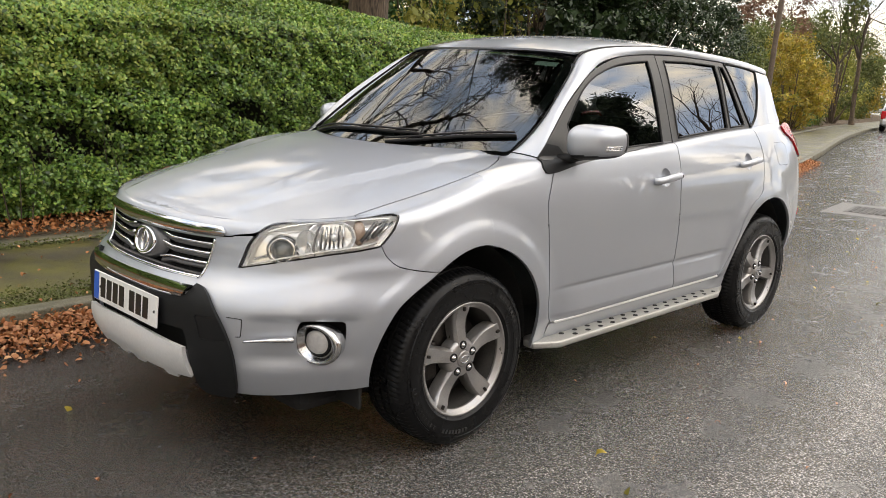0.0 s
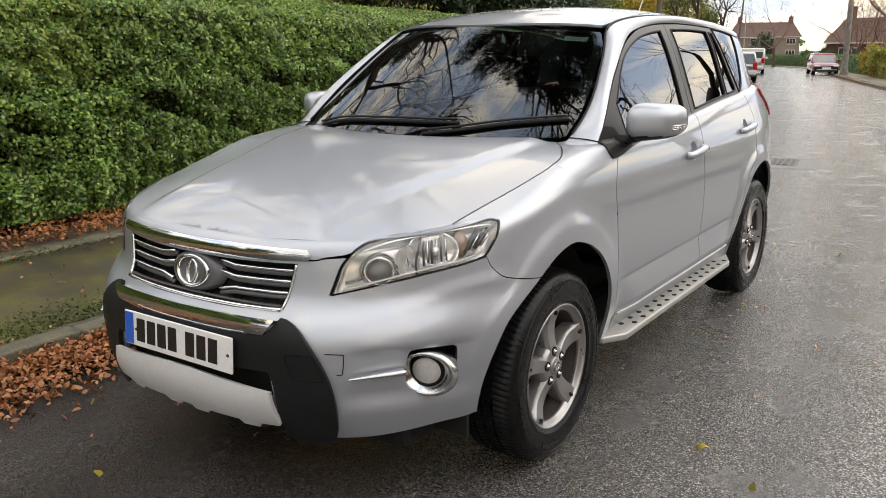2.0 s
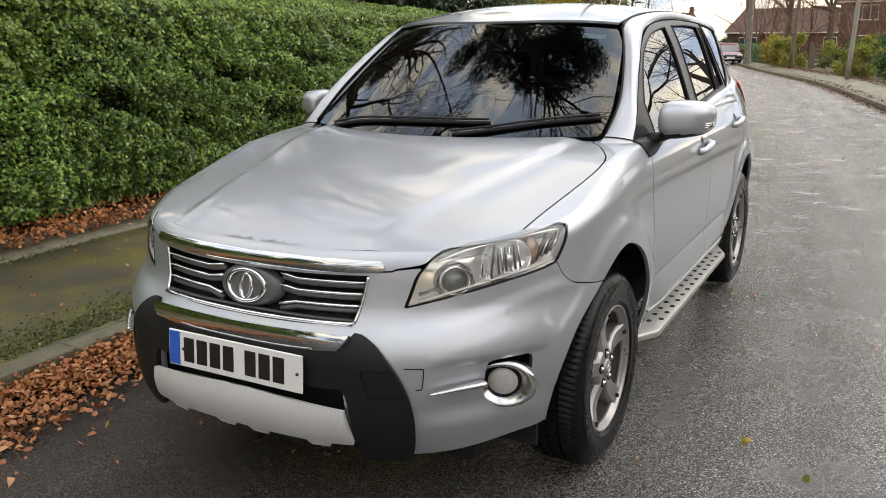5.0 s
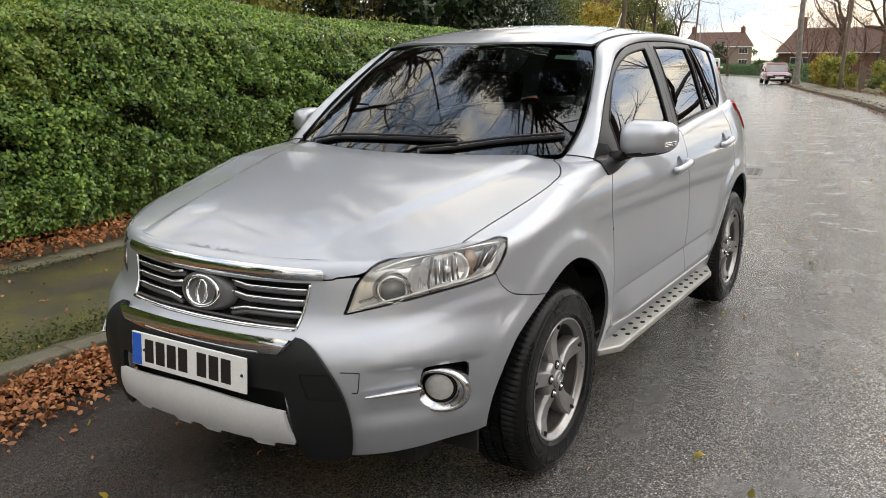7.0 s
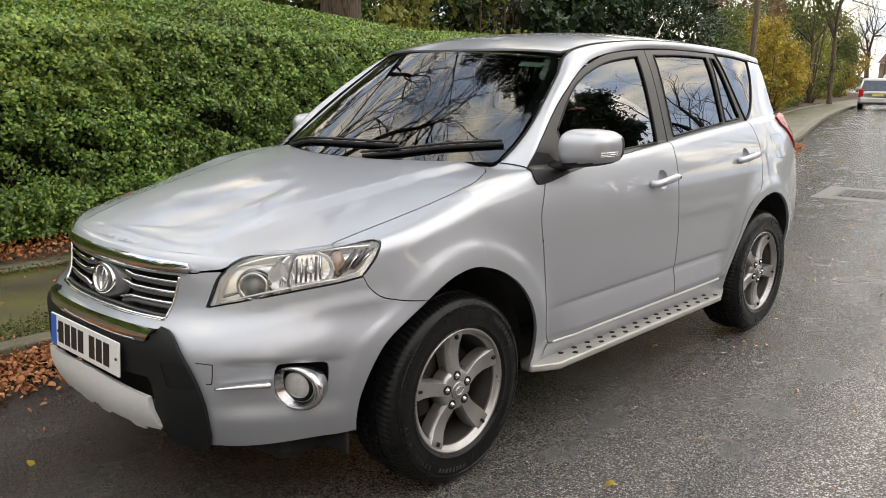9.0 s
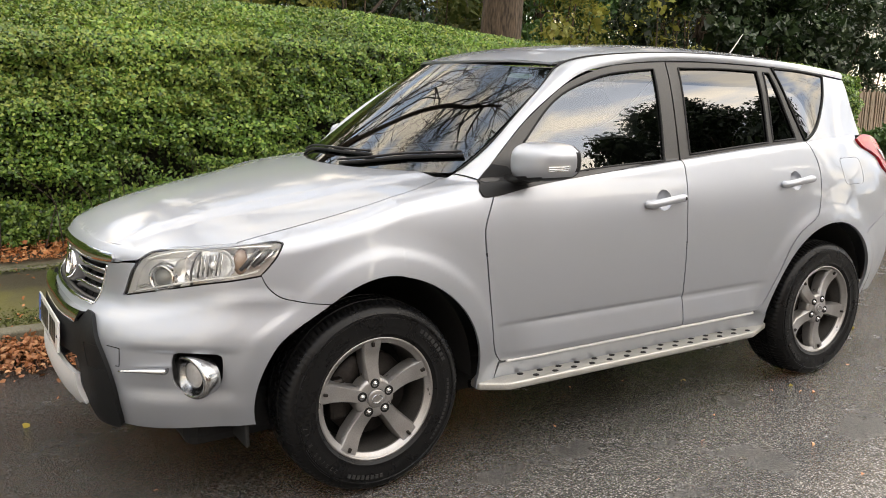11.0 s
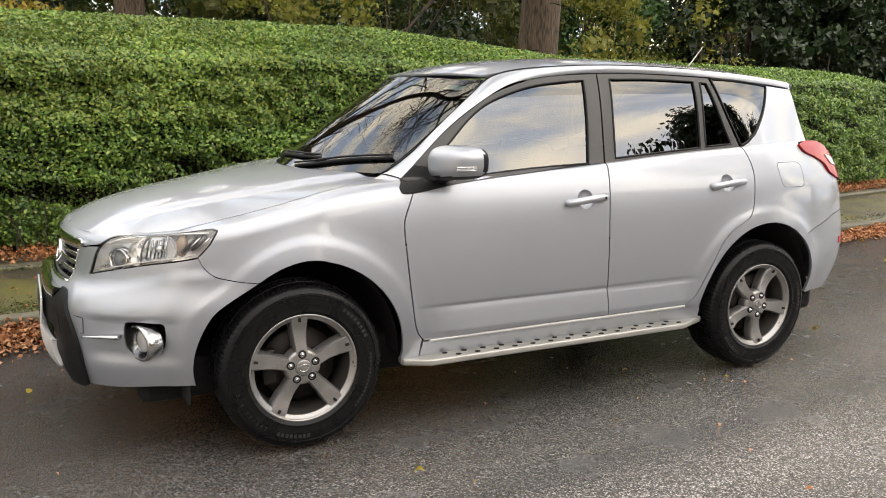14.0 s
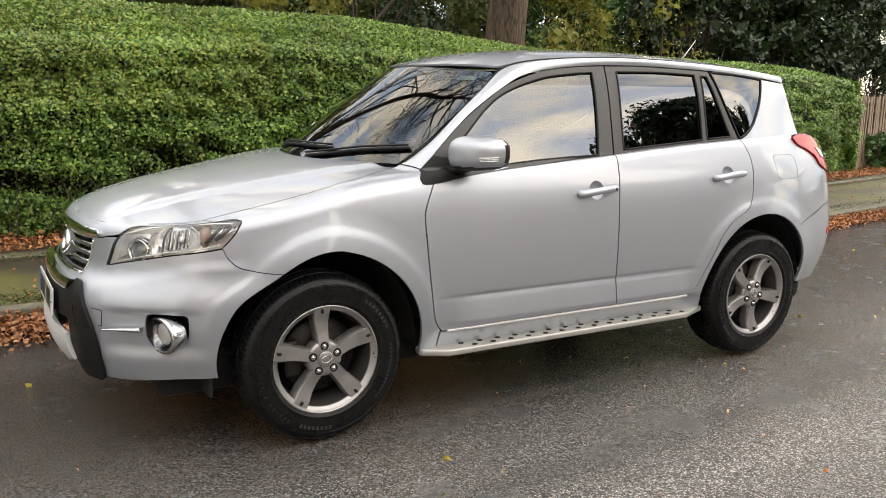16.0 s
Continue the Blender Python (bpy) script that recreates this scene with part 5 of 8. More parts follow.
pole("street_lamp", 32.4, 0.2, 8.0, 0.085, CONCRETE, "pale concrete street lamp post across the road", (0.5, -0.3), True)
pole("telegraph_pole", 78.0, 20.4, 9.5, 0.095, POLEWOOD, "distant wooden telegraph pole", (0.0, -0.5))
pole("street_lamp", 84.0, 21.4, 5.2, 0.07, CONCRETE, "short pale distant street lamp", (0, 0), True)
tagged(tube("overhead_cable", [(45.6 + 32.4 * t, 3.7 + 16.7 * t, 8.6 - 2.0 * math.sin(math.pi * t) * 0.5) for t in np.linspace(0, 1, 16)], 0.012, IRON, None, n=5), "thin black overhead cable between poles", "cable")


# ---------------------------------------------------------------- houses down the street
BRICK = material("red_brick", (0.10, 0.050, 0.038), (0.16, 0.082, 0.062), rough=0.9, scale=1.2, fine=22, bump=0.006, bump_scale=9)
TILE = material("roof_tile", (0.065, 0.038, 0.031), (0.11, 0.062, 0.05), rough=0.85, scale=1.5, fine=12, bump=0.03, bump_scale=7)
FRAME = material("white_frame", (0.72, 0.72, 0.70), (0.80, 0.80, 0.78), rough=0.5)
PANE = material("dark_pane", (0.03, 0.035, 0.04), (0.05, 0.055, 0.06), rough=0.06, coat=1.0)


def house(x, y, w, d, eaves, ridge, turn, label, cols=3, walling=None, stacks=(-1,)):
    o = empty("house", label, "house", m=pose(x, y, float(fall(min(x, 160))) - 0.1, 0, 0, turn))
    part("wall", box_bm(bmesh.new(), (0, -w / 2, 0), (d, w / 2, eaves), 0.02), walling or BRICK, o, "pale rendered wall" if walling else "red brick wall")
    e = 0.4
    V = [(-e, -w / 2 - e, eaves), (-e, w / 2 + e, eaves), (d + e, w / 2 + e, eaves), (d + e, -w / 2 - e, eaves), (d / 2, -w / 2 + 1.6, ridge), (d / 2, w / 2 - 1.6, ridge)]
    F = [(0, 4, 5, 1), (2, 5, 4, 3), (0, 3, 4), (1, 5, 2), (0, 1, 2, 3)]
    obj("roof", V, F, TILE, o, "brown-red tiled roof", shade=False)
    for end in stacks:
        yc = -end * (w / 2 - 2.1)
        stack = part("chimney", box_bm(bmesh.new(), (d / 2 - 0.4, yc - 0.5, ridge - 0.8), (d / 2 + 0.4, yc + 0.5, ridge + 1.2), 0.03), BRICK, o)
        for k in range(4):
            bm = bmesh.new()
            bmesh.ops.create_cone(bm, cap_ends=True, segments=10, radius1=0.11, radius2=0.09, depth=0.35, matrix=pose(d / 2 - 0.25 + 0.16 * k, yc, ridge + 1.35))
            part("chimney_pot", bm, TILE, stack)
    part("gutter", box_bm(bmesh.new(), (-e - 0.06, -w / 2 - e, eaves - 0.08), (-e + 0.06, w / 2 + e, eaves + 0.03), 0.02), FRAME, o)
    for row, z in enumerate((1.0, 3.5) if eaves > 4 else (1.0,)):
        for c in range(cols):
            yy = -w / 2 + w * (c + 0.5) / cols
            ww = 0.95 if (c % 2 == 0) else 0.55
            win = part("window", box_bm(bmesh.new(), (-0.06, yy - ww, z - 0.06), (0.05, yy + ww, z + 1.22), 0.015), FRAME, o, "white-framed window")
            m = 3 if ww > 0.7 else 2
            for q in range(m):
                a, b = yy - ww + 0.06 + (2 * ww - 0.06) * q / m, yy - ww + (2 * ww - 0.06) * (q + 1) / m
                part("pane", box_bm(bmesh.new(), (-0.068, a, z + 0.02), (-0.05, b, z + 1.14), 0.0), PANE, win)


RENDER = material("buff_render", (0.17, 0.14, 0.115), (0.24, 0.20, 0.165), rough=0.9, scale=0.8, fine=14)
house(196, 47.6, 15, 9, 5.0, 8.3, 14, "distant semi-detached house, buff walls and red-brown tiled roof", 4, RENDER, (-1, 1))
house(98, 9.8, 13, 8, 2.7, 5.4, 8, "low brown brick house behind bare garden trees", 3)
house(80, -2.2, 12, 8, 5.0, 7.9, 4, "red brick house with white windows behind garden shrubs", 3)


TINTED = material("tinted_screen", (0.05, 0.055, 0.06), (0.09, 0.095, 0.10), rough=0.10, metal=0.4, coat=1.0)


# ---------------------------------------------------------------- parked vehicles down the street
def small_car(name, x, y, turn, kind, col, label, rear):
    """A parked car seen from one end: shaped shell, glasshouse, lamps, bumper, plate and wheels."""
    o = empty(name, label, "van" if kind == "van" else "car", m=pose(x, y, float(fall(x)), 0, 0, turn))
    p = paint_material(name + "_paint", col, 0.3, 0.3)
    L, Wd, H, belt = {"hatch": (4.0, 0.86, 1.50, 0.92), "suv": (4.4, 0.82, 1.46, 0.92), "van": (4.4, 0.90, 1.80, 1.05)}[kind]
    # stations from this end (0) to the far end (1): half-width, lower and upper edge of the shell
    st = [(0.0, 0.86, 0.42, belt - (0.12 if rear else 0.30)), (0.03, 0.95, 0.30, belt - (0.04 if rear else 0.18)), (0.10, 0.99, 0.25, belt - (0.0 if rear else 0.08)), (0.5, 1.0, 0.22, belt), (0.9, 0.99, 0.25, belt - 0.06), (0.97, 0.95, 0.30, belt - 0.12), (1.0, 0.86, 0.42, belt - 0.2)]
    V, n = [], 16
    for t, w, lo, hi in st:
        for j in range(n):
            a = 2 * math.pi * (j + 0.5) / n
            c, s = math.cos(a), math.sin(a)
            V.append((t * L, Wd * w * np.sign(c) * abs(c) ** 0.35, (lo + hi) / 2 + (hi - lo) / 2 * np.sign(s) * abs(s) ** 0.45))
    F = [(i * n + j, (i + 1) * n + j, (i + 1) * n + (j + 1) % n, i * n + (j + 1) % n) for i in range(len(st) - 1) for j in range(n)] + [tuple(range(n))[::-1], tuple((len(st) - 1) * n + j for j in range(n))]
    obj("body", V, F, p, o)
    c0, c1, r0, r1 = {"hatch": (0.05, 0.74, 0.13, 0.52), "suv": (0.05, 0.72, 0.14, 0.56), "van": (0.01, 0.80, 0.03, 0.66)}[kind]
    if not rear:
        c0, c1, r0, r1 = 1 - c1, 1 - c0, 1 - r1, 1 - r0
    q = 0.78 if kind != "van" else 0.90
    base, top = [(c0 * L, -Wd * 0.95), (c1 * L, -Wd * 0.95), (c1 * L, Wd * 0.95), (c0 * L, Wd * 0.95)], [(r0 * L, -Wd * q), (r1 * L, -Wd * q), (r1 * L, Wd * q), (r0 * L, Wd * q)]

    def cabin(z0, z1, k0, k1, grow_by, name, mat, bevel):
        bm = bmesh.new()
        vs = []
        for z, k in ((z0, k0), (z1, k1)):
            for (ax, ay), (bx, by) in zip(base, top):
                x_, y_ = ax + (bx - ax) * k, ay + (by - ay) * k
                cx = (base[0][0] + base[1][0]) / 2
                vs.append(bm.verts.new((cx + (x_ - cx) * grow_by, y_ * grow_by, z)))
        bm.faces.new(vs[:4][::-1]), bm.faces.new(vs[4:])
        for i in range(4):
            bm.faces.new((vs[i], vs[(i + 1) % 4], vs[4 + (i + 1) % 4], vs[4 + i]))
        bmesh.ops.recalc_face_normals(bm, faces=bm.faces)
        bmesh.ops.bevel(bm, geom=list(bm.edges), offset=bevel, segments=2, profile=0.5, affect="EDGES")
        return part(name, bm, mat, o)
    cabin(belt - 0.06, H - 0.10, 0.0, 0.85, 0.985, "window_glass" if kind != "van" else "upper_body", TINTED if kind != "van" else p, 0.03)
    cabin(H - 0.13, H, 0.80, 1.0, 1.01, "roof", p, 0.05)
    for (ax, ay), (bx, by) in zip(base, top):
        tube("pillar", [(ax, ay, belt - 0.05), (bx, by, H - 0.08)], 0.045, p, o, n=6)
    if kind == "van":
        for sgn in (-1, 1):
            part("rear_window", box_bm(bmesh.new(), (c0 * L - 0.0, min(sgn * 0.08, sgn * 0.72), 1.14), (c0 * L + 0.06, max(sgn * 0.08, sgn * 0.72), 1.56), 0.02, Matrix.Translation((-0.02, 0, 0))), PANE, o)
    part("bumper", box_bm(bmesh.new(), (-0.06, -Wd * 0.90, 0.34), (0.12, Wd * 0.90, 0.60), 0.06), p if rear else BLACK, o)
    part("number_plate", box_bm(bmesh.new(), (-0.075, -0.26, 0.66 if rear else 0.44), (-0.02, 0.26, 0.77 if rear else 0.55), 0.004), material(name + "_plate", (0.75, 0.60, 0.06) if rear else (0.75, 0.75, 0.74), None, rough=0.4), o)
    for sgn in (-1, 1):
        lo, hi = sorted((sgn * (Wd - 0.24), sgn * (Wd - 0.03)))
        if rear:
            part("tail_light", box_bm(bmesh.new(), (-0.01, lo, belt - 0.30), (0.14, hi, belt + 0.08), 0.04), RED_LENS, o)
        else:
            lo, hi = sorted((sgn * (Wd - 0.42), sgn * (Wd - 0.04)))
            part("headlight", box_bm(bmesh.new(), (-0.02, lo, belt - 0.36), (0.14, hi, belt - 0.24), 0.04), CLEAR_LENS, o)
        part("door_mirror", box_bm(bmesh.new(), (L * (0.70 if rear else 0.30), sgn * (Wd + 0.10) - 0.09, belt - 0.02), (L * (0.70 if rear else 0.30) + 0.1, sgn * (Wd + 0.10) + 0.09, belt + 0.14), 0.03), p, o)
        for xx in (0.19 * L, 0.81 * L):
            Vw, Fw = lathe([(0.001, -0.10), (0.19, -0.10), (0.20, -0.11), (0.29, -0.11), (0.315, -0.08), (0.315, 0.08), (0.29, 0.11)], 28)
            k = obj("wheel", [(a + xx, b * -sgn * -1 + sgn * (Wd - 0.12), c + 0.315) for a, b, c in Vw], Fw, RUBBER, o)
            Vr, Fr = lathe([(0.001, -0.105), (0.16, -0.112), (0.195, -0.108)], 24)
            obj("wheel_trim", [(a + xx, (b if sgn < 0 else -b) + sgn * (Wd - 0.12), c + 0.315) for a, b, c in Vr], Fr, ALLOY, k)
    if not rear:
        part("grille", box_bm(bmesh.new(), (-0.03, -0.42, belt - 0.44), (0.06, 0.42, belt - 0.26), 0.03), BLACK, o)
        part("chrome_bar", box_bm(bmesh.new(), (-0.045, -0.40, belt - 0.36), (0.02, 0.40, belt - 0.32), 0.01), CHROME, o)
        part("bumper_trim", box_bm(bmesh.new(), (-0.085, -0.62, 0.36), (0.02, 0.62, 0.44), 0.02), CHROME, o)
    else:
        part("tailgate_line", box_bm(bmesh.new(), (-0.015, -0.55, belt - 0.34), (0.03, 0.55, belt - 0.32), 0.005), BLACK, o)


small_car("hatchback_car", 41.3, 9.9, 16, "hatch", (0.55, 0.56, 0.57), "silver hatchback parked ahead by the kerb", True)
small_car("parked_van", 60.0, 14.25, 14, "van", (0.72, 0.72, 0.70), "white panel van parked farther on", True)
small_car("parked_suv", 58.4, 8.97, 18, "suv", (0.17, 0.010, 0.045), "dark red SUV parked facing this way", False)

# ---------------------------------------------------------------- planting farther off
for k, (x, y, rx, ry, h, mt, n, sz, lab, nm) in enumerate((
        (38.0, 0.2, 2.2, 1.6, 1.7, LIME, 5000, 0.10, "loose yellow-green garden shrub across the road", "shrub"),
        (34.4, -1.8, 1.8, 1.4, 1.9, LAUREL, 5200, 0.10, "bright green laurel shrub across the road", "shrub"),
        (30.6, -3.0, 2.0, 1.6, 1.9, LIME, 5000, 0.10, "dark green garden shrub across the road", "shrub"),
        (42.0, 0.6, 2.0, 1.5, 1.7, OLIVE, 4200, 0.10, "yellow garden shrub across the road", "shrub"),
        (50.5, 4.0, 2.0, 1.5, 2.0, LIME, 4600, 0.10, "loose olive garden shrub across the road", "shrub"),
        (54.0, 5.2, 1.6, 1.2, 2.0, YELLOW, 3200, 0.10, "small yellow garden shrub across the road", "shrub"),
        (100.0, 16.6, 3.5, 4.2, 3.5, LAUREL, 8000, 0.14, "large rounded green shrub behind a hedge", "shrub"),
        (72.0, 23.5, 3.4, 3.0, 7.5, OLIVE, 7000, 0.13, "thinning olive roadside tree", "garden_tree"),
        (60.0, 22.5, 3.4, 3.0, 7.5, OLIVE, 7000, 0.13, "thinning olive roadside tree", "garden_tree"))):
    bush(nm, (x, y, float(fall(x)) - 0.05), rx, ry, h, mt, n, sz, 300 + k, lab, trunk=0.25 * h if "tree" in nm else 0.1, category="tree" if "tree" in nm else "shrub")
PALE_BARK = material("birch_bark", (0.09, 0.08, 0.07), (0.26, 0.24, 0.215), rough=0.85, scale=5, fine=18, bump=0.01, mixing=0.6)
for k, (x, y, h, r, dep, lab) in enumerate((
        (57.0, 7.65, 13.0, 0.19, 5, "bare birch tree with a pale trunk"),
        (66.0, 3.5, 14.0, 0.26, 5, "bare brown street tree before houses"),
        (80.0, 8.0, 15.0, 0.26, 5, "bare brown street tree before houses"),
        (46.6, 13.9, 13.0, 0.13, 5, "bare street tree with fine twigs"),
        (52.0, 17.0, 13.0, 0.13, 5, "bare street tree with fine twigs"),
        (92.0, 26.0, 14.0, 0.25, 5, "bare street tree with fine twigs"),
        (19.5, -7.0, 13.0, 0.30, 5, "bare tree across the road, dark limbs"),
        (36.0, -6.0, 14.0, 0.28, 5, "bare tree across the road, dark limbs"))):
    bare_tree("bare_tree", (x, y, float(fall(x)) - 0.05), h, r, dep, 60 + k, lab, mat=TWIG, leaves=RUSSET if y < 12 else OLIVE, leaf_n=1500 if x > 40 else 0, bark=PALE_BARK if "birch" in lab else None, trunk_frac=0.42 if "birch" in lab else 0.28)
low = empty("low_hedge", "low clipped green hedge across the road", "hedge")
rng = np.random.default_rng(9)
n = 32000
xx = rng.uniform(59, 118, n)
yy = right_kerb(xx) - 2.3 + rng.uniform(-0.5, 0.5, n)
zz = rng.uniform(0.05, 1.25, n)
edge_ = rng.random(n)
yy = np.where(edge_ < 0.6, right_kerb(xx) - 1.8, yy)
zz = np.where(edge_ < 0.6, zz, 1.25)
leaf_mesh("hedge_leaves", np.stack([xx, yy, zz + fall(xx)], -1) + rng.normal(0, 0.05, (n, 3)), np.tile((-0.6, 0.5, 0.5), (n, 1)), 0.13, LAUREL, 0.7, 91, parent=low)
xs = np.linspace(59, 118, 24)
V = [(x, float(right_kerb(x)) - 1.85 - dy, float(fall(x)) + z) for x in xs for dy, z in ((0, 0), (0, 1.2), (1.0, 1.2), (1.0, 0))]
# dark inner sheet whose colour stands in for shade within the low hedge
obj("hedge_core", V, [(i * 4 + j, (i + 1) * 4 + j, (i + 1) * 4 + j + 1, i * 4 + j + 1) for i in range(23) for j in range(3)] + [(0, 1, 2, 3), (95, 94, 93, 92)], material("far_hedge_shade", (0.02, 0.04, 0.01), (0.04, 0.07, 0.02), rough=0.95), low)
RED_TWIG = material("red_twig", (0.10, 0.055, 0.04), (0.19, 0.11, 0.08), rough=0.9, scale=8, fine=60)
for k, (x, y, h, r) in enumerate(((66.0, 6.6, 9.5, 0.10), (72.0, 8.6, 10.0, 0.11), (78.0, 10.2, 10.5, 0.11), (84.0, 12.0, 10.0, 0.11), (75.0, 6.4, 10.5, 0.11), (70.0, 2.0, 10.0, 0.14), (77.0, -1.0, 11.0, 0.15), (84.0, 6.5, 10.5, 0.14), (62.0, 0.0, 8.5, 0.12), (93.0, 13.5, 11.5, 0.16), (101.0, 22.5, 12.0, 0.16), (56.0, 1.5, 7.5, 0.10), (112.0, 33.0, 12.0, 0.16), (60.0, -2.6, 9.0, 0.12), (66.0, -4.0, 9.5, 0.12), (72.0, -6.0, 10.0, 0.13), (53.0, -1.6, 8.0, 0.10), (81.0, 2.0, 10.5, 0.13))):
    bare_tree("bare_tree", (x, y, float(fall(x)) - 0.05), h, r, 5, 160 + k, "bare russet-twigged street tree before houses", mat=RED_TWIG, trunk_frac=0.18, leaves=RUSSET, leaf_n=1500)


def garden_gate(x, y, turn):
    o = empty("garden_gate", "brown wooden garden gate between low posts", "gate", m=pose(x, y, float(fall(x)), 0, 0, turn))
    for yy in (-0.95, 0.95):
        part("gate_post", box_bm(bmesh.new(), (-0.08, yy - 0.08, -0.1), (0.08, yy + 0.08, 1.45), 0.02), POLEWOOD, o)
    for k in range(5):
        part("gate_bar", box_bm(bmesh.new(), (-0.03, -0.86, 0.18 + 0.22 * k), (0.03, 0.86, 0.30 + 0.22 * k), 0.008), POLEWOOD, o)
    for yy in (-0.80, 0.80):
        part("gate_stile", box_bm(bmesh.new(), (-0.05, yy - 0.06, 0.12), (-0.03, yy + 0.06, 1.28), 0.006), POLEWOOD, o)


garden_gate(46.6, 1.9, 18)


def far_edge(rng, n):
    x = rng.uniform(13, 62, n)
    y = right_kerb(x) - np.where(rng.random(n) < 0.4, np.abs(rng.normal(0, 0.25, n)) - 0.25, 1.5 + np.abs(rng.normal(0, 0.6, n)))
    return np.stack([x, y, fall(x) + np.where(y > right_kerb(x), 0.012, 0.122)], -1)


litter("far_pavement_leaves", 5000, far_edge, 0.060, 57, "brown fallen leaves along the far pavement", RUSSET, 0.03)
# across the road, behind the walk: dark evergreens and a bare tree, and houses that close the view
for k, (x, y, rx, ry, h) in enumerate(((13.6, -8.9, 2.3, 2.3, 10.4), (17.4, -10.2, 2.8, 2.6, 9.8))):
    bush("evergreen_tree", (x, y, -0.05), rx, ry, h, EVERGREEN, 22000, 0.13, 400 + k, "dark spreading evergreen tree across the road", trunk=1.2, category="tree")
bare_tree("garden_tree", (6.6, -9.0, -0.05), 8.2, 0.13, 4, 73, "slender tree with a few leaves across the road", leaves=EVERGREEN, leaf_n=1500)
bare_tree("bare_tree", (-8.0, -9.5, -0.05), 13.0, 0.19, 5, 71, "bare tree across the road, dark limbs")
house(-4.0, -24.0, 16, 9, 5.0, 8.2, 88, "brick house facing the street across the road", 4)
house(16.0, -25.0, 16, 9, 5.0, 8.2, 88, "brick house facing the street across the road", 4)
for k, (x, y, rx, ry, h, mt) in enumerate(((-15.0, 6.8, 2.4, 2.2, 7.5, EVERGREEN), (-20.0, 9.5, 2.8, 2.4, 9.0, EVERGREEN), (-27.0, 10.5, 3.2, 2.8, 10.0, OLIVE), (-16.5, -10.2, 2.6, 2.4, 7.0, LAUREL), (-22.0, -11.0, 3.0, 2.6, 9.0, EVERGREEN), (-30.0, -12.0, 3.2, 2.8, 9.5, OLIVE), (-36.0, -2.0, 4.0, 4.0, 8.0, EVERGREEN), (-37.0, 4.5, 3.6, 3.6, 7.0, LAUREL))):
    bush("evergreen_tree" if mt is EVERGREEN else "garden_tree", (x, y, -0.05), rx, ry, h, mt, 6000, 0.17, 600 + k, "dark evergreen tree along the street behind the walk" if mt is EVERGREEN else "leafy green tree along the street behind the walk", trunk=0.5, category="tree")


# ---------------------------------------------------------------- the silver car
car = empty("suv_car", "silver metallic five-door SUV parked at the kerb", "car")
VB = 0.003                                            # half a panel gap


def arc(cx, cz, r, a0, a1, n=28):
    return [np.array((cx + r * math.cos(radians(a0 + (a1 - a0) * i / n)), cz + r * math.sin(radians(a0 + (a1 - a0) * i / n)))) for i in range(n + 1)]


def flip(l):
    """The same line on the other half."""
    return [np.array((-p[0], p[1])) for p in l][::-1]


def shrink(poly, k, dx=0.0, dy=0.0):
    c = np.mean(poly, 0)
    return [c + (p - c) * k + np.array((dx, dy)) for p in poly]


def rings(name, f, rows, material, parent, label="", n=48, cap=True):
    """A round, shaped piece on the surface f: rows of (u, v, half-width, half-height, lift)."""
    V, F = [], []
    for u, v, a, b, lift in rows:
        t = np.linspace(0, 2 * np.pi, n, endpoint=False)
        uu, vv = u + a * np.cos(t), v + b * np.sin(t)
        N = normals(f, np.full(n, u), np.full(n, v))
        P = f(uu, vv)
        s = np.sign(((P - np.array((1.3, 0, 0.55))) * N).sum())
        V += (P + N * s * lift).tolist()
    for i in range(len(rows) - 1):
        F += [(i * n + j, i * n + (j + 1) % n, (i + 1) * n + (j + 1) % n, (i + 1) * n + j) for j in range(n)]
    if cap:
        F.append(tuple((len(rows) - 1) * n + j for j in range(n)))
    return obj(name, V, F, material, parent, label)


def flat_rings(name, c, face, rows, material, parent, label="", n=48, cap=True):
    """A round, shaped piece that looks along face: rows of (sideways, up, half-width, half-height, forward) from c."""
    face = np.array(face, float) / np.linalg.norm(face)
    e1 = np.cross(face, (0, 0, 1.0))
    e1 /= np.linalg.norm(e1)
    e2 = np.cross(e1, face)
    V, F = [], []
    t = np.linspace(0, 2 * np.pi, n, endpoint=False)
    for u, v, a, b, lift in rows:
        V += [c + e1 * (u + a * math.cos(q)) + e2 * (v + b * math.sin(q)) + face * lift for q in t]
    for i in range(len(rows) - 1):
        F += [(i * n + j, i * n + (j + 1) % n, (i + 1) * n + (j + 1) % n, (i + 1) * n + j) for j in range(n)]
    if cap:
        F.append(tuple((len(rows) - 1) * n + j for j in range(n)))
    return obj(name, V, F, material, parent, label)


def on(f, pts, lift=0.0):
    """Places on the surface f, lifted off it."""
    p = np.array(pts, float)
    P, N = f(p[:, 0], p[:, 1]), normals(f, p[:, 0], p[:, 1])
    s = np.sign(((P - np.array((1.3, 0, 0.55))) * N).sum())
    return P + N * s * lift


# ---- outlines in (s, v)
ARCH_F, ARCH_R = (1.513, 0.357, 0.447), (4.085, 0.375, 0.435)
lamp_low = line((1.012, 0.832), (0.93, 0.819), (0.80, 0.802), (0.65, 0.774), (0.512, 0.744))
lamp_in = line((0.512, 0.744), (0.526, 0.785), (0.545, 0.832), (0.573, 0.863), (0.612, 0.893))
lamp_top = line((0.612, 0.893), (0.69, 0.926), (0.79, 0.945), (0.92, 0.950), (1.07, 0.939))
lamp_end = line((1.07, 0.939), (1.087, 0.926), (1.062, 0.885), (1.012, 0.832))
LAMP = loop(lamp_low, lamp_in, lamp_top, lamp_end)
wing_gap = line((1.012, 0.832), (1.035, 0.793), (1.078, 0.760), (1.135, 0.744), (1.20, 0.733), (1.262, 0.727))
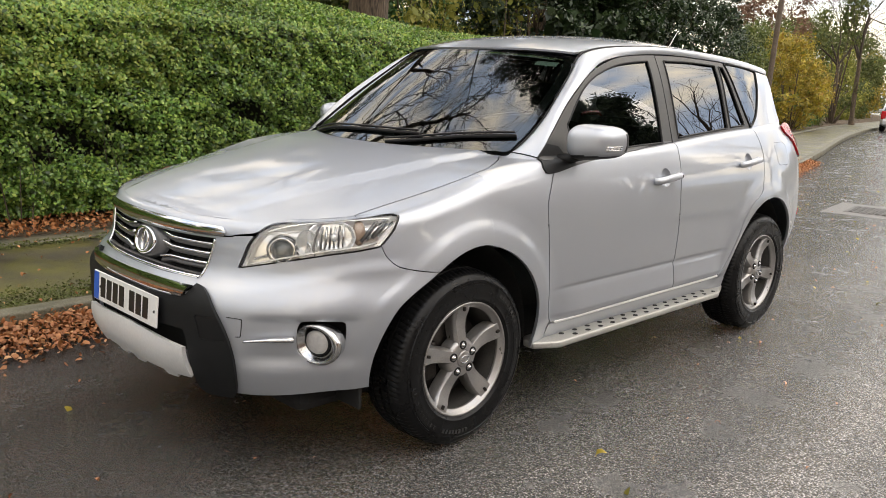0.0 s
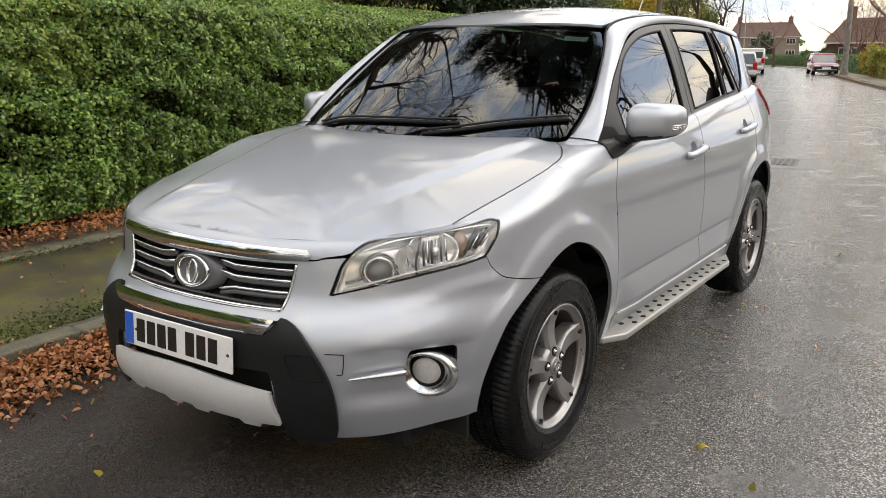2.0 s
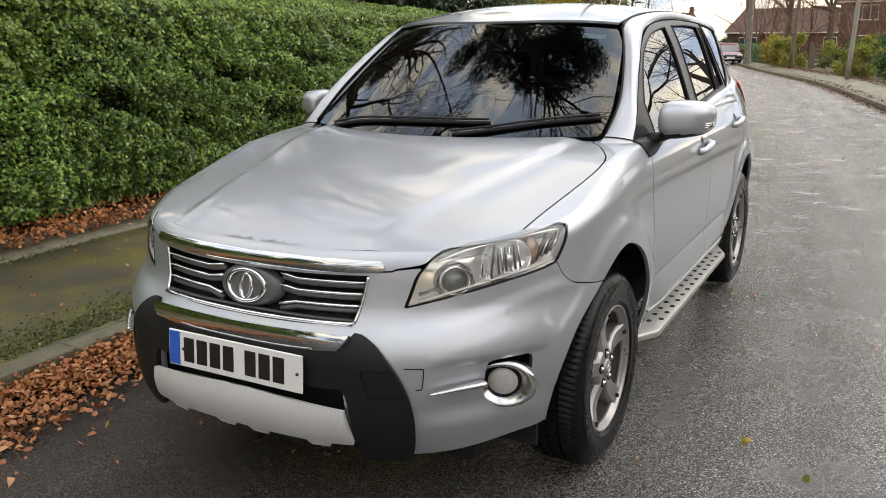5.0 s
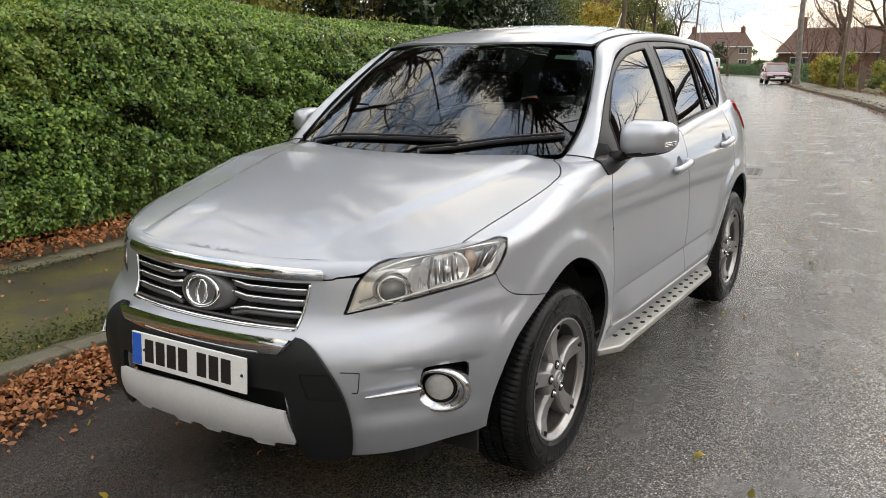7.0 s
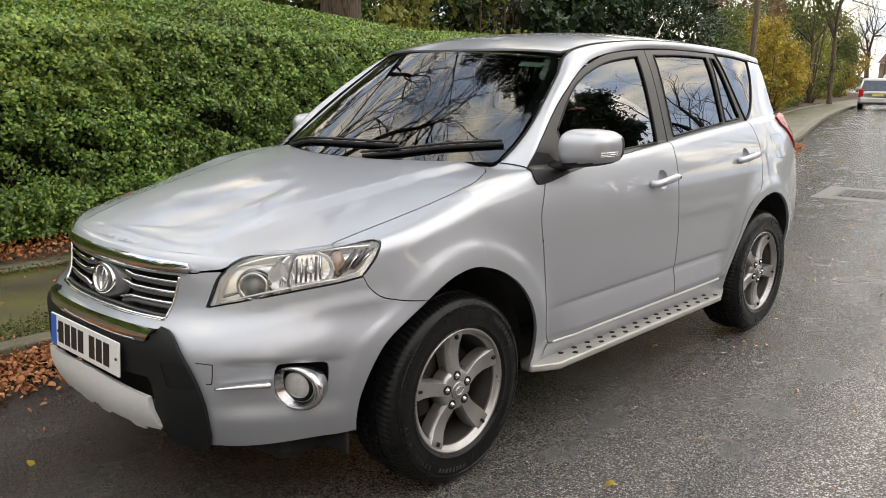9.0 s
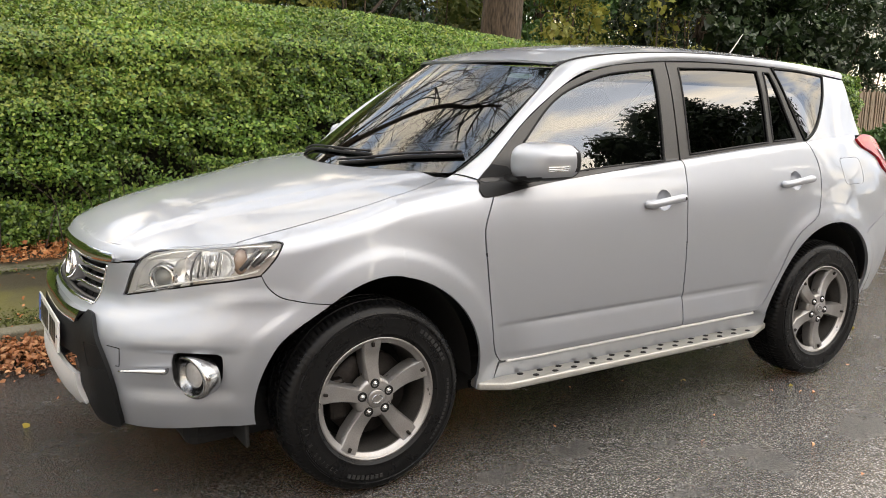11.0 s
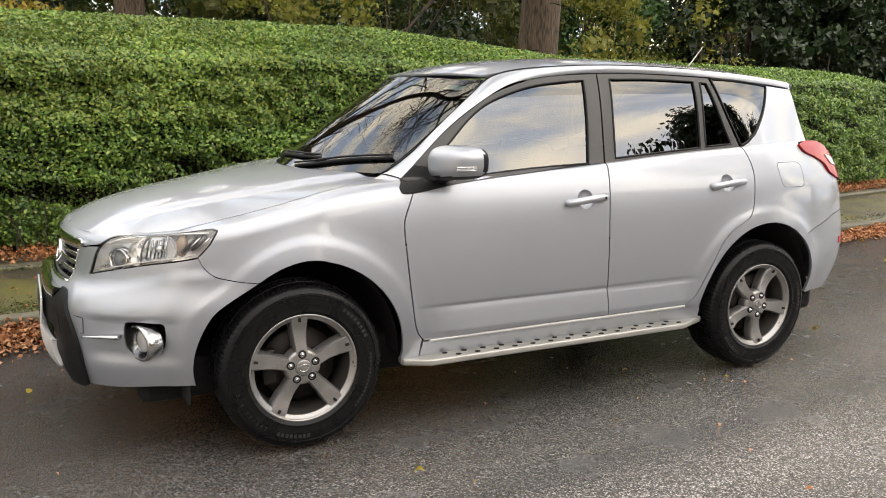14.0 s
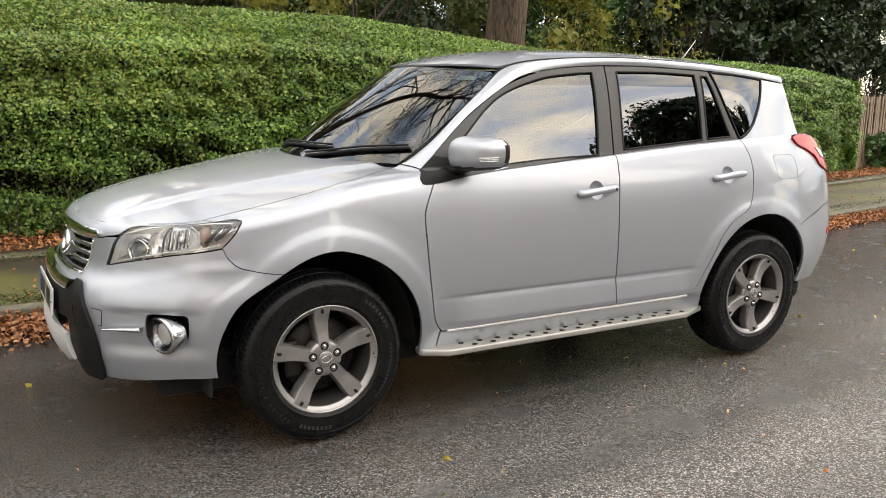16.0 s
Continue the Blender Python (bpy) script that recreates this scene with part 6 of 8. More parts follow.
door_f = line((2.055, 0.403), (2.026, 0.442), (2.005, 0.51), (1.982, 0.657), (1.966, 0.80), (1.958, 0.90), (1.966, 0.955), (2.012, 1.055), (2.03, 1.09))
door_b = line((3.046, 0.412), (3.043, 0.485), (3.032, 0.62), (3.029, 0.78), (3.031, 0.93), (3.043, 1.06), (3.052, 1.15))
door_r = line((3.545, 0.412), (3.605, 0.452), (3.652, 0.545), (3.70, 0.64), (3.745, 0.715), (3.82, 0.785), (3.925, 0.84), (3.968, 0.90), (3.984, 0.987), (3.992, 1.063), (3.985, 1.135), (3.958, 1.205))


def off(l, du, dv=0.0):
    return [p + np.array((du, dv)) for p in l]


def top_edge(s0, s1, d=0.0, n=24):
    ss = np.linspace(s0, s1, n)
    return [np.array((a, b - d)) for a, b in zip(ss, roll_end(ss))]


# ---- front bumper, with the openings for grille and fog lamps
half = loop(line((0, 0.385), (0.3, 0.385), (0.43, 0.375), n=4), line((0.50, 0.30), (0.71, 0.303), (0.9, 0.315), (1.058, 0.32)),
            arc(*ARCH_F, 185, 124.3), off(wing_gap[::-1], -0.001, -0.0015), off(lamp_low, 0, -0.004), off(lamp_in[:22], -0.006),
            line((0.548, 0.853), (0.486, 0.848), (0.42, 0.840), (0, 0.832)))
half = [p for p in half if p[0] >= 0]
BUMPER = loop(half, flip(half))
g_half = line((0, 0.823), (0.2, 0.826), (0.405, 0.832)) + line((0.405, 0.832), (0.388, 0.77), (0.368, 0.692)) + line((0.368, 0.692), (0.2, 0.684), (0, 0.682))
GRILLE = loop(g_half, flip(g_half))
FOG = loop(line((0.798, 0.52), (0.800, 0.566), (0.825, 0.584), (0.95, 0.579)), line((0.95, 0.579), (0.966, 0.563), (0.966, 0.49), (0.942, 0.456)), line((0.942, 0.456), (0.90, 0.440), (0.85, 0.442), (0.81, 0.468), (0.798, 0.52)))
INTAKE = [np.array(p) for p in ((-0.385, 0.425), (0.385, 0.425), (0.345, 0.629), (-0.345, 0.629))]
panel("front_bumper", [panel_data(body, BUMPER, (GRILLE, FOG, flip(FOG), INTAKE), 0.014, flange=0.014)], PAINT, car)
# dark sheet added behind the bumper's openings, for the shade in them
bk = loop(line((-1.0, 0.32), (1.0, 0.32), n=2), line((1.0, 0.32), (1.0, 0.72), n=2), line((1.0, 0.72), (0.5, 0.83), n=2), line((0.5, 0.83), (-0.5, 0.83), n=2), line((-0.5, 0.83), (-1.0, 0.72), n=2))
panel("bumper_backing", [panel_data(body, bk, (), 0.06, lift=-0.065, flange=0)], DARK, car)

# ---- grille
grille = panel("grille", [panel_data(body, shrink(GRILLE, 0.995), (), 0.03, lift=-0.045, flange=-0.04)], BLACK, car, "black grille with chrome slats")
for k, v in enumerate((0.806, 0.772, 0.738, 0.704)):
    w = 0.395 - 0.09 * (0.83 - v) / 0.14 * 0.35
    for sd in (-1, 1):
        near = 0.115 if k in (0, 1, 2) else 0.0
        pts = [(sd * (near + (w - near) * i / 14), v + (0.010 * (1 - min(i / 3, 1)) * (1 if k < 2 else -1) if near else 0.0) + 0.004 * (i / 14)) for i in range(15)]
        if near or sd > 0:
            if not near:
                pts = [(-w + 2 * w * i / 28, v) for i in range(29)]
            tube("slat", on(body, pts, -0.008), 0.0085, CHROME if k < 3 else TRIM, grille, flat=0.6)
            low = [(u, b - 0.011) for u, b in pts]
            tube("slat", on(body, low, -0.020), 0.011, SLATE, grille, flat=0.9)
for sd in (-1, 1):
    for k, s in enumerate((0.19, 0.27, 0.345)):
        for v in (0.789, 0.755, 0.721):
            tube("rib", on(body, [(sd * s, v - 0.014), (sd * s, v + 0.014)], -0.028), 0.003, GUARD, grille, n=6)
    tube("grille_side", on(body, [(sd * u, v) for u, v in line((0.402, 0.828), (0.388, 0.77), (0.372, 0.695))], -0.002), 0.006, CHROME, grille)
tube("grille_sill", on(body, [(u, 0.6885 + 0.012 * abs(u)) for u in np.linspace(-0.37, 0.37, 30)], 0.002), 0.0065, CHROME, grille)
strip_half = line((0, 0.834), (0.2, 0.836), (0.446, 0.845)) + line((0.446, 0.845), (0.455, 0.856), (0.445, 0.869)) + line((0.445, 0.869), (0.2, 0.871), (0, 0.869))
panel("grille_bar", [panel_data(lambda s, v: body(s, v) - np.stack([0.005 * (1 - ((v - 0.853) / 0.019) ** 2) + 0.010 * (v - 0.834) / 0.037, 0 * v, 0 * v], -1), loop(strip_half, flip(strip_half)), (), 0.010, lift=0.004, flange=0.02)], CHROME, car, "broad chrome bar along the bonnet edge")
rings("emblem_holder", body, [(-0.015, 0.764, 0.125, 0.064, -0.035), (-0.015, 0.764, 0.108, 0.060, -0.008), (-0.015, 0.764, 0.085, 0.054, -0.004)], SLATE, grille)
rings("emblem_ring", body, [(-0.015, 0.765, 0.078, 0.052, -0.006), (-0.015, 0.765, 0.077, 0.051, 0.008), (-0.015, 0.765, 0.067, 0.042, 0.008), (-0.015, 0.765, 0.066, 0.041, -0.004)], CHROME, grille, cap=False)
rings("emblem_bar", body, [(-0.015, 0.762, 0.026, 0.041, -0.004), (-0.015, 0.762, 0.025, 0.040, 0.006), (-0.015, 0.762, 0.017, 0.034, 0.006), (-0.015, 0.762, 0.016, 0.033, -0.003)], CHROME, grille, cap=False)

# ---- dark band, guard, skid plate and number plate
band_half = line((0, 0.617), (0.15, 0.621), (0.294, 0.629), (0.352, 0.632)) + line((0.352, 0.632), (0.383, 0.668), n=4) + line((0.383, 0.672), (0.2, 0.674), (0, 0.672))
panel("chrome_band", [panel_data(lambda s, v: body(s, v) - np.stack([0.003 * (1 - ((v - 0.645) / 0.03) ** 2) + 0.026 * (v - 0.617) / 0.055, 0 * v, 0 * v], -1), loop(band_half, flip(band_half)), (), 0.012, lift=0.014, flange=0.04)], CHROME, car, "chrome band under the grille")
gd_half = line((0, 0.612), (0.294, 0.624), (0.362, 0.630)) + line((0.388, 0.671), (0.421, 0.664), (0.471, 0.635), (0.52, 0.582), (0.566, 0.504), (0.594, 0.419), (0.600, 0.345), (0.592, 0.305)) + line((0.575, 0.290), (0.46, 0.288), n=3) + line((0.436, 0.30), (0.414, 0.36), (0.392, 0.469)) + line((0.392, 0.469), (0.375, 0.505), (0.33, 0.515), (0.0, 0.500))
tow = loop(line((0.43, 0.577), (0.515, 0.581), n=4), line((0.515, 0.581), (0.556, 0.508), n=4), line((0.556, 0.502), (0.462, 0.498), n=4), line((0.455, 0.50), (0.425, 0.57), n=4))
panel("bumper_guard", [panel_data(body, loop(gd_half, flip(gd_half)), (tow, flip(tow)), 0.014, lift=0.016, flange=0.034)], GUARD, car, "dark grey plastic bumper guard")
for t_ in (shrink(tow, 0.965), shrink(flip(tow), 0.965)):
    panel("tow_cover", [panel_data(body, t_, (), 0.010, lift=0.0145, flange=0.012)], BLACK, car)
for sd in (-1, 1):
    tube("cover_seam", on(body, [(sd * u, v) for u, v in line((0.548, 0.585), (0.60, 0.583), (0.605, 0.575), (0.605, 0.525), (0.60, 0.520), (0.588, 0.519))], 0.0005), 0.0016, GUARD, car, n=6)
sk_half = line((0, 0.468), (0.19, 0.463), (0.386, 0.450)) + line((0.386, 0.446), (0.402, 0.40), (0.416, 0.358)) + line((0.414, 0.352), (0.34, 0.350), n=4) + line((0.328, 0.328), (0.268, 0.327), n=3) + line((0.256, 0.350), (0.112, 0.350), n=6) + line((0.100, 0.328), (0.04, 0.327), n=3) + line((0.028, 0.350), (0, 0.350), n=2)


def skid(s, v):
    """Bellies out a little between its two edges, and tucks under at its foot."""
    q = np.clip((np.asarray(v, float) - 0.335) / 0.133, 0, 1)
    return body(s, v) + np.stack([0.006 * (1 - q) ** 2 - 0.011 * np.sin(np.pi * q) ** 0.8, 0 * v, 0 * v], -1)


panel("skid_plate", [panel_data(skid, loop(sk_half, flip(sk_half)), (), 0.0125, lift=0.026, flange=0.018)], SKID, car, "silver skid plate with stepped lower edge")


def plate():
    top, tilt = on(body, [(0.0, 0.555)], 0.0)[0], 4.0
    base = pose(top[0] - 0.026, 0.0, 0.556, 0, tilt, 0)
    bm = box_bm(bmesh.new(), (-0.004, -0.262, -0.0575), (0.004, 0.262, 0.0575), 0.003)
    p = part("number_plate", bm, PLATE_W, car, "white number plate with black marks")
    p.matrix_basis = base
    part("plate_badge", box_bm(bmesh.new(), (-0.0052, 0.214, -0.054), (0.0, 0.259, 0.054), 0.002), PLATE_B, p, "blue badge strip")
    y = 0.198
    for k in range(7):
        if k == 4:
            y -= 0.032
        part("plate_mark", box_bm(bmesh.new(), (-0.0054, y - 0.043, -0.0395), (0.0, y, 0.0395), 0.002), PLATE_K, p)
        y -= 0.0535
    for yy in (0.20, -0.245):
        bm = bmesh.new()
        bmesh.ops.create_cone(bm, cap_ends=True, segments=12, radius1=0.006, radius2=0.004, depth=0.004, matrix=pose(-0.0055, yy, 0.0, 0, -90, 0))
        part("plate_screw", bm, TRIM, p)


plate()


# ---- lamps, one pair each
def headlight(sd):
    side = 1 if sd < 0 else -1
    f = lambda u, v: body(u * side, v)
    o = panel("headlight", [panel_data(f, shrink(LAMP, 0.99), (), 0.025, lift=-0.038, flange=-0.034)], REFLECTOR, car, "clear wraparound headlight with chrome inside")
    panel("lamp_gasket", [panel_data(f, LAMP, (shrink(LAMP, 0.984, 0.001, 0.0005),), 0.02, lift=0.0, flange=0.008)], BLACK, o)
    pl = panel("lens", [panel_data(f, shrink(LAMP, 0.990, 0.001, 0.0005), (), 0.02, lift=0.0035, flange=0)], LENS, o)
    pl.visible_shadow = False
    rings("projector_ring", f, [(0.655, 0.812, 0.062, 0.052, -0.035), (0.655, 0.812, 0.050, 0.045, -0.012), (0.655, 0.812, 0.041, 0.036, -0.010), (0.655, 0.812, 0.034, 0.031, -0.020)], CHROME, o, cap=False)
    rings("projector_lens", f, [(0.655, 0.812, 0.034, 0.031, -0.022), (0.655, 0.812, 0.026, 0.024, -0.014), (0.655, 0.812, 0.013, 0.012, -0.010), (0.655, 0.812, 0.002, 0.002, -0.009)], PROJECTOR, o)
    rings("main_reflector", f, [(0.83, 0.862, 0.088, 0.056, -0.018), (0.83, 0.862, 0.083, 0.052, -0.02), (0.833, 0.862, 0.070, 0.042, -0.028), (0.836, 0.862, 0.045, 0.028, -0.034), (0.838, 0.862, 0.018, 0.013, -0.036)], BOWL, o, n=18).data.polygons.foreach_set("use_smooth", [False] * 73)
    for k in range(6):
        u = 0.792 + 0.0155 * k
        tube("reflector_flute", on(f, [(u, 0.822 + 0.002 * k), (u + 0.004, 0.900 + 0.003 * k)], -0.012 - 0.004 * min(k, 5 - k)), 0.0035, SATIN if k % 2 else SLATE, o, n=6)
    rings("bulb_cap", f, [(0.84, 0.862, 0.015, 0.013, -0.034), (0.84, 0.862, 0.013, 0.011, -0.022), (0.84, 0.862, 0.006, 0.005, -0.018)], BOWL, o)
    rings("inner_reflector", f, [(0.742, 0.838, 0.040, 0.044, -0.014), (0.742, 0.838, 0.036, 0.040, -0.022), (0.744, 0.838, 0.022, 0.026, -0.030), (0.745, 0.838, 0.006, 0.008, -0.034)], BOWL, o, n=14).data.polygons.foreach_set("use_smooth", [False] * 43)
    tube("lamp_divider", on(f, line((0.772, 0.796), (0.768, 0.838), (0.790, 0.915)), -0.012), 0.004, SLATE, o, n=6)
    for k in range(5):
        u = 0.735 + 0.0085 * k
        tube("reflector_fin", on(f, [(u, 0.800 + 0.005 * k), (u + 0.012, 0.868 + 0.012 * k)], -0.030), 0.0028, CHROME, o, n=6)
    for k in range(4):
        u = 0.965 + 0.022 * k
        tube("side_fin", on(f, [(u - 0.028, 0.848 + 0.006 * k), (u + 0.035, 0.922 - 0.002 * k)], -0.018), 0.005 if k % 2 else 0.007, CHROME if k % 2 else SLATE, o, n=6)
    rings("indicator_bulb", f, [(0.935, 0.876, 0.024, 0.040, -0.034), (0.935, 0.876, 0.021, 0.036, -0.022), (0.935, 0.876, 0.006, 0.012, -0.016)], AMBER, o)
    tube("lamp_brow", on(f, line((0.60, 0.868), (0.70, 0.905), (0.80, 0.925), (0.93, 0.932), (1.05, 0.925)), -0.008), 0.007, REFLECTOR, o, flat=0.5)
    tube("lamp_sill", on(f, line((0.545, 0.757), (0.66, 0.786), (0.80, 0.814), (0.93, 0.830), (1.0, 0.845)), -0.012), 0.007, REFLECTOR, o, flat=0.5)
    for k in range(9):
        u = 0.553 + 0.013 * k
        rings("lamp_stud", f, [(u, 0.776 + 0.004 * k, 0.007, 0.006, -0.03), (u, 0.776 + 0.004 * k, 0.004, 0.003, -0.022)], CHROME, o, n=8)


def fog_lamp(sd):
    side = 1 if sd < 0 else -1
    f = lambda u, v: body(u * side, v)
    o = panel("fog_lamp", [panel_data(f, FOG, (), 0.03, lift=-0.045, flange=-0.044)], BLACK, car, "round fog lamp in an oval chrome surround")
    c = on(f, [(0.862, 0.501)], 0.0)[0]
    nrm = np.array(on(f, [(0.862, 0.501)], 1.0)[0]) - c
    face = nrm * 0.40 + np.array((-0.72, 0, 0.0))
    flat_rings("chrome_surround", c, face, [(-0.004 * side, 0, 0.090, 0.070, -0.05), (-0.006 * side, 0, 0.099, 0.074, -0.004), (-0.006 * side, 0, 0.098, 0.073, 0.008), (-0.005 * side, 0, 0.090, 0.067, 0.014), (-0.004 * side, 0, 0.079, 0.060, 0.010), (-0.002 * side, 0.001, 0.056, 0.052, -0.014), (-0.003 * side, 0.002, 0.050, 0.048, -0.018)], SATIN, o, cap=False)
    flat_rings("lamp_rim", c, face, [(-0.003 * side, 0.002, 0.051, 0.049, -0.022), (-0.003 * side, 0.002, 0.050, 0.048, -0.012), (-0.003 * side, 0.002, 0.046, 0.044, -0.012)], BLACK, o)
    flat_rings("fog_lens", c, face, [(-0.003 * side, 0.002, 0.046, 0.044, -0.014), (-0.003 * side, 0.002, 0.042, 0.040, -0.007), (-0.003 * side, 0.002, 0.026, 0.024, -0.003), (-0.003 * side, 0.002, 0.004, 0.004, -0.002)], CLEAR_LENS, o)
    pts = line((0.622, 0.514), (0.70, 0.522), (0.790, 0.528))
    tube("chrome_blade", on(f, pts, 0.022), 0.020, SATIN, o, "tapered chrome blade", taper=list(np.linspace(0.32, 1.0, len(pts))), flat=0.55)


def tail_light(sd):
    side = 1 if sd < 0 else -1
    f = lambda u, v: body(u * side, v)
    a = loop(line((4.485, 1.205), (4.57, 1.218), (4.68, 1.218), (4.80, 1.20), (4.90, 1.13), (4.97, 1.03), (5.0, 0.98), n=6), line((5.0, 0.98), (4.88, 1.0), (4.735, 1.045), (4.69, 1.10), (4.60, 1.142), (4.52, 1.168), (4.485, 1.205), n=6))
    o = panel("tail_light", [panel_data(f, a, (), 0.02, lift=0.012, flange=0.03)], RED_LENS, car, "red tail light with clear middle band")
    b = loop(line((4.735, 1.145), (4.90, 1.115), n=4), line((4.90, 1.115), (4.935, 1.068), n=4), line((4.935, 1.068), (4.775, 1.092), n=3), line((4.775, 1.092), (4.735, 1.145), n=4))
    panel("clear_band", [panel_data(f, b, (), 0.02, lift=0.0165, flange=0.006)], CLEAR_LENS, o)


def rear_reflector(sd):
    side = 1 if sd < 0 else -1
    a = loop(line((4.80, 0.632), (4.80, 0.672), n=4), line((4.80, 0.672), (4.93, 0.676), n=6), line((4.93, 0.676), (4.93, 0.640), n=4), line((4.93, 0.640), (4.80, 0.632), n=6))
    panel("rear_reflector", [panel_data(lambda u, v: body(u * side, v), a, (), 0.015, lift=0.004, flange=0.008)], RED_LENS, car, "small red reflector")


for sd in (-1, 1):
    rear_reflector(sd), headlight(sd), fog_lamp(sd), tail_light(sd)

# ---- bonnet: its top, and the roll down to the lamps and the grille
shut = [(-0.440, -0.722), (-0.30, -0.734), (-0.16, -0.752), (-0.03, -0.772), (0.07, -0.785), (0.14, -0.783), (0.20, -0.768), (0.27, -0.735), (0.33, -0.700), (0.372, -0.662)]
S_LAMP = 0.925
h_half = line((0, 0.836), (0.42, 0.845), (0.486, 0.852), (0.552, 0.860)) + off(lamp_in[-9:], 0.0, 0.004) + off([p for p in lamp_top if p[0] < S_LAMP], 0.0, 0.004) + [np.array((S_LAMP, float(roll_end(S_LAMP))))] + [np.array((s, float(roll_end(s)))) for s in np.linspace(S_LAMP, 0, 60)]
h_low = panel_data(body, loop(h_half, flip(h_half)), (), 0.02, flange=0.008, seam=lambda p: p[1] > roll_end(p[0]) - 0.002)
rim_pts = [np.array((p[0], p[1])) for p in body(np.linspace(0, S_LAMP, 60), roll_end(np.linspace(0, S_LAMP, 60)))]
cowl = [np.array((0.185 + 0.22 * (y / 0.66) ** 2, y)) for y in np.linspace(-0.655, 0, 24)]
left = rim_pts + line(*shut) + cowl
right = [np.array((p[0], -p[1])) for p in left][::-1]
on_rim = lambda p: np.hypot(RIM[:, 0] - p[0], RIM[:, 1] + abs(p[1])).min() < 0.004
h_top = panel_data(hood, loop(left, right), (), 0.022, flange=0.008, seam=on_rim)
panel("bonnet", [h_low, h_top], DUSTY, car, "silver bonnet with soft creases")
# dark sheet added below the bonnet, for the shade in its gaps
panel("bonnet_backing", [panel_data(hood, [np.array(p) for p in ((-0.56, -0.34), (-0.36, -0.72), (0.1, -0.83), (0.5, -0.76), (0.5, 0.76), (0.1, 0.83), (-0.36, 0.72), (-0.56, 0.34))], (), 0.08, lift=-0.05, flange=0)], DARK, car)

# ---- outer panels, built for the left and mirrored for the right
wing = loop(off(lamp_end[:-1], 0.004), off(wing_gap, 0.001, 0.0015), arc(*ARCH_F, 123.7, 0), line((1.957, 0.34), (1.958, 0.30), n=2), line((1.958, 0.30), (2.045, 0.30), n=3), off(door_f, -VB),
            top_edge(2.03, S_LAMP, n=70), line((S_LAMP, 0.975), (S_LAMP, 0.957), n=2), [p + np.array((0, 0.004)) for p in lamp_top if p[0] > S_LAMP])
wing_rim = [np.array((p[0], p[1])) for p in body(np.linspace(S_LAMP, 2.03, 70), roll_end(np.linspace(S_LAMP, 2.03, 70)))]
wing_top = loop(wing_rim, line((0.505, -0.775), (0.47, -0.685), (0.395, -0.662), n=5), [np.array((p[0] + 0.001, p[1] - 0.006)) for p in line(*shut)][::-1])
front_door = loop(off(door_f, VB), top_edge(2.035, 3.047, n=40), off(door_b, -VB)[::-1], line((3.042, 0.412), (2.4, 0.409), (2.10, 0.397), (2.06, 0.403)))
rear_door = loop(off(door_b, VB), top_edge(3.057, 3.955, n=40), off(door_r, -VB)[::-1], line((3.54, 0.412), (3.3, 0.412), (3.05, 0.412)))
quarter = loop(off(door_r, VB), top_edge(3.963, 4.54, n=24), line((4.54, 1.232), (4.50, 1.21), n=2), line((4.48, 1.205), (4.515, 1.166), (4.595, 1.140), (4.685, 1.098), (4.73, 1.042), (4.90, 0.992)), line((4.90, 0.99), (4.93, 0.90), (4.92, 0.838), n=4), line((4.92, 0.835), (4.72, 0.816), (4.62, 0.786), (4.54, 0.763), (4.41, 0.726)), arc(*ARCH_R, 42, 178), line((3.651, 0.385), (3.62, 0.385), (3.56, 0.395)))
bumper_r = loop(line((4.413, 0.7215), (4.54, 0.7585), (4.62, 0.7815), (4.72, 0.8115), (4.92, 0.831)), line((4.92, 0.828), (5.3, 0.83), (OUT_S[-1] - 0.001, 0.83)), line((OUT_S[-1] - 0.001, 0.83), (OUT_S[-1] - 0.001, 0.34), n=3), line((OUT_S[-1] - 0.001, 0.34), (4.9, 0.36), (4.53, 0.372)), arc(*ARCH_R, 0, 51))
sill = loop(line((1.962, 0.295), (3.66, 0.295), n=8), line((3.655, 0.38), (3.545, 0.403), n=3), line((3.54, 0.404), (2.4, 0.401), n=12), line((2.4, 0.401), (2.10, 0.389), n=5), line((2.10, 0.389), (2.062, 0.388), n=2), line((2.05, 0.31), (1.962, 0.305), n=2))
quarter_up = loop(line((2.80, 1.532), (2.722, 1.402), (2.617, 1.288), (2.534, 1.232), (2.472, 1.206)), line((2.472, 1.204), (2.75, 1.212), (3.048, 1.228)), line((3.046, 1.24), (3.035, 1.289), (3.014, 1.40), (3.003, 1.50), (3.0, 1.515)), line((3.0, 1.515), (2.90, 1.523), (2.80, 1.532)))
FUEL = loop(line((4.218, 1.121), (4.38, 1.121), n=4), line((4.385, 1.121), (4.418, 1.11), (4.428, 1.08), (4.418, 1.005), (4.40, 0.988), n=3), line((4.39, 0.986), (4.24, 0.989), n=4), line((4.235, 0.99), (4.212, 1.01), (4.202, 1.08), (4.203, 1.11), (4.218, 1.121), n=3))
glass_f = loop(line((0.70, 1.235), (0.86, 1.37), (1.0, 1.445), (1.2, 1.504), (1.38, 1.529), (1.528, 1.541)), line((1.528, 1.541), (1.49, 1.34), (1.447, 1.146)), line((1.447, 1.146), (1.16, 1.134), (0.86, 1.112), (0.70, 1.092)), line((0.70, 1.092), (0.70, 1.235), n=4))
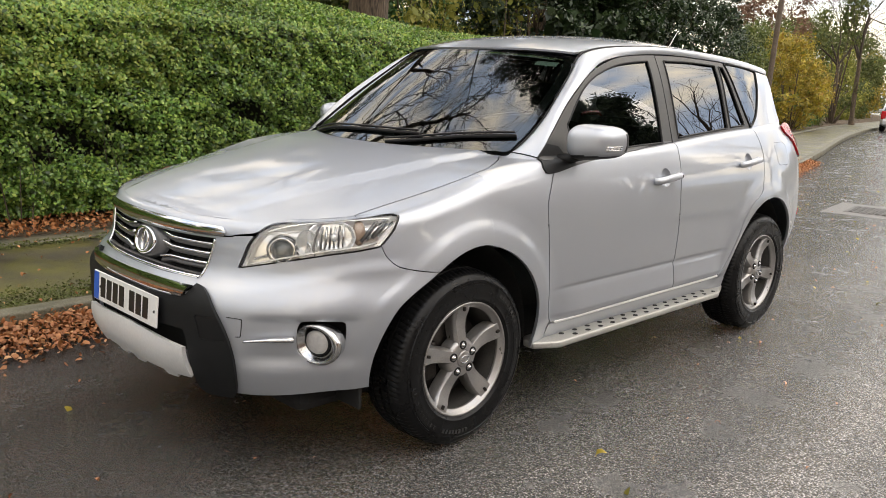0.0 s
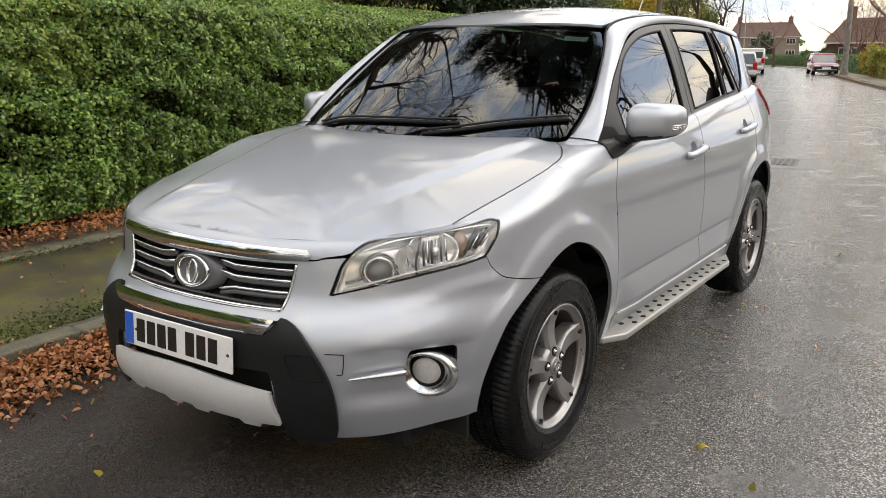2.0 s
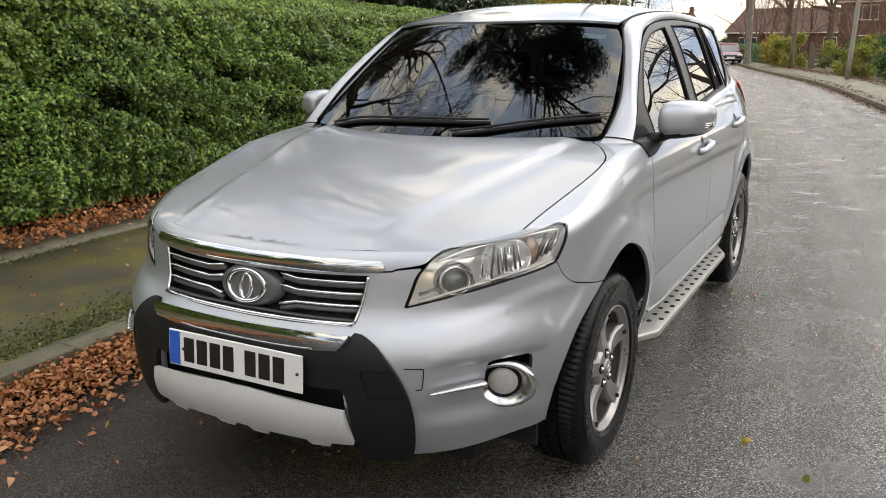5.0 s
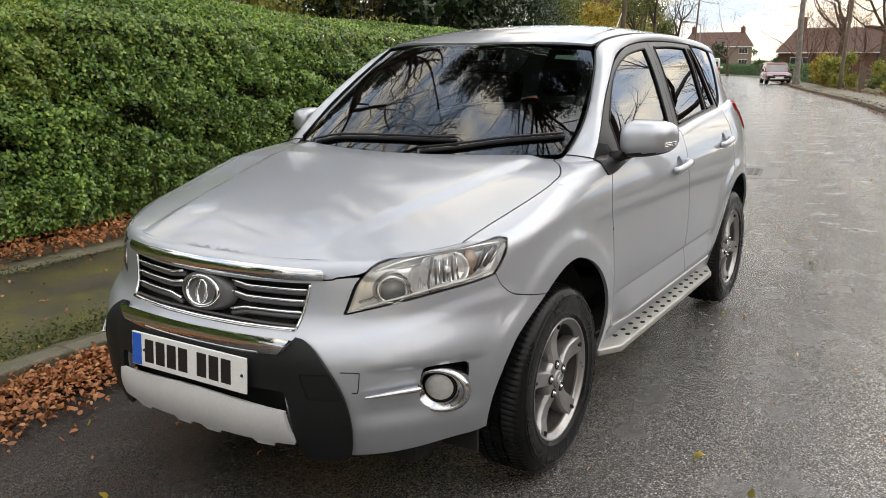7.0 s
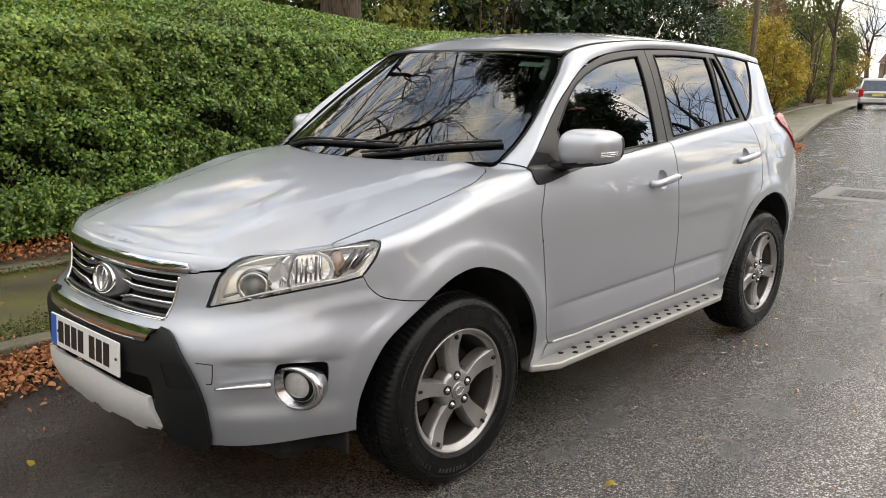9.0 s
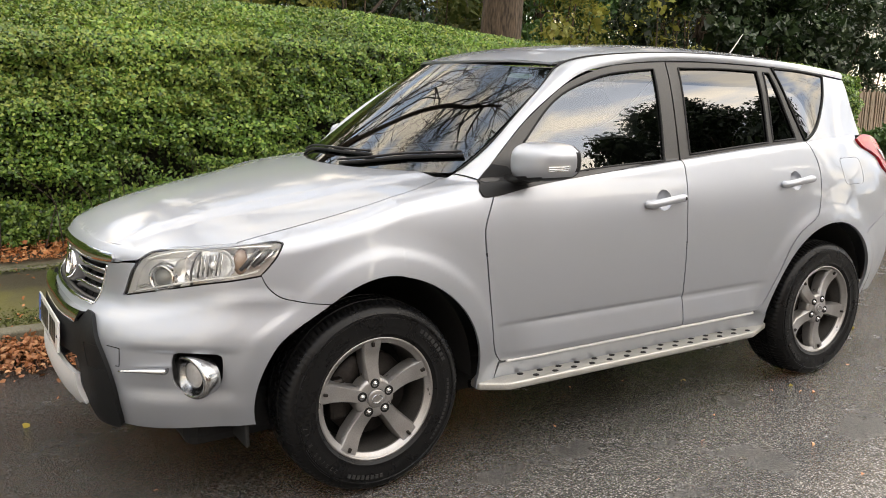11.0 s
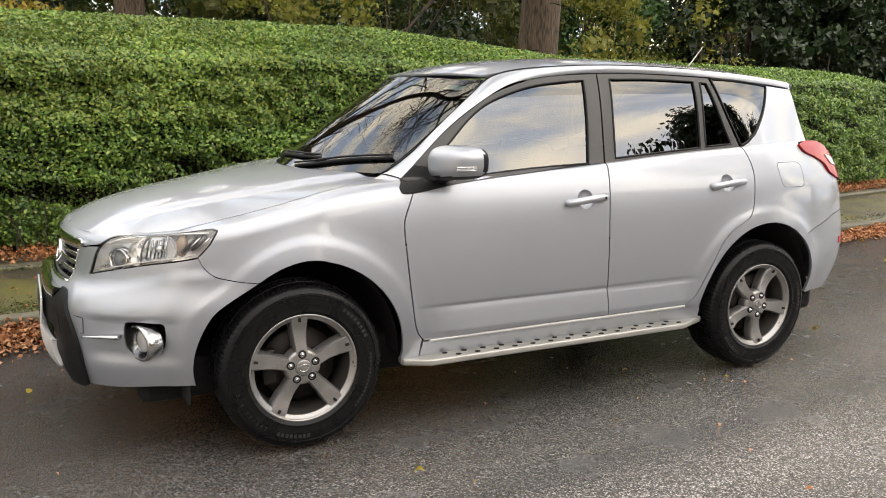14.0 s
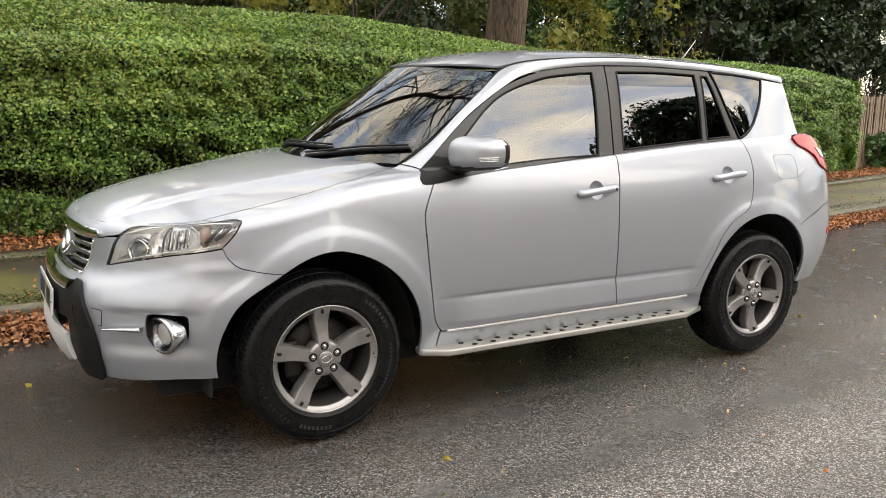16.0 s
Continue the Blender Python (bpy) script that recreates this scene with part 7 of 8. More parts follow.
frame_f = loop(line((0.438, 1.066), (0.443, 1.080), (0.477, 1.113), (0.56, 1.181), (0.702, 1.295), (0.855, 1.393), (1.01, 1.474), (1.21, 1.534), (1.39, 1.559), (1.615, 1.573)), line((1.615, 1.573), (1.576, 1.365), (1.536, 1.15)), line((1.536, 1.146), (1.16, 1.118), (0.86, 1.094), (0.68, 1.074), (0.53, 1.050), (0.455, 1.046), (0.438, 1.066)))
frame_r = loop(line((1.625, 1.573), (1.85, 1.578), (2.10, 1.574), (2.355, 1.566)), line((2.355, 1.566), (2.40, 1.38), (2.448, 1.212)), line((2.448, 1.208), (2.18, 1.194), (1.85, 1.170), (1.548, 1.147)), line((1.548, 1.15), (1.586, 1.365), (1.625, 1.573)))
glass_r = loop(line((1.69, 1.548), (1.97, 1.553), (2.24, 1.546)), line((2.24, 1.546), (2.21, 1.37), (2.175, 1.207)), line((2.175, 1.207), (1.9, 1.188), (1.613, 1.167)), line((1.613, 1.167), (1.65, 1.36), (1.69, 1.548)))
glass_s = loop(line((2.285, 1.541), (2.33, 1.539), n=3), line((2.33, 1.539), (2.36, 1.38), (2.392, 1.222)), line((2.392, 1.222), (2.213, 1.211), n=4), line((2.213, 1.211), (2.25, 1.38), (2.285, 1.541)))
glass_q = loop(line((2.372, 1.563), (2.56, 1.555), (2.77, 1.535), (2.786, 1.522)), line((2.786, 1.522), (2.712, 1.405), (2.607, 1.293), (2.524, 1.237), (2.465, 1.214)), line((2.465, 1.214), (2.41, 1.40), (2.372, 1.563)))

pillar_in = [(0.27, -0.675, 1.060), (0.425, -0.690, 1.118), (0.60, -0.690, 1.232), (0.76, -0.656, 1.352), (0.92, -0.605, 1.470), (1.03, -0.567, 1.545), (1.25, -0.562, 1.590), (1.7, -0.562, 1.615), (2.2, -0.560, 1.610), (2.7, -0.545, 1.582), (3.02, -0.525, 1.552)]
pillar_out = [(0.36, 1.030), (0.47, 1.104), (0.56, 1.184), (0.71, 1.305), (0.86, 1.401), (1.015, 1.482), (1.21, 1.541), (1.62, 1.580), (2.10, 1.580), (2.56, 1.562), (3.0, 1.522)]


def side_frame(mirror):
    """The silver pillar beside the windscreen and the rail over the doors, in one sweep."""
    n = 90
    a = np.stack([spline(list(enumerate([p[k] for p in pillar_in])))(np.linspace(0, 10, n)) for k in range(3)], -1)
    b2 = np.stack([spline(list(enumerate([p[k] for p in pillar_out])))(np.linspace(0, 10, n)) for k in range(2)], -1)
    b = flank(b2[:, 0], b2[:, 1])
    m = 12
    V, F = [], []
    for i in range(n):
        d = b[i] - a[i]
        t = a[min(i + 1, n - 1)] - a[max(i - 1, 0)]
        nn = np.cross(d, t)
        nn = nn / np.linalg.norm(nn)
        nn = nn if nn[1] < 0 else -nn
        for j in range(m + 1):
            q = j / m
            V.append(a[i] + d * q + nn * 0.020 * float(0.15 + 0.85 * smooth(7, 24, i)) * (4 * q * (1 - q)) ** 0.8)
    F = [(i * (m + 1) + j, (i + 1) * (m + 1) + j, (i + 1) * (m + 1) + j + 1, i * (m + 1) + j + 1) for i in range(n - 1) for j in range(m)]
    V0 = list(V)
    if mirror:
        V, F = [(v[0], -v[1], v[2]) for v in V], [f[::-1] for f in F]
    o = obj("side_frame", V, F, PAINT, car)
    s = 1 if mirror else -1
    i0 = 9
    tube("pillar_seam", [(p[0], -p[1] if mirror else p[1], p[2]) for p in np.array(V0[i0 * (m + 1):(i0 + 1) * (m + 1)]) + np.array((-0.002, -0.001, 0.001))], 0.0022, BLACK, car, n=6)
    tube("roof_ditch", [(p[0], -s * p[1] if mirror else p[1], p[2] + 0.003) for p in a[43:]], 0.006, BLACK, car, n=6)
    tube("screen_seal", [(p[0] - 0.004, -s * p[1] if mirror else p[1], p[2] + 0.002) for p in a[10:45]], 0.0038, BLACK, car, n=6)


def sail_flank(x, z, side=-1):
    """The flank, but never inside the door's shoulder."""
    x, z = np.asarray(x, float), np.asarray(z, float)
    P = flank(x, z, side)
    zs = shoulder_z(x)
    rh = 0.075 - 0.045 * smooth(0.3, 0.7, x)
    q = 1 - np.sqrt(np.clip(1 - (z - zs + rh) / rh, 0, 1))
    B = body(s_at_x(x), np.where(z < zs - rh, z, zs - rh + 1.4 * rh * q))
    y = np.where(z <= zs, np.maximum(np.abs(P[..., 1]), np.abs(B[..., 1])), np.abs(P[..., 1]))
    return np.stack([x + 0 * z, side * y, z + 0 * x], -1)


def handle(f, u, v, door):
    rings("handle_bowl", f, [(u, v, 0.0445, 0.0445, 0.0), (u, v, 0.0415, 0.0415, -0.004), (u, v, 0.034, 0.034, -0.014), (u, v, 0.020, 0.020, -0.019), (u, v, 0.004, 0.004, -0.020)], PAINT, door)
    pts = [(u - 0.105, v - 0.012), (u - 0.10, v - 0.012), (u - 0.06, v - 0.006), (u, v + 0.001), (u + 0.06, v + 0.006), (u + 0.098, v + 0.006), (u + 0.106, v + 0.006)]
    P = on(f, pts, 0.0)
    lifts = [0.004, 0.018, 0.030, 0.034, 0.032, 0.022, 0.004]
    P = [p + np.array((0, math.copysign(l, p[1]), 0)) for p, l in zip(P, lifts)]
    tube("door_handle", line(*P, n=4), 0.017, PAINT, door, n=12, flat=1.0)
    return P


def side_parts(mirror):
    kw = dict(mirror=mirror)
    sg = 1 if mirror else -1
    mf = (lambda u, v: body(-u, v)) if mirror else body
    fl = lambda x, z: flank(x, z, sg)
    panel("front_wing", [panel_data(body, wing, (), 0.0125, flange=0.014, seam=lambda p: p[1] > roll_end(p[0]) - 0.002), panel_data(hood, wing_top, (), 0.02, flange=0.006, seam=on_rim)], PAINT, car, **kw)
    d = panel("front_door", [panel_data(body, front_door, (arc(2.892, 0.986, 0.0445, 0, 348.75, 31),), 0.0125)], PAINT, car, **kw)
    P = handle(mf, 2.892, 0.986, d)
    bm = bmesh.new()
    bmesh.ops.create_cone(bm, cap_ends=True, segments=14, radius1=0.008, radius2=0.007, depth=0.01, matrix=Matrix.Translation((P[5][0] - 0.012, P[5][1] + sg * 0.018, P[5][2])) @ pose(0, 0, 0, 90))
    part("key_hole", bm, BLACK, d)
    panel("window_frame", [panel_data(sail_flank, frame_f, (glass_f,), 0.02, lift=0.002, flange=0.014)], TRIM, d, "satin dark grey window frame", **kw)
    panel("mirror_foot", [panel_data(sail_flank, loop(line((0.440, 1.066), (0.446, 1.080), (0.478, 1.112), (0.535, 1.160)), line((0.60, 1.150), (0.66, 1.075), n=4), line((0.60, 1.063), (0.53, 1.051), (0.457, 1.048), (0.440, 1.066))), (), 0.012, lift=0.006, flange=0.008)], BLACK, d, "black mirror mounting triangle", **kw)
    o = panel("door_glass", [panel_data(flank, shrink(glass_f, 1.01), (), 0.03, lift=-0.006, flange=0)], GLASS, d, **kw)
    o.visible_shadow = False
    tube("window_seal", on(fl, glass_f + glass_f[:1], 0.0), 0.0055, BLACK, d, n=6)
    d = panel("rear_door", [panel_data(body, rear_door, (arc(3.795, 1.028, 0.0445, 0, 348.75, 31),), 0.0125)], PAINT, car, **kw)
    handle(mf, 3.795, 1.028, d)
    panel("window_frame", [panel_data(flank, frame_r, (glass_r, glass_s), 0.025, flange=0.012)], TRIM, d, "satin dark grey window frame", **kw)
    for g in (glass_r, glass_s):
        tube("window_seal", on(fl, g + g[:1], 0.0), 0.0055, BLACK, d, n=6)
    for g in (glass_r, glass_s):
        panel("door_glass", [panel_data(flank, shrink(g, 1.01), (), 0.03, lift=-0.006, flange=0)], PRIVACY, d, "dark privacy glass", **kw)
    q = panel("rear_quarter", [panel_data(body, quarter, (FUEL,), 0.014, flange=0.014), panel_data(flank, quarter_up, (), 0.025, flange=0.008)], PAINT, car, **kw)
    panel("fuel_flap", [panel_data(body, shrink(FUEL, 0.976), (), 0.02)], PAINT, q, **kw)
    tube("window_seal", on(fl, glass_q + glass_q[:1], 0.0), 0.005, BLACK, q, n=6)
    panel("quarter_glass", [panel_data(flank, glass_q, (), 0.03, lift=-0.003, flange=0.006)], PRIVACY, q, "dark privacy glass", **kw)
    panel("rear_bumper", [panel_data(body, bumper_r, (), 0.03, flange=0.014)], PAINT, car, **kw)
    panel("door_sill", [panel_data(body, sill, (), 0.03)], PAINT, car, **kw)
    side_frame(mirror)
    # dark sheets added behind the gaps in place of their shade, with room for the wheels
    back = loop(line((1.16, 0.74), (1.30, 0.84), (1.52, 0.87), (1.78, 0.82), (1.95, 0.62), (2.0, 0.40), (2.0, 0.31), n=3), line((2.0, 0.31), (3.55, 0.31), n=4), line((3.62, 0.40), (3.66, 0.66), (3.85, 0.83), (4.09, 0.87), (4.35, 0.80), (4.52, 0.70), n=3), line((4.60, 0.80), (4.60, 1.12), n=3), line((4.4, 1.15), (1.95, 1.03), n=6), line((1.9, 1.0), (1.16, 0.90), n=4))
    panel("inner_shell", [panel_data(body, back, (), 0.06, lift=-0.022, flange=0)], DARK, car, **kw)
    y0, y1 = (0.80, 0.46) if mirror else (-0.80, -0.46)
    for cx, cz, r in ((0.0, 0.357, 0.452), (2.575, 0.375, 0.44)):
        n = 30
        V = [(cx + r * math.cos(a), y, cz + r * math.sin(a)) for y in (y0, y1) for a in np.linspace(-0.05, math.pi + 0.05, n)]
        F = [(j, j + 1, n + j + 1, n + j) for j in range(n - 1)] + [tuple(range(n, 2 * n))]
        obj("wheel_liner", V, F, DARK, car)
    # paler bar on the sill's crease: its highlight is put into the colour
    tube("sill_highlight", on(mf, line((2.09, 0.394), (2.4, 0.401), (3.54, 0.404), n=30), 0.001), 0.0065, SKID, car, n=8)
    # running board with two rows of grip holes
    bm = bmesh.new()
    out = [(0.452, -0.80), (0.452, -0.855), (0.56, -0.915), (2.00, -0.915), (2.185, -0.84), (2.185, -0.80), (2.10, -0.76), (0.50, -0.76)]
    out = [(x, -y if mirror else y) for x, y in out]
    vs = [bm.verts.new((x, y, z)) for z in (0.292, 0.322) for x, y in out]
    k = len(out)
    bm.faces.new(vs[:k]), bm.faces.new(vs[k:][::-1])
    for i in range(k):
        bm.faces.new((vs[i], vs[(i + 1) % k], vs[k + (i + 1) % k], vs[k + i]))
    bmesh.ops.recalc_face_normals(bm, faces=bm.faces)
    bmesh.ops.bevel(bm, geom=[e for e in bm.edges], offset=0.008, segments=3, profile=0.5, affect="EDGES")
    b = part("running_board", bm, STEEL, car, "pale metal running board with dark grip holes", shade=True)
    b.data.set_sharp_from_angle(angle=radians(40))
    hole = None
    for row, y in enumerate((-0.846, -0.886)):
        for i in range(14):
            x = 0.66 + 0.0985 * i + (0.049 if row else 0.0)
            if hole is None:
                bm = bmesh.new()
                bmesh.ops.create_cone(bm, cap_ends=True, segments=16, radius1=0.0118, radius2=0.0108, depth=0.003)
                bmesh.ops.scale(bm, vec=(1.25, 1, 1), verts=bm.verts)
                hole = part("grip_hole", bm, DARK, b)
                o = hole
            else:
                o = new("grip_hole", hole.data)
                o.parent = b
            o.matrix_basis = pose(x, -y if mirror else y, 0.3225)
    tube("board_bracket", [(0.56, sg * 0.80, 0.29), (0.50, sg * 0.72, 0.27)], 0.02, BLACK, b)
    mirror_part(mirror)


def mirror_part(mirror):
    sg = 1 if mirror else -1
    cx, cy, cz = 0.675, 0.950 * sg, 1.178
    hx, hy, hz = 0.112, 0.101, 0.072
    if mirror:                                        # folded in towards the hedge
        cx, cy, cz, hx, hy, hz = 0.73, 0.895, 1.185, 0.105, 0.075, 0.064
    n, m = 40, 24

    def shell(a, e, k=1.0):
        c = lambda t, p: np.sign(np.cos(t)) * np.abs(np.cos(t)) ** p
        s = lambda t, p: np.sign(np.sin(t)) * np.abs(np.sin(t)) ** p
        X, Y, Z = -c(e, 0.62) * c(a, 0.85), c(e, 0.56) * s(a, 0.66), s(e, 0.70)
        X = np.where(X > 0.45, 0.45 + (X - 0.45) * 0.15, X)
        taper = 1.0 + 0.14 * Y * sg * -1
        return np.stack([cx + hx * X * k + 0.035 * (Y * sg), cy + hy * Y * k, cz + hz * Z * k * taper + 0.004 * Y * sg], -1)
    A, E = np.meshgrid(np.linspace(-math.pi, math.pi, n, endpoint=False), np.linspace(-math.pi / 2, math.pi / 2, m), indexing="ij")
    V = shell(A, E).reshape(-1, 3)
    F, Fb = [], []
    for i in range(n):
        for j in range(m - 1):
            q = (i * m + j, ((i + 1) % n) * m + j, ((i + 1) % n) * m + j + 1, i * m + j + 1)
            (Fb if V[list(q), 2].mean() < cz - 0.052 or V[list(q), 0].min() > cx + 0.052 else F).append(q)
    w = obj("door_mirror", V, F, PAINT, car, "silver door mirror with indicator strip")
    obj("mirror_base", V, Fb, BLACK, w)
    Ai, Ei = np.meshgrid(np.linspace(0.74, 1.52, 14) * sg, np.linspace(-0.40, -0.06, 6), indexing="ij")
    P = shell(Ai, Ei, 1.018).reshape(-1, 3)
    obj("indicator_strip", P, [(i * 6 + j, (i + 1) * 6 + j, (i + 1) * 6 + j + 1, i * 6 + j + 1) for i in range(13) for j in range(5)], CLEAR_LENS, w)
    for e in (-0.33, -0.23, -0.13):
        tube("strip_line", [tuple(p) for p in shell(np.linspace(0.77, 1.50, 12) * sg, np.full(12, e), 1.024)], 0.0028, CHROME, w, n=6)
    tube("mirror_arm", [(0.60, sg * 0.80, 1.095), (0.64, sg * 0.85, 1.105), (0.67, sg * 0.90, 1.12)], 0.034, BLACK, w, taper=[1.3, 1.0, 0.9], flat=0.6)


for mirror in (False, True):
    side_parts(mirror)

# ---- roof, windscreen and what closes the back
front_edge = [np.array((0.815 + 0.20 * (y / 0.66 / 0.87) ** 2, y)) for y in np.linspace(-0.553, 0.553, 30)]
back_edge = [np.array((3.25 - 0.18 * (y / 0.55) ** 2, y)) for y in np.linspace(0.535, -0.535, 24)]
panel("roof_panel", [panel_data(roof, loop(front_edge, line((1.03, 0.556), (1.8, 0.558), (2.6, 0.548), (3.05, 0.535)), back_edge, line((3.05, -0.535), (2.6, -0.548), (1.8, -0.558), (1.03, -0.556))), (), 0.03)], DUSTY, car)
W = lambda y, l: screen(y, l / 0.78)
ws = loop(line((-0.66, 0.0), (-0.33, 0.0), (0.33, 0.0), (0.66, 0.0)), line((0.675, 0.015), (0.695, 0.2), (0.68, 0.6), (0.645, 0.76)), line((0.635, 0.775), (0.3, 0.778), (-0.3, 0.778), (-0.635, 0.775)), line((-0.645, 0.76), (-0.68, 0.6), (-0.695, 0.2), (-0.675, 0.015)))
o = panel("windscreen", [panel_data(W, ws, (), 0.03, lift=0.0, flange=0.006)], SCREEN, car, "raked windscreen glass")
o.visible_shadow = False
panel("screen_border", [panel_data(W, shrink(ws, 1.0), (shrink(ws, 0.945, 0, 0.018),), 0.03, lift=-0.005, flange=0)], BLACK, o)
panel("tax_sticker", [panel_data(W, [np.array(p) for p in ((-0.60, 0.690), (-0.50, 0.690), (-0.50, 0.728), (-0.60, 0.728))], (), 0.03, lift=-0.004, flange=0)], STICKER, o, "pale printed sticker")
cw = [np.array((0.17 + 0.22 * (y / 0.66) ** 2, y)) for y in np.linspace(-0.66, 0.66, 30)]
obj("cowl", [(x - 0.01, y, hood(x, y)[2] - 0.018) for x, y in cw] + [(x + 0.10, y, hood(x, y)[2] - 0.010) for x, y in cw], [(i, i + 1, 31 + i, 30 + i) for i in range(29)], BLACK, car)
for path, hub in (([(0.50, 0.012), (0.33, 0.062), (0.05, 0.082), (-0.265, 0.085)], (0.47, -0.01)), ([(-0.13, 0.015), (-0.28, 0.044), (-0.45, 0.085), (-0.655, 0.115)], (-0.16, -0.01))):
    w = tube("wiper", on(W, line(*path), 0.020), 0.0085, BLACK, car, "black windscreen wiper", flat=0.6, n=8)
    blade = [(p[0] - 0.01, p[1] - 0.012) for p in path]
    tube("wiper_blade", on(W, line(*blade), 0.010), 0.0085, BLACK, w, n=6)
tube("aerial", [(2.745, 0, 1.635), (2.80, 0, 1.69), (2.885, 0, 1.785)], 0.0042, STEEL, car, "thin grey roof aerial", taper=[1.6, 1.0, 0.6])
rows = []
for z, bow in ((0.835, 0.20), (0.95, 0.19), (1.05, 0.20), (1.15, 0.22), (1.225, 0.26), (1.30, 0.25), (1.40, 0.22), (1.50, 0.19), (1.555, 0.17)):
    e = body(np.array([4.91]), np.array([z]))[0] if z < 1.1 else (body(np.array([4.80]), np.array([z]))[0] if z < 1.2 else flank(3.045 - 0.16 * (z - 1.22), z))
    rows.append([(e[0] - 0.004 + bow * (1 - abs(q) ** 3.0), e[1] * q, z) for q in np.linspace(1, -1, 25)])
V = [p for r in rows for p in r]
obj("tailgate", V, [(i * 25 + j, (i + 1) * 25 + j, (i + 1) * 25 + j + 1, i * 25 + j + 1) for i in range(len(rows) - 1) for j in range(24)], PAINT, car)
sp = [np.array((3.16 - 0.14 * (y / 0.54) ** 2, y)) for y in np.linspace(-0.545, 0.545, 25)]
V = [(x + dx * (1 - 0.75 * abs(y / 0.545) ** 5), y, float(roof(x, y)[2]) + dz) for dx, dz in ((0, 0.004), (0.12, -0.006), (0.155, -0.018), (0.13, -0.035), (0, -0.04)) for x, y in sp]
obj("roof_spoiler", V, [(i * 25 + j, (i + 1) * 25 + j, (i + 1) * 25 + j + 1, i * 25 + j + 1) for i in range(4) for j in range(24)] + [(0, 25, 50, 75, 100), (24, 124, 99, 74, 49)], PAINT, car)
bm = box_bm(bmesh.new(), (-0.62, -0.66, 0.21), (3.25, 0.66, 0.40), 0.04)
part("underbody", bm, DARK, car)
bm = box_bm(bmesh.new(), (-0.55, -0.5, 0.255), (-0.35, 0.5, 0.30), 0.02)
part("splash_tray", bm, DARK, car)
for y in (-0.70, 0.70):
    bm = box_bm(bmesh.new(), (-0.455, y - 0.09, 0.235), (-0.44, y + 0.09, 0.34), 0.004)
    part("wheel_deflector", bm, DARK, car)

# ---- what can be seen of the cabin
bm = box_bm(bmesh.new(), (0.42, -0.66, 0.70), (0.85, 0.66, 1.02), 0.06)
box_bm(bm, (0.30, -0.60, 0.95), (0.62, 0.60, 1.06), 0.04)
part("dashboard", bm, SEAT, car)
for x, y in ((1.42, -0.36), (1.42, 0.36), (2.30, -0.36), (2.30, 0.36)):
    bm = box_bm(bmesh.new(), (-0.22, -0.24, 0.45), (0.28, 0.24, 0.66), 0.06)
    box_bm(bm, (-0.07, -0.23, 0), (0.07, 0.23, 0.62), 0.05, pose(0.24, 0, 0.60, 0, 16, 0))
    o = part("seat", bm, SEAT, car, shade=False)
    o.matrix_basis = pose(x, y, 0)
    h = part("headrest", box_bm(bmesh.new(), (-0.05, -0.13, 0), (0.05, 0.13, 0.18), 0.04, pose(0.43, 0, 1.24, 0, 14, 0), 3), SEAT, o)
t = np.linspace(0, 2 * math.pi, 40)
w = tube("steering_wheel", [tuple(pose(0.92, 0.37, 1.02, 0, 65, 0) @ Vector((0.185 * math.cos(a), 0.185 * math.sin(a), 0))) for a in t], 0.016, BLACK, car)
part("wheel_boss", box_bm(bmesh.new(), (-0.04, -0.17, -0.02), (0.07, 0.17, 0.02), 0.018, pose(0.92, 0.37, 1.02, 0, 65, 0)), BLACK, w)
bm = box_bm(bmesh.new(), (0.0, -0.10, -0.03), (0.03, 0.10, 0.03), 0.012, pose(0.93, 0, 1.46, 0, 12, 0))
part("rear_view_mirror", bm, BLACK, car)


# ---- wheels
def text_mesh(txt, size):
    cu = bpy.data.curves.new("mark", "FONT")
    cu.body, cu.size, cu.extrude, cu.align_x, cu.align_y = txt, size, 0.0012, "CENTER", "CENTER"
    ob = bpy.data.objects.new("mark", cu)
    scene.collection.objects.link(ob)
    bpy.context.view_layer.update()
    me = bpy.data.meshes.new_from_object(ob.evaluated_get(bpy.context.evaluated_depsgraph_get()))
    bpy.data.objects.remove(ob)
    return me


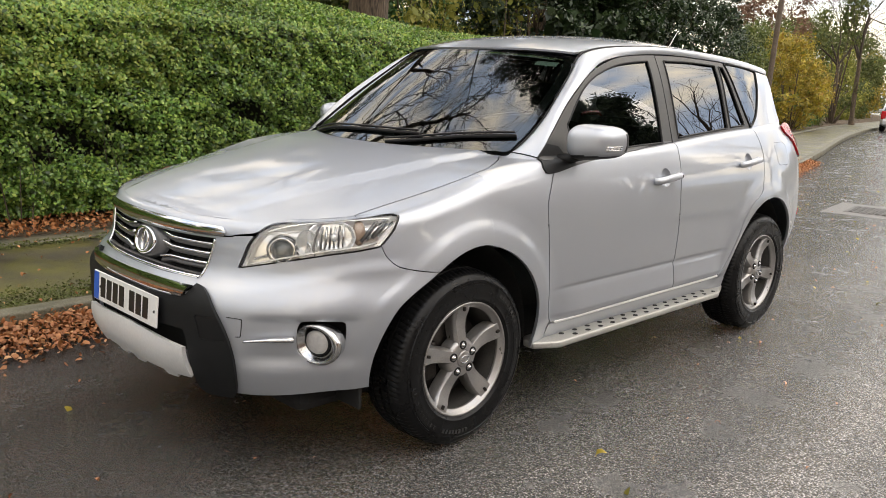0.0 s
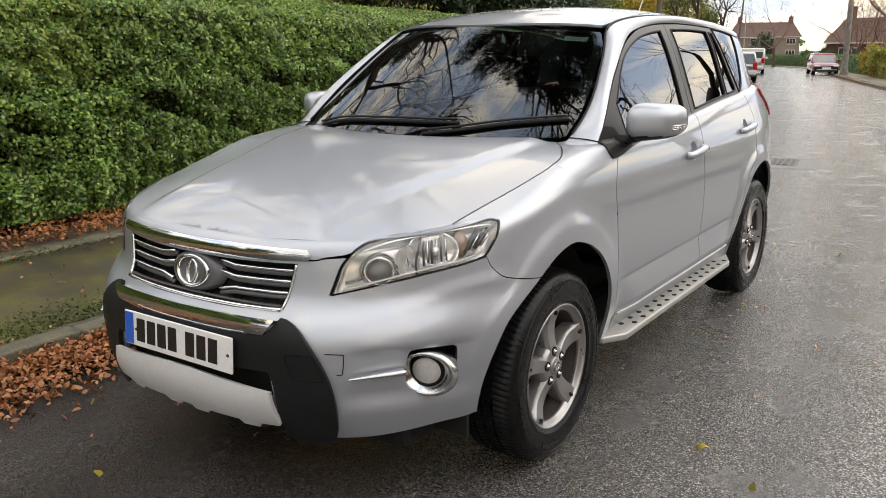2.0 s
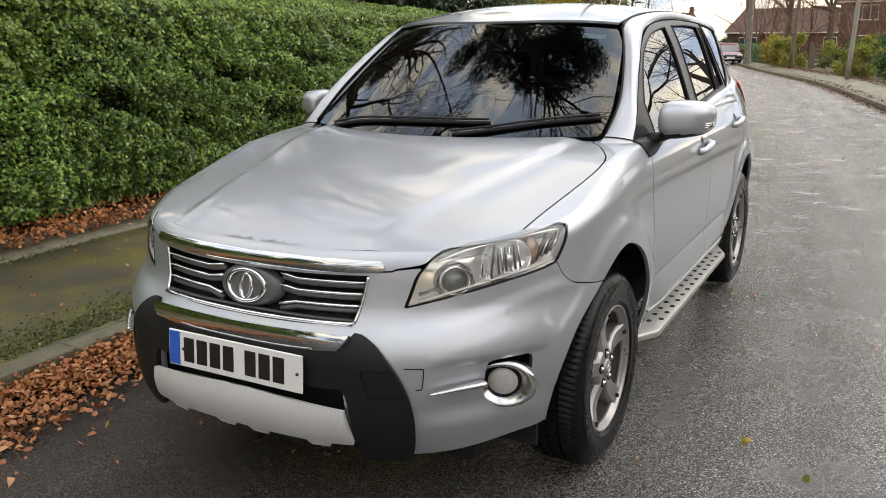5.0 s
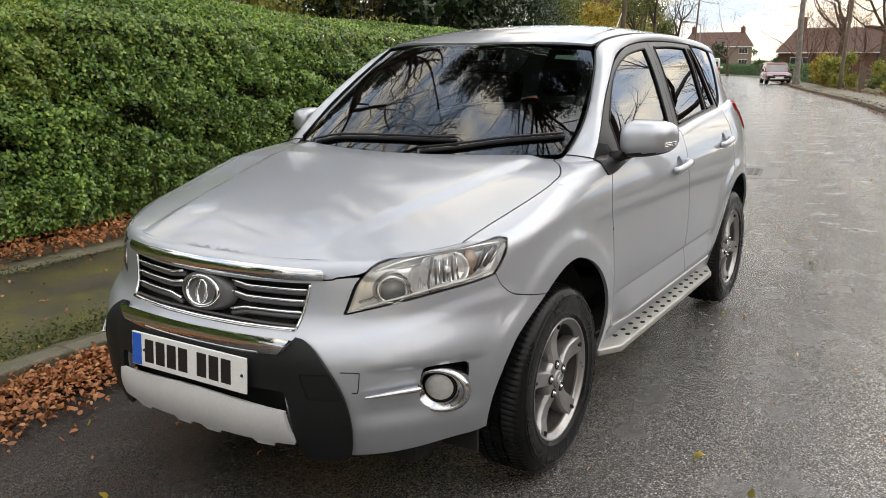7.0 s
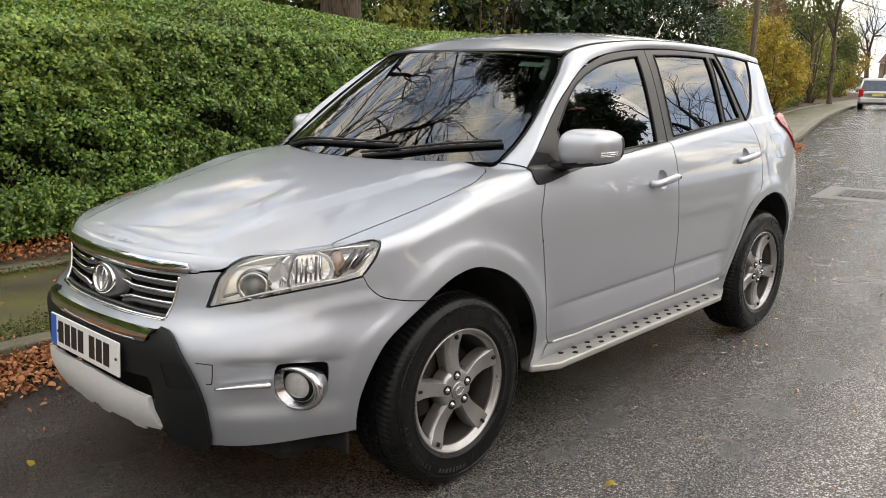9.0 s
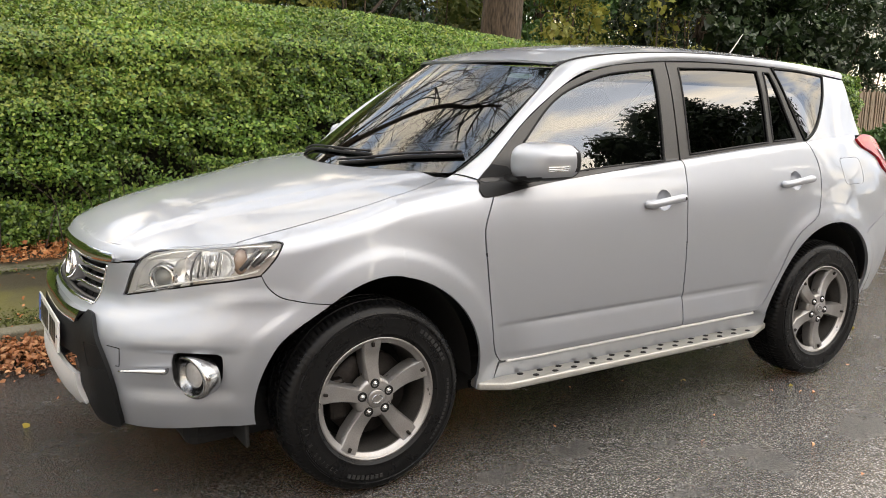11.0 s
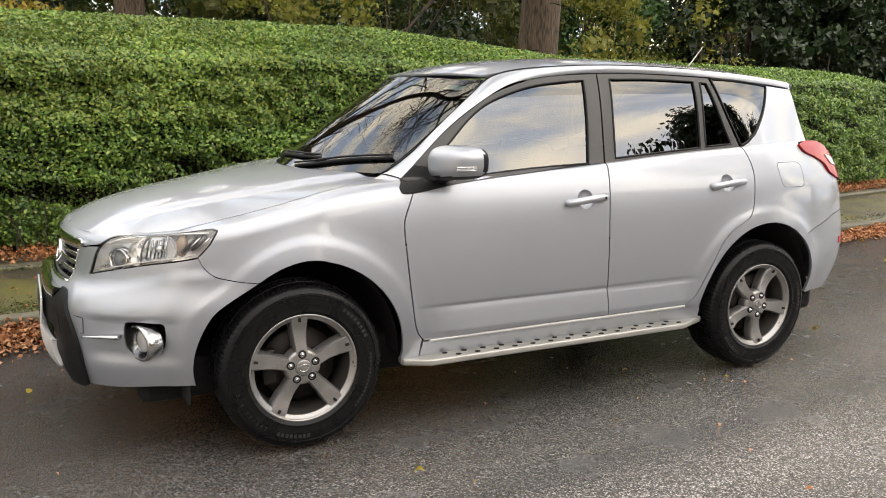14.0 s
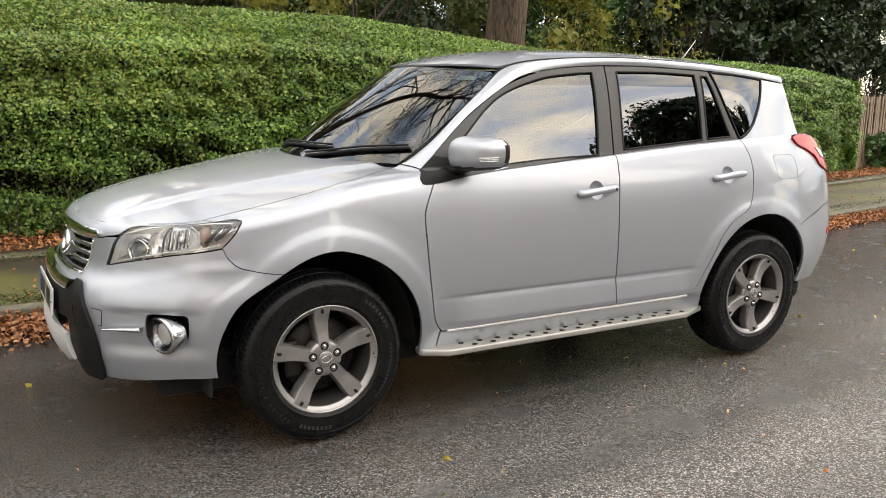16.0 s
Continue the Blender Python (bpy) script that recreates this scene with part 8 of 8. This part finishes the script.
def make_wheel():
    V, F = lathe([(0.062, -0.02), (0.16, -0.02), (0.163, -0.012), (0.163, 0.012), (0.16, 0.02), (0.06, 0.02)], 64)
    w = obj("wheel", V, F, BRAKE, None)                       # disc and hub, which carry the rest
    n = 297
    prof = [(0.224, -0.098), (0.236, -0.108), (0.246, -0.1125), (0.249, -0.1155), (0.254, -0.1155), (0.257, -0.1145), (0.272, -0.118), (0.292, -0.119), (0.316, -0.1165), (0.318, -0.1195), (0.323, -0.1185), (0.325, -0.114), (0.334, -0.110), (0.345, -0.103), (0.3535, -0.092), (0.358, -0.080), (0.3605, -0.062), (0.3615, -0.045), (0.354, -0.043), (0.354, -0.037), (0.362, -0.035), (0.3625, -0.004), (0.354, -0.003)]
    prof = prof + [(r, -y) for r, y in prof[::-1]]
    V, F = lathe(prof, n)
    V = [list(v) for v in V]
    for i, (r, y) in enumerate(prof):
        for j in range(n):
            k = j % 3
            cut = 0.0
            if r > 0.352 and 0.046 < abs(y) < 0.085 and k == 0:
                cut = 0.006
            elif r > 0.345 and abs(y) >= 0.085 and k == 0:
                cut = 0.0045
            elif r > 0.360 and abs(y) < 0.034 and (j + (1 if y > 0 else 0)) % 3 == 1:
                cut = 0.005
            a = 2 * math.pi * (j + 2.2 * abs(y) / 0.1) / n
            V[i * n + j] = ((r - cut) * math.cos(a), y, (r - cut) * math.sin(a))
    ty = obj("tyre", V, F, RUBBER, w, "black road tyre with raised sidewall marks")
    ty.data.set_sharp_from_angle(angle=radians(35))
    V, F = lathe([(0.2365, -0.092), (0.2375, -0.104), (0.235, -0.109), (0.230, -0.110), (0.2265, -0.106), (0.223, -0.097), (0.211, -0.093), (0.209, -0.088), (0.211, -0.080)], 96)
    r = obj("rim", V, F, ALLOY, w, "five-spoke grey alloy rim")
    V, F = lathe([(0.211, -0.080), (0.212, -0.066), (0.205, -0.045), (0.200, 0.05), (0.21, 0.09)], 96)
    obj("rim_barrel", V, F, BARREL, w)
    V, F = lathe([(0.002, 0.055), (0.20, 0.05)], 48)
    obj("brake_back", V, F, DARK, w)
    bm = box_bm(bmesh.new(), (-0.165, -0.045, -0.07), (-0.095, 0.05, 0.09), 0.015)
    part("brake_caliper", bm, BRAKE, w)

    def spoke_section(r):
        h = 0.0245 + 0.0105 * smooth(0.09, 0.22, r)
        y = -0.093 + 0.012 * smooth(0.05, 0.13, r) - 0.017 * smooth(0.15, 0.222, r)
        e = h + 0.0065
        return [(-e, y + 0.055), (-e, y + 0.016), (-h - 0.001, y + 0.004), (-h * 0.93, y), (h * 0.93, y), (h + 0.001, y + 0.004), (e, y + 0.016), (e, y + 0.055)]
    radii = np.linspace(0.045, 0.2285, 15)
    V, F = [], []
    for q in radii:
        V += [(a, b, q) for a, b in spoke_section(q)]
    for i in range(len(radii) - 1):
        F += [(i * 8 + j, i * 8 + j + 1, (i + 1) * 8 + j + 1, (i + 1) * 8 + j) for j in range(7)]
    F.append(tuple((len(radii) - 1) * 8 + j for j in range(8)))
    sp = None
    for k in range(5):
        if sp is None:
            sp = obj("spoke", V, F, ALLOY, w, shade=True)
            sp.data.set_sharp_from_angle(angle=radians(25))
            o = sp
            bm = box_bm(bmesh.new(), (-0.0055, -0.1065, 0.2015), (0.0055, -0.094, 0.219), 0.003)
            notch = part("spoke_notch", bm, BRAKE, w)
            bm = bmesh.new()
            bmesh.ops.create_cone(bm, cap_ends=True, segments=6, radius1=0.0120, radius2=0.0105, depth=0.020, matrix=pose(0, -0.086, 0.057, 90))
            bmesh.ops.create_uvsphere(bm, u_segments=12, v_segments=8, radius=0.0085, matrix=pose(0, -0.095, 0.057))
            nut = part("lug_nut", bm, CHROME, w, shade=True)
            V2, F2 = lathe([(0.0185, -0.088), (0.0182, -0.0952), (0.012, -0.0958), (0.011, -0.088)], 20)
            well = obj("nut_well", [(x, y, z + 0.057) for x, y, z in V2], F2, DARK, w)
            made = (notch, nut, well)
        else:
            o = new("spoke", sp.data)
            o.parent = w
            for p in made:
                c = new(p.name.split(".")[0], p.data)
                c.parent = w
                c.matrix_basis = pose(0, 0, 0, 0, 72 * k, 0)
        o.matrix_basis = pose(0, 0, 0, 0, 72 * k, 0)
    V, F = lathe([(0.080, -0.030), (0.082, -0.070), (0.076, -0.086), (0.066, -0.092), (0.040, -0.094), (0.036, -0.094)], 48)
    obj("hub", V, F, ALLOY, w)
    V, F = lathe([(0.0345, -0.090), (0.0345, -0.098), (0.030, -0.1005), (0.001, -0.102)], 32)
    obj("centre_cap", V, F, ALLOY, w)
    for a, b in ((0.021, 0.015),):
        tube("cap_ring", [(a * math.cos(t), -0.103, b * math.sin(t)) for t in np.linspace(0, 2 * math.pi, 24)], 0.0018, CHROME, w, n=6)
    # raised marks on the sidewall: plain bars for names on smooth bands, the tyre's size in figures
    for a0, a1, r0, r1, count in ((14, 56, 0.279, 0.311, 0), (-50, 10, 0.281, 0.309, 0), (58, 104, 0.281, 0.309, 0), (178, 236, 0.279, 0.311, 0), (18, 52, 0.288, 0.303, 8), (-46, 4, 0.291, 0.300, 15), (240, 270, 0.288, 0.303, 8)):
        spans = [(a0, a1)] if not count else [(a0 + (a1 - a0) * i / count, a0 + (a1 - a0) * (i + 0.62) / count) for i in range(count)]
        for c0, c1 in spans:
            m, d = (14, 0.0006) if not count else (2, 0.0022)
            V, F = [], []
            for i in range(m + 1):
                t = radians(c0 + (c1 - c0) * i / m)
                for q, dy in ((r0, -0.1175), (r0, -0.1192 - d), (r1, -0.1192 - d), (r1, -0.1165)):
                    V.append((q * math.cos(t), dy, q * math.sin(t)))
            F = [(i * 4 + j, i * 4 + j + 1, i * 4 + j + 5, i * 4 + j + 4) for i in range(m) for j in range(3)] + [(0, 1, 2, 3), (m * 4 + 3, m * 4 + 2, m * 4 + 1, m * 4)]
            obj("sidewall_mark" if count else "sidewall_band", V, F, LETTER if count else RUBBER, w, shade=False)
    for i, ch in enumerate("225/65 R 17"):
        if ch == " ":
            continue
        me = text_mesh(ch, 0.021)
        me.materials.append(LETTER)
        o = new("sidewall_figure", me)
        o.parent = w
        t = radians(-131 - 4.3 * i)
        o.matrix_basis = pose(0, 0, 0, 0, -math.degrees(t), 0) @ pose(0.295, -0.1208, 0, 90, 0, 0) @ pose(0, 0, 0, 0, 0, -90)
    return w


w0 = make_wheel()
w0.parent = car
turns = {(0.0, -1): -4.0, (2.56, -1): 29.0, (0.0, 1): 30.0, (2.56, 1): 50.0}
for (x, sd), turn in turns.items():
    m = pose(x, 0.775 * sd, 0.3525, 0, 0, 0 if sd < 0 else 180) @ pose(0, 0, 0, 0, turn, 0) @ Matrix.Diagonal((0.967, 1.0, 0.967, 1.0))
    if (x, sd) == (0.0, -1):
        w0.matrix_basis = m
    else:
        copy_thing(w0, m @ Matrix.Diagonal((1 / 0.967, 1.0, 1 / 0.967, 1.0)))
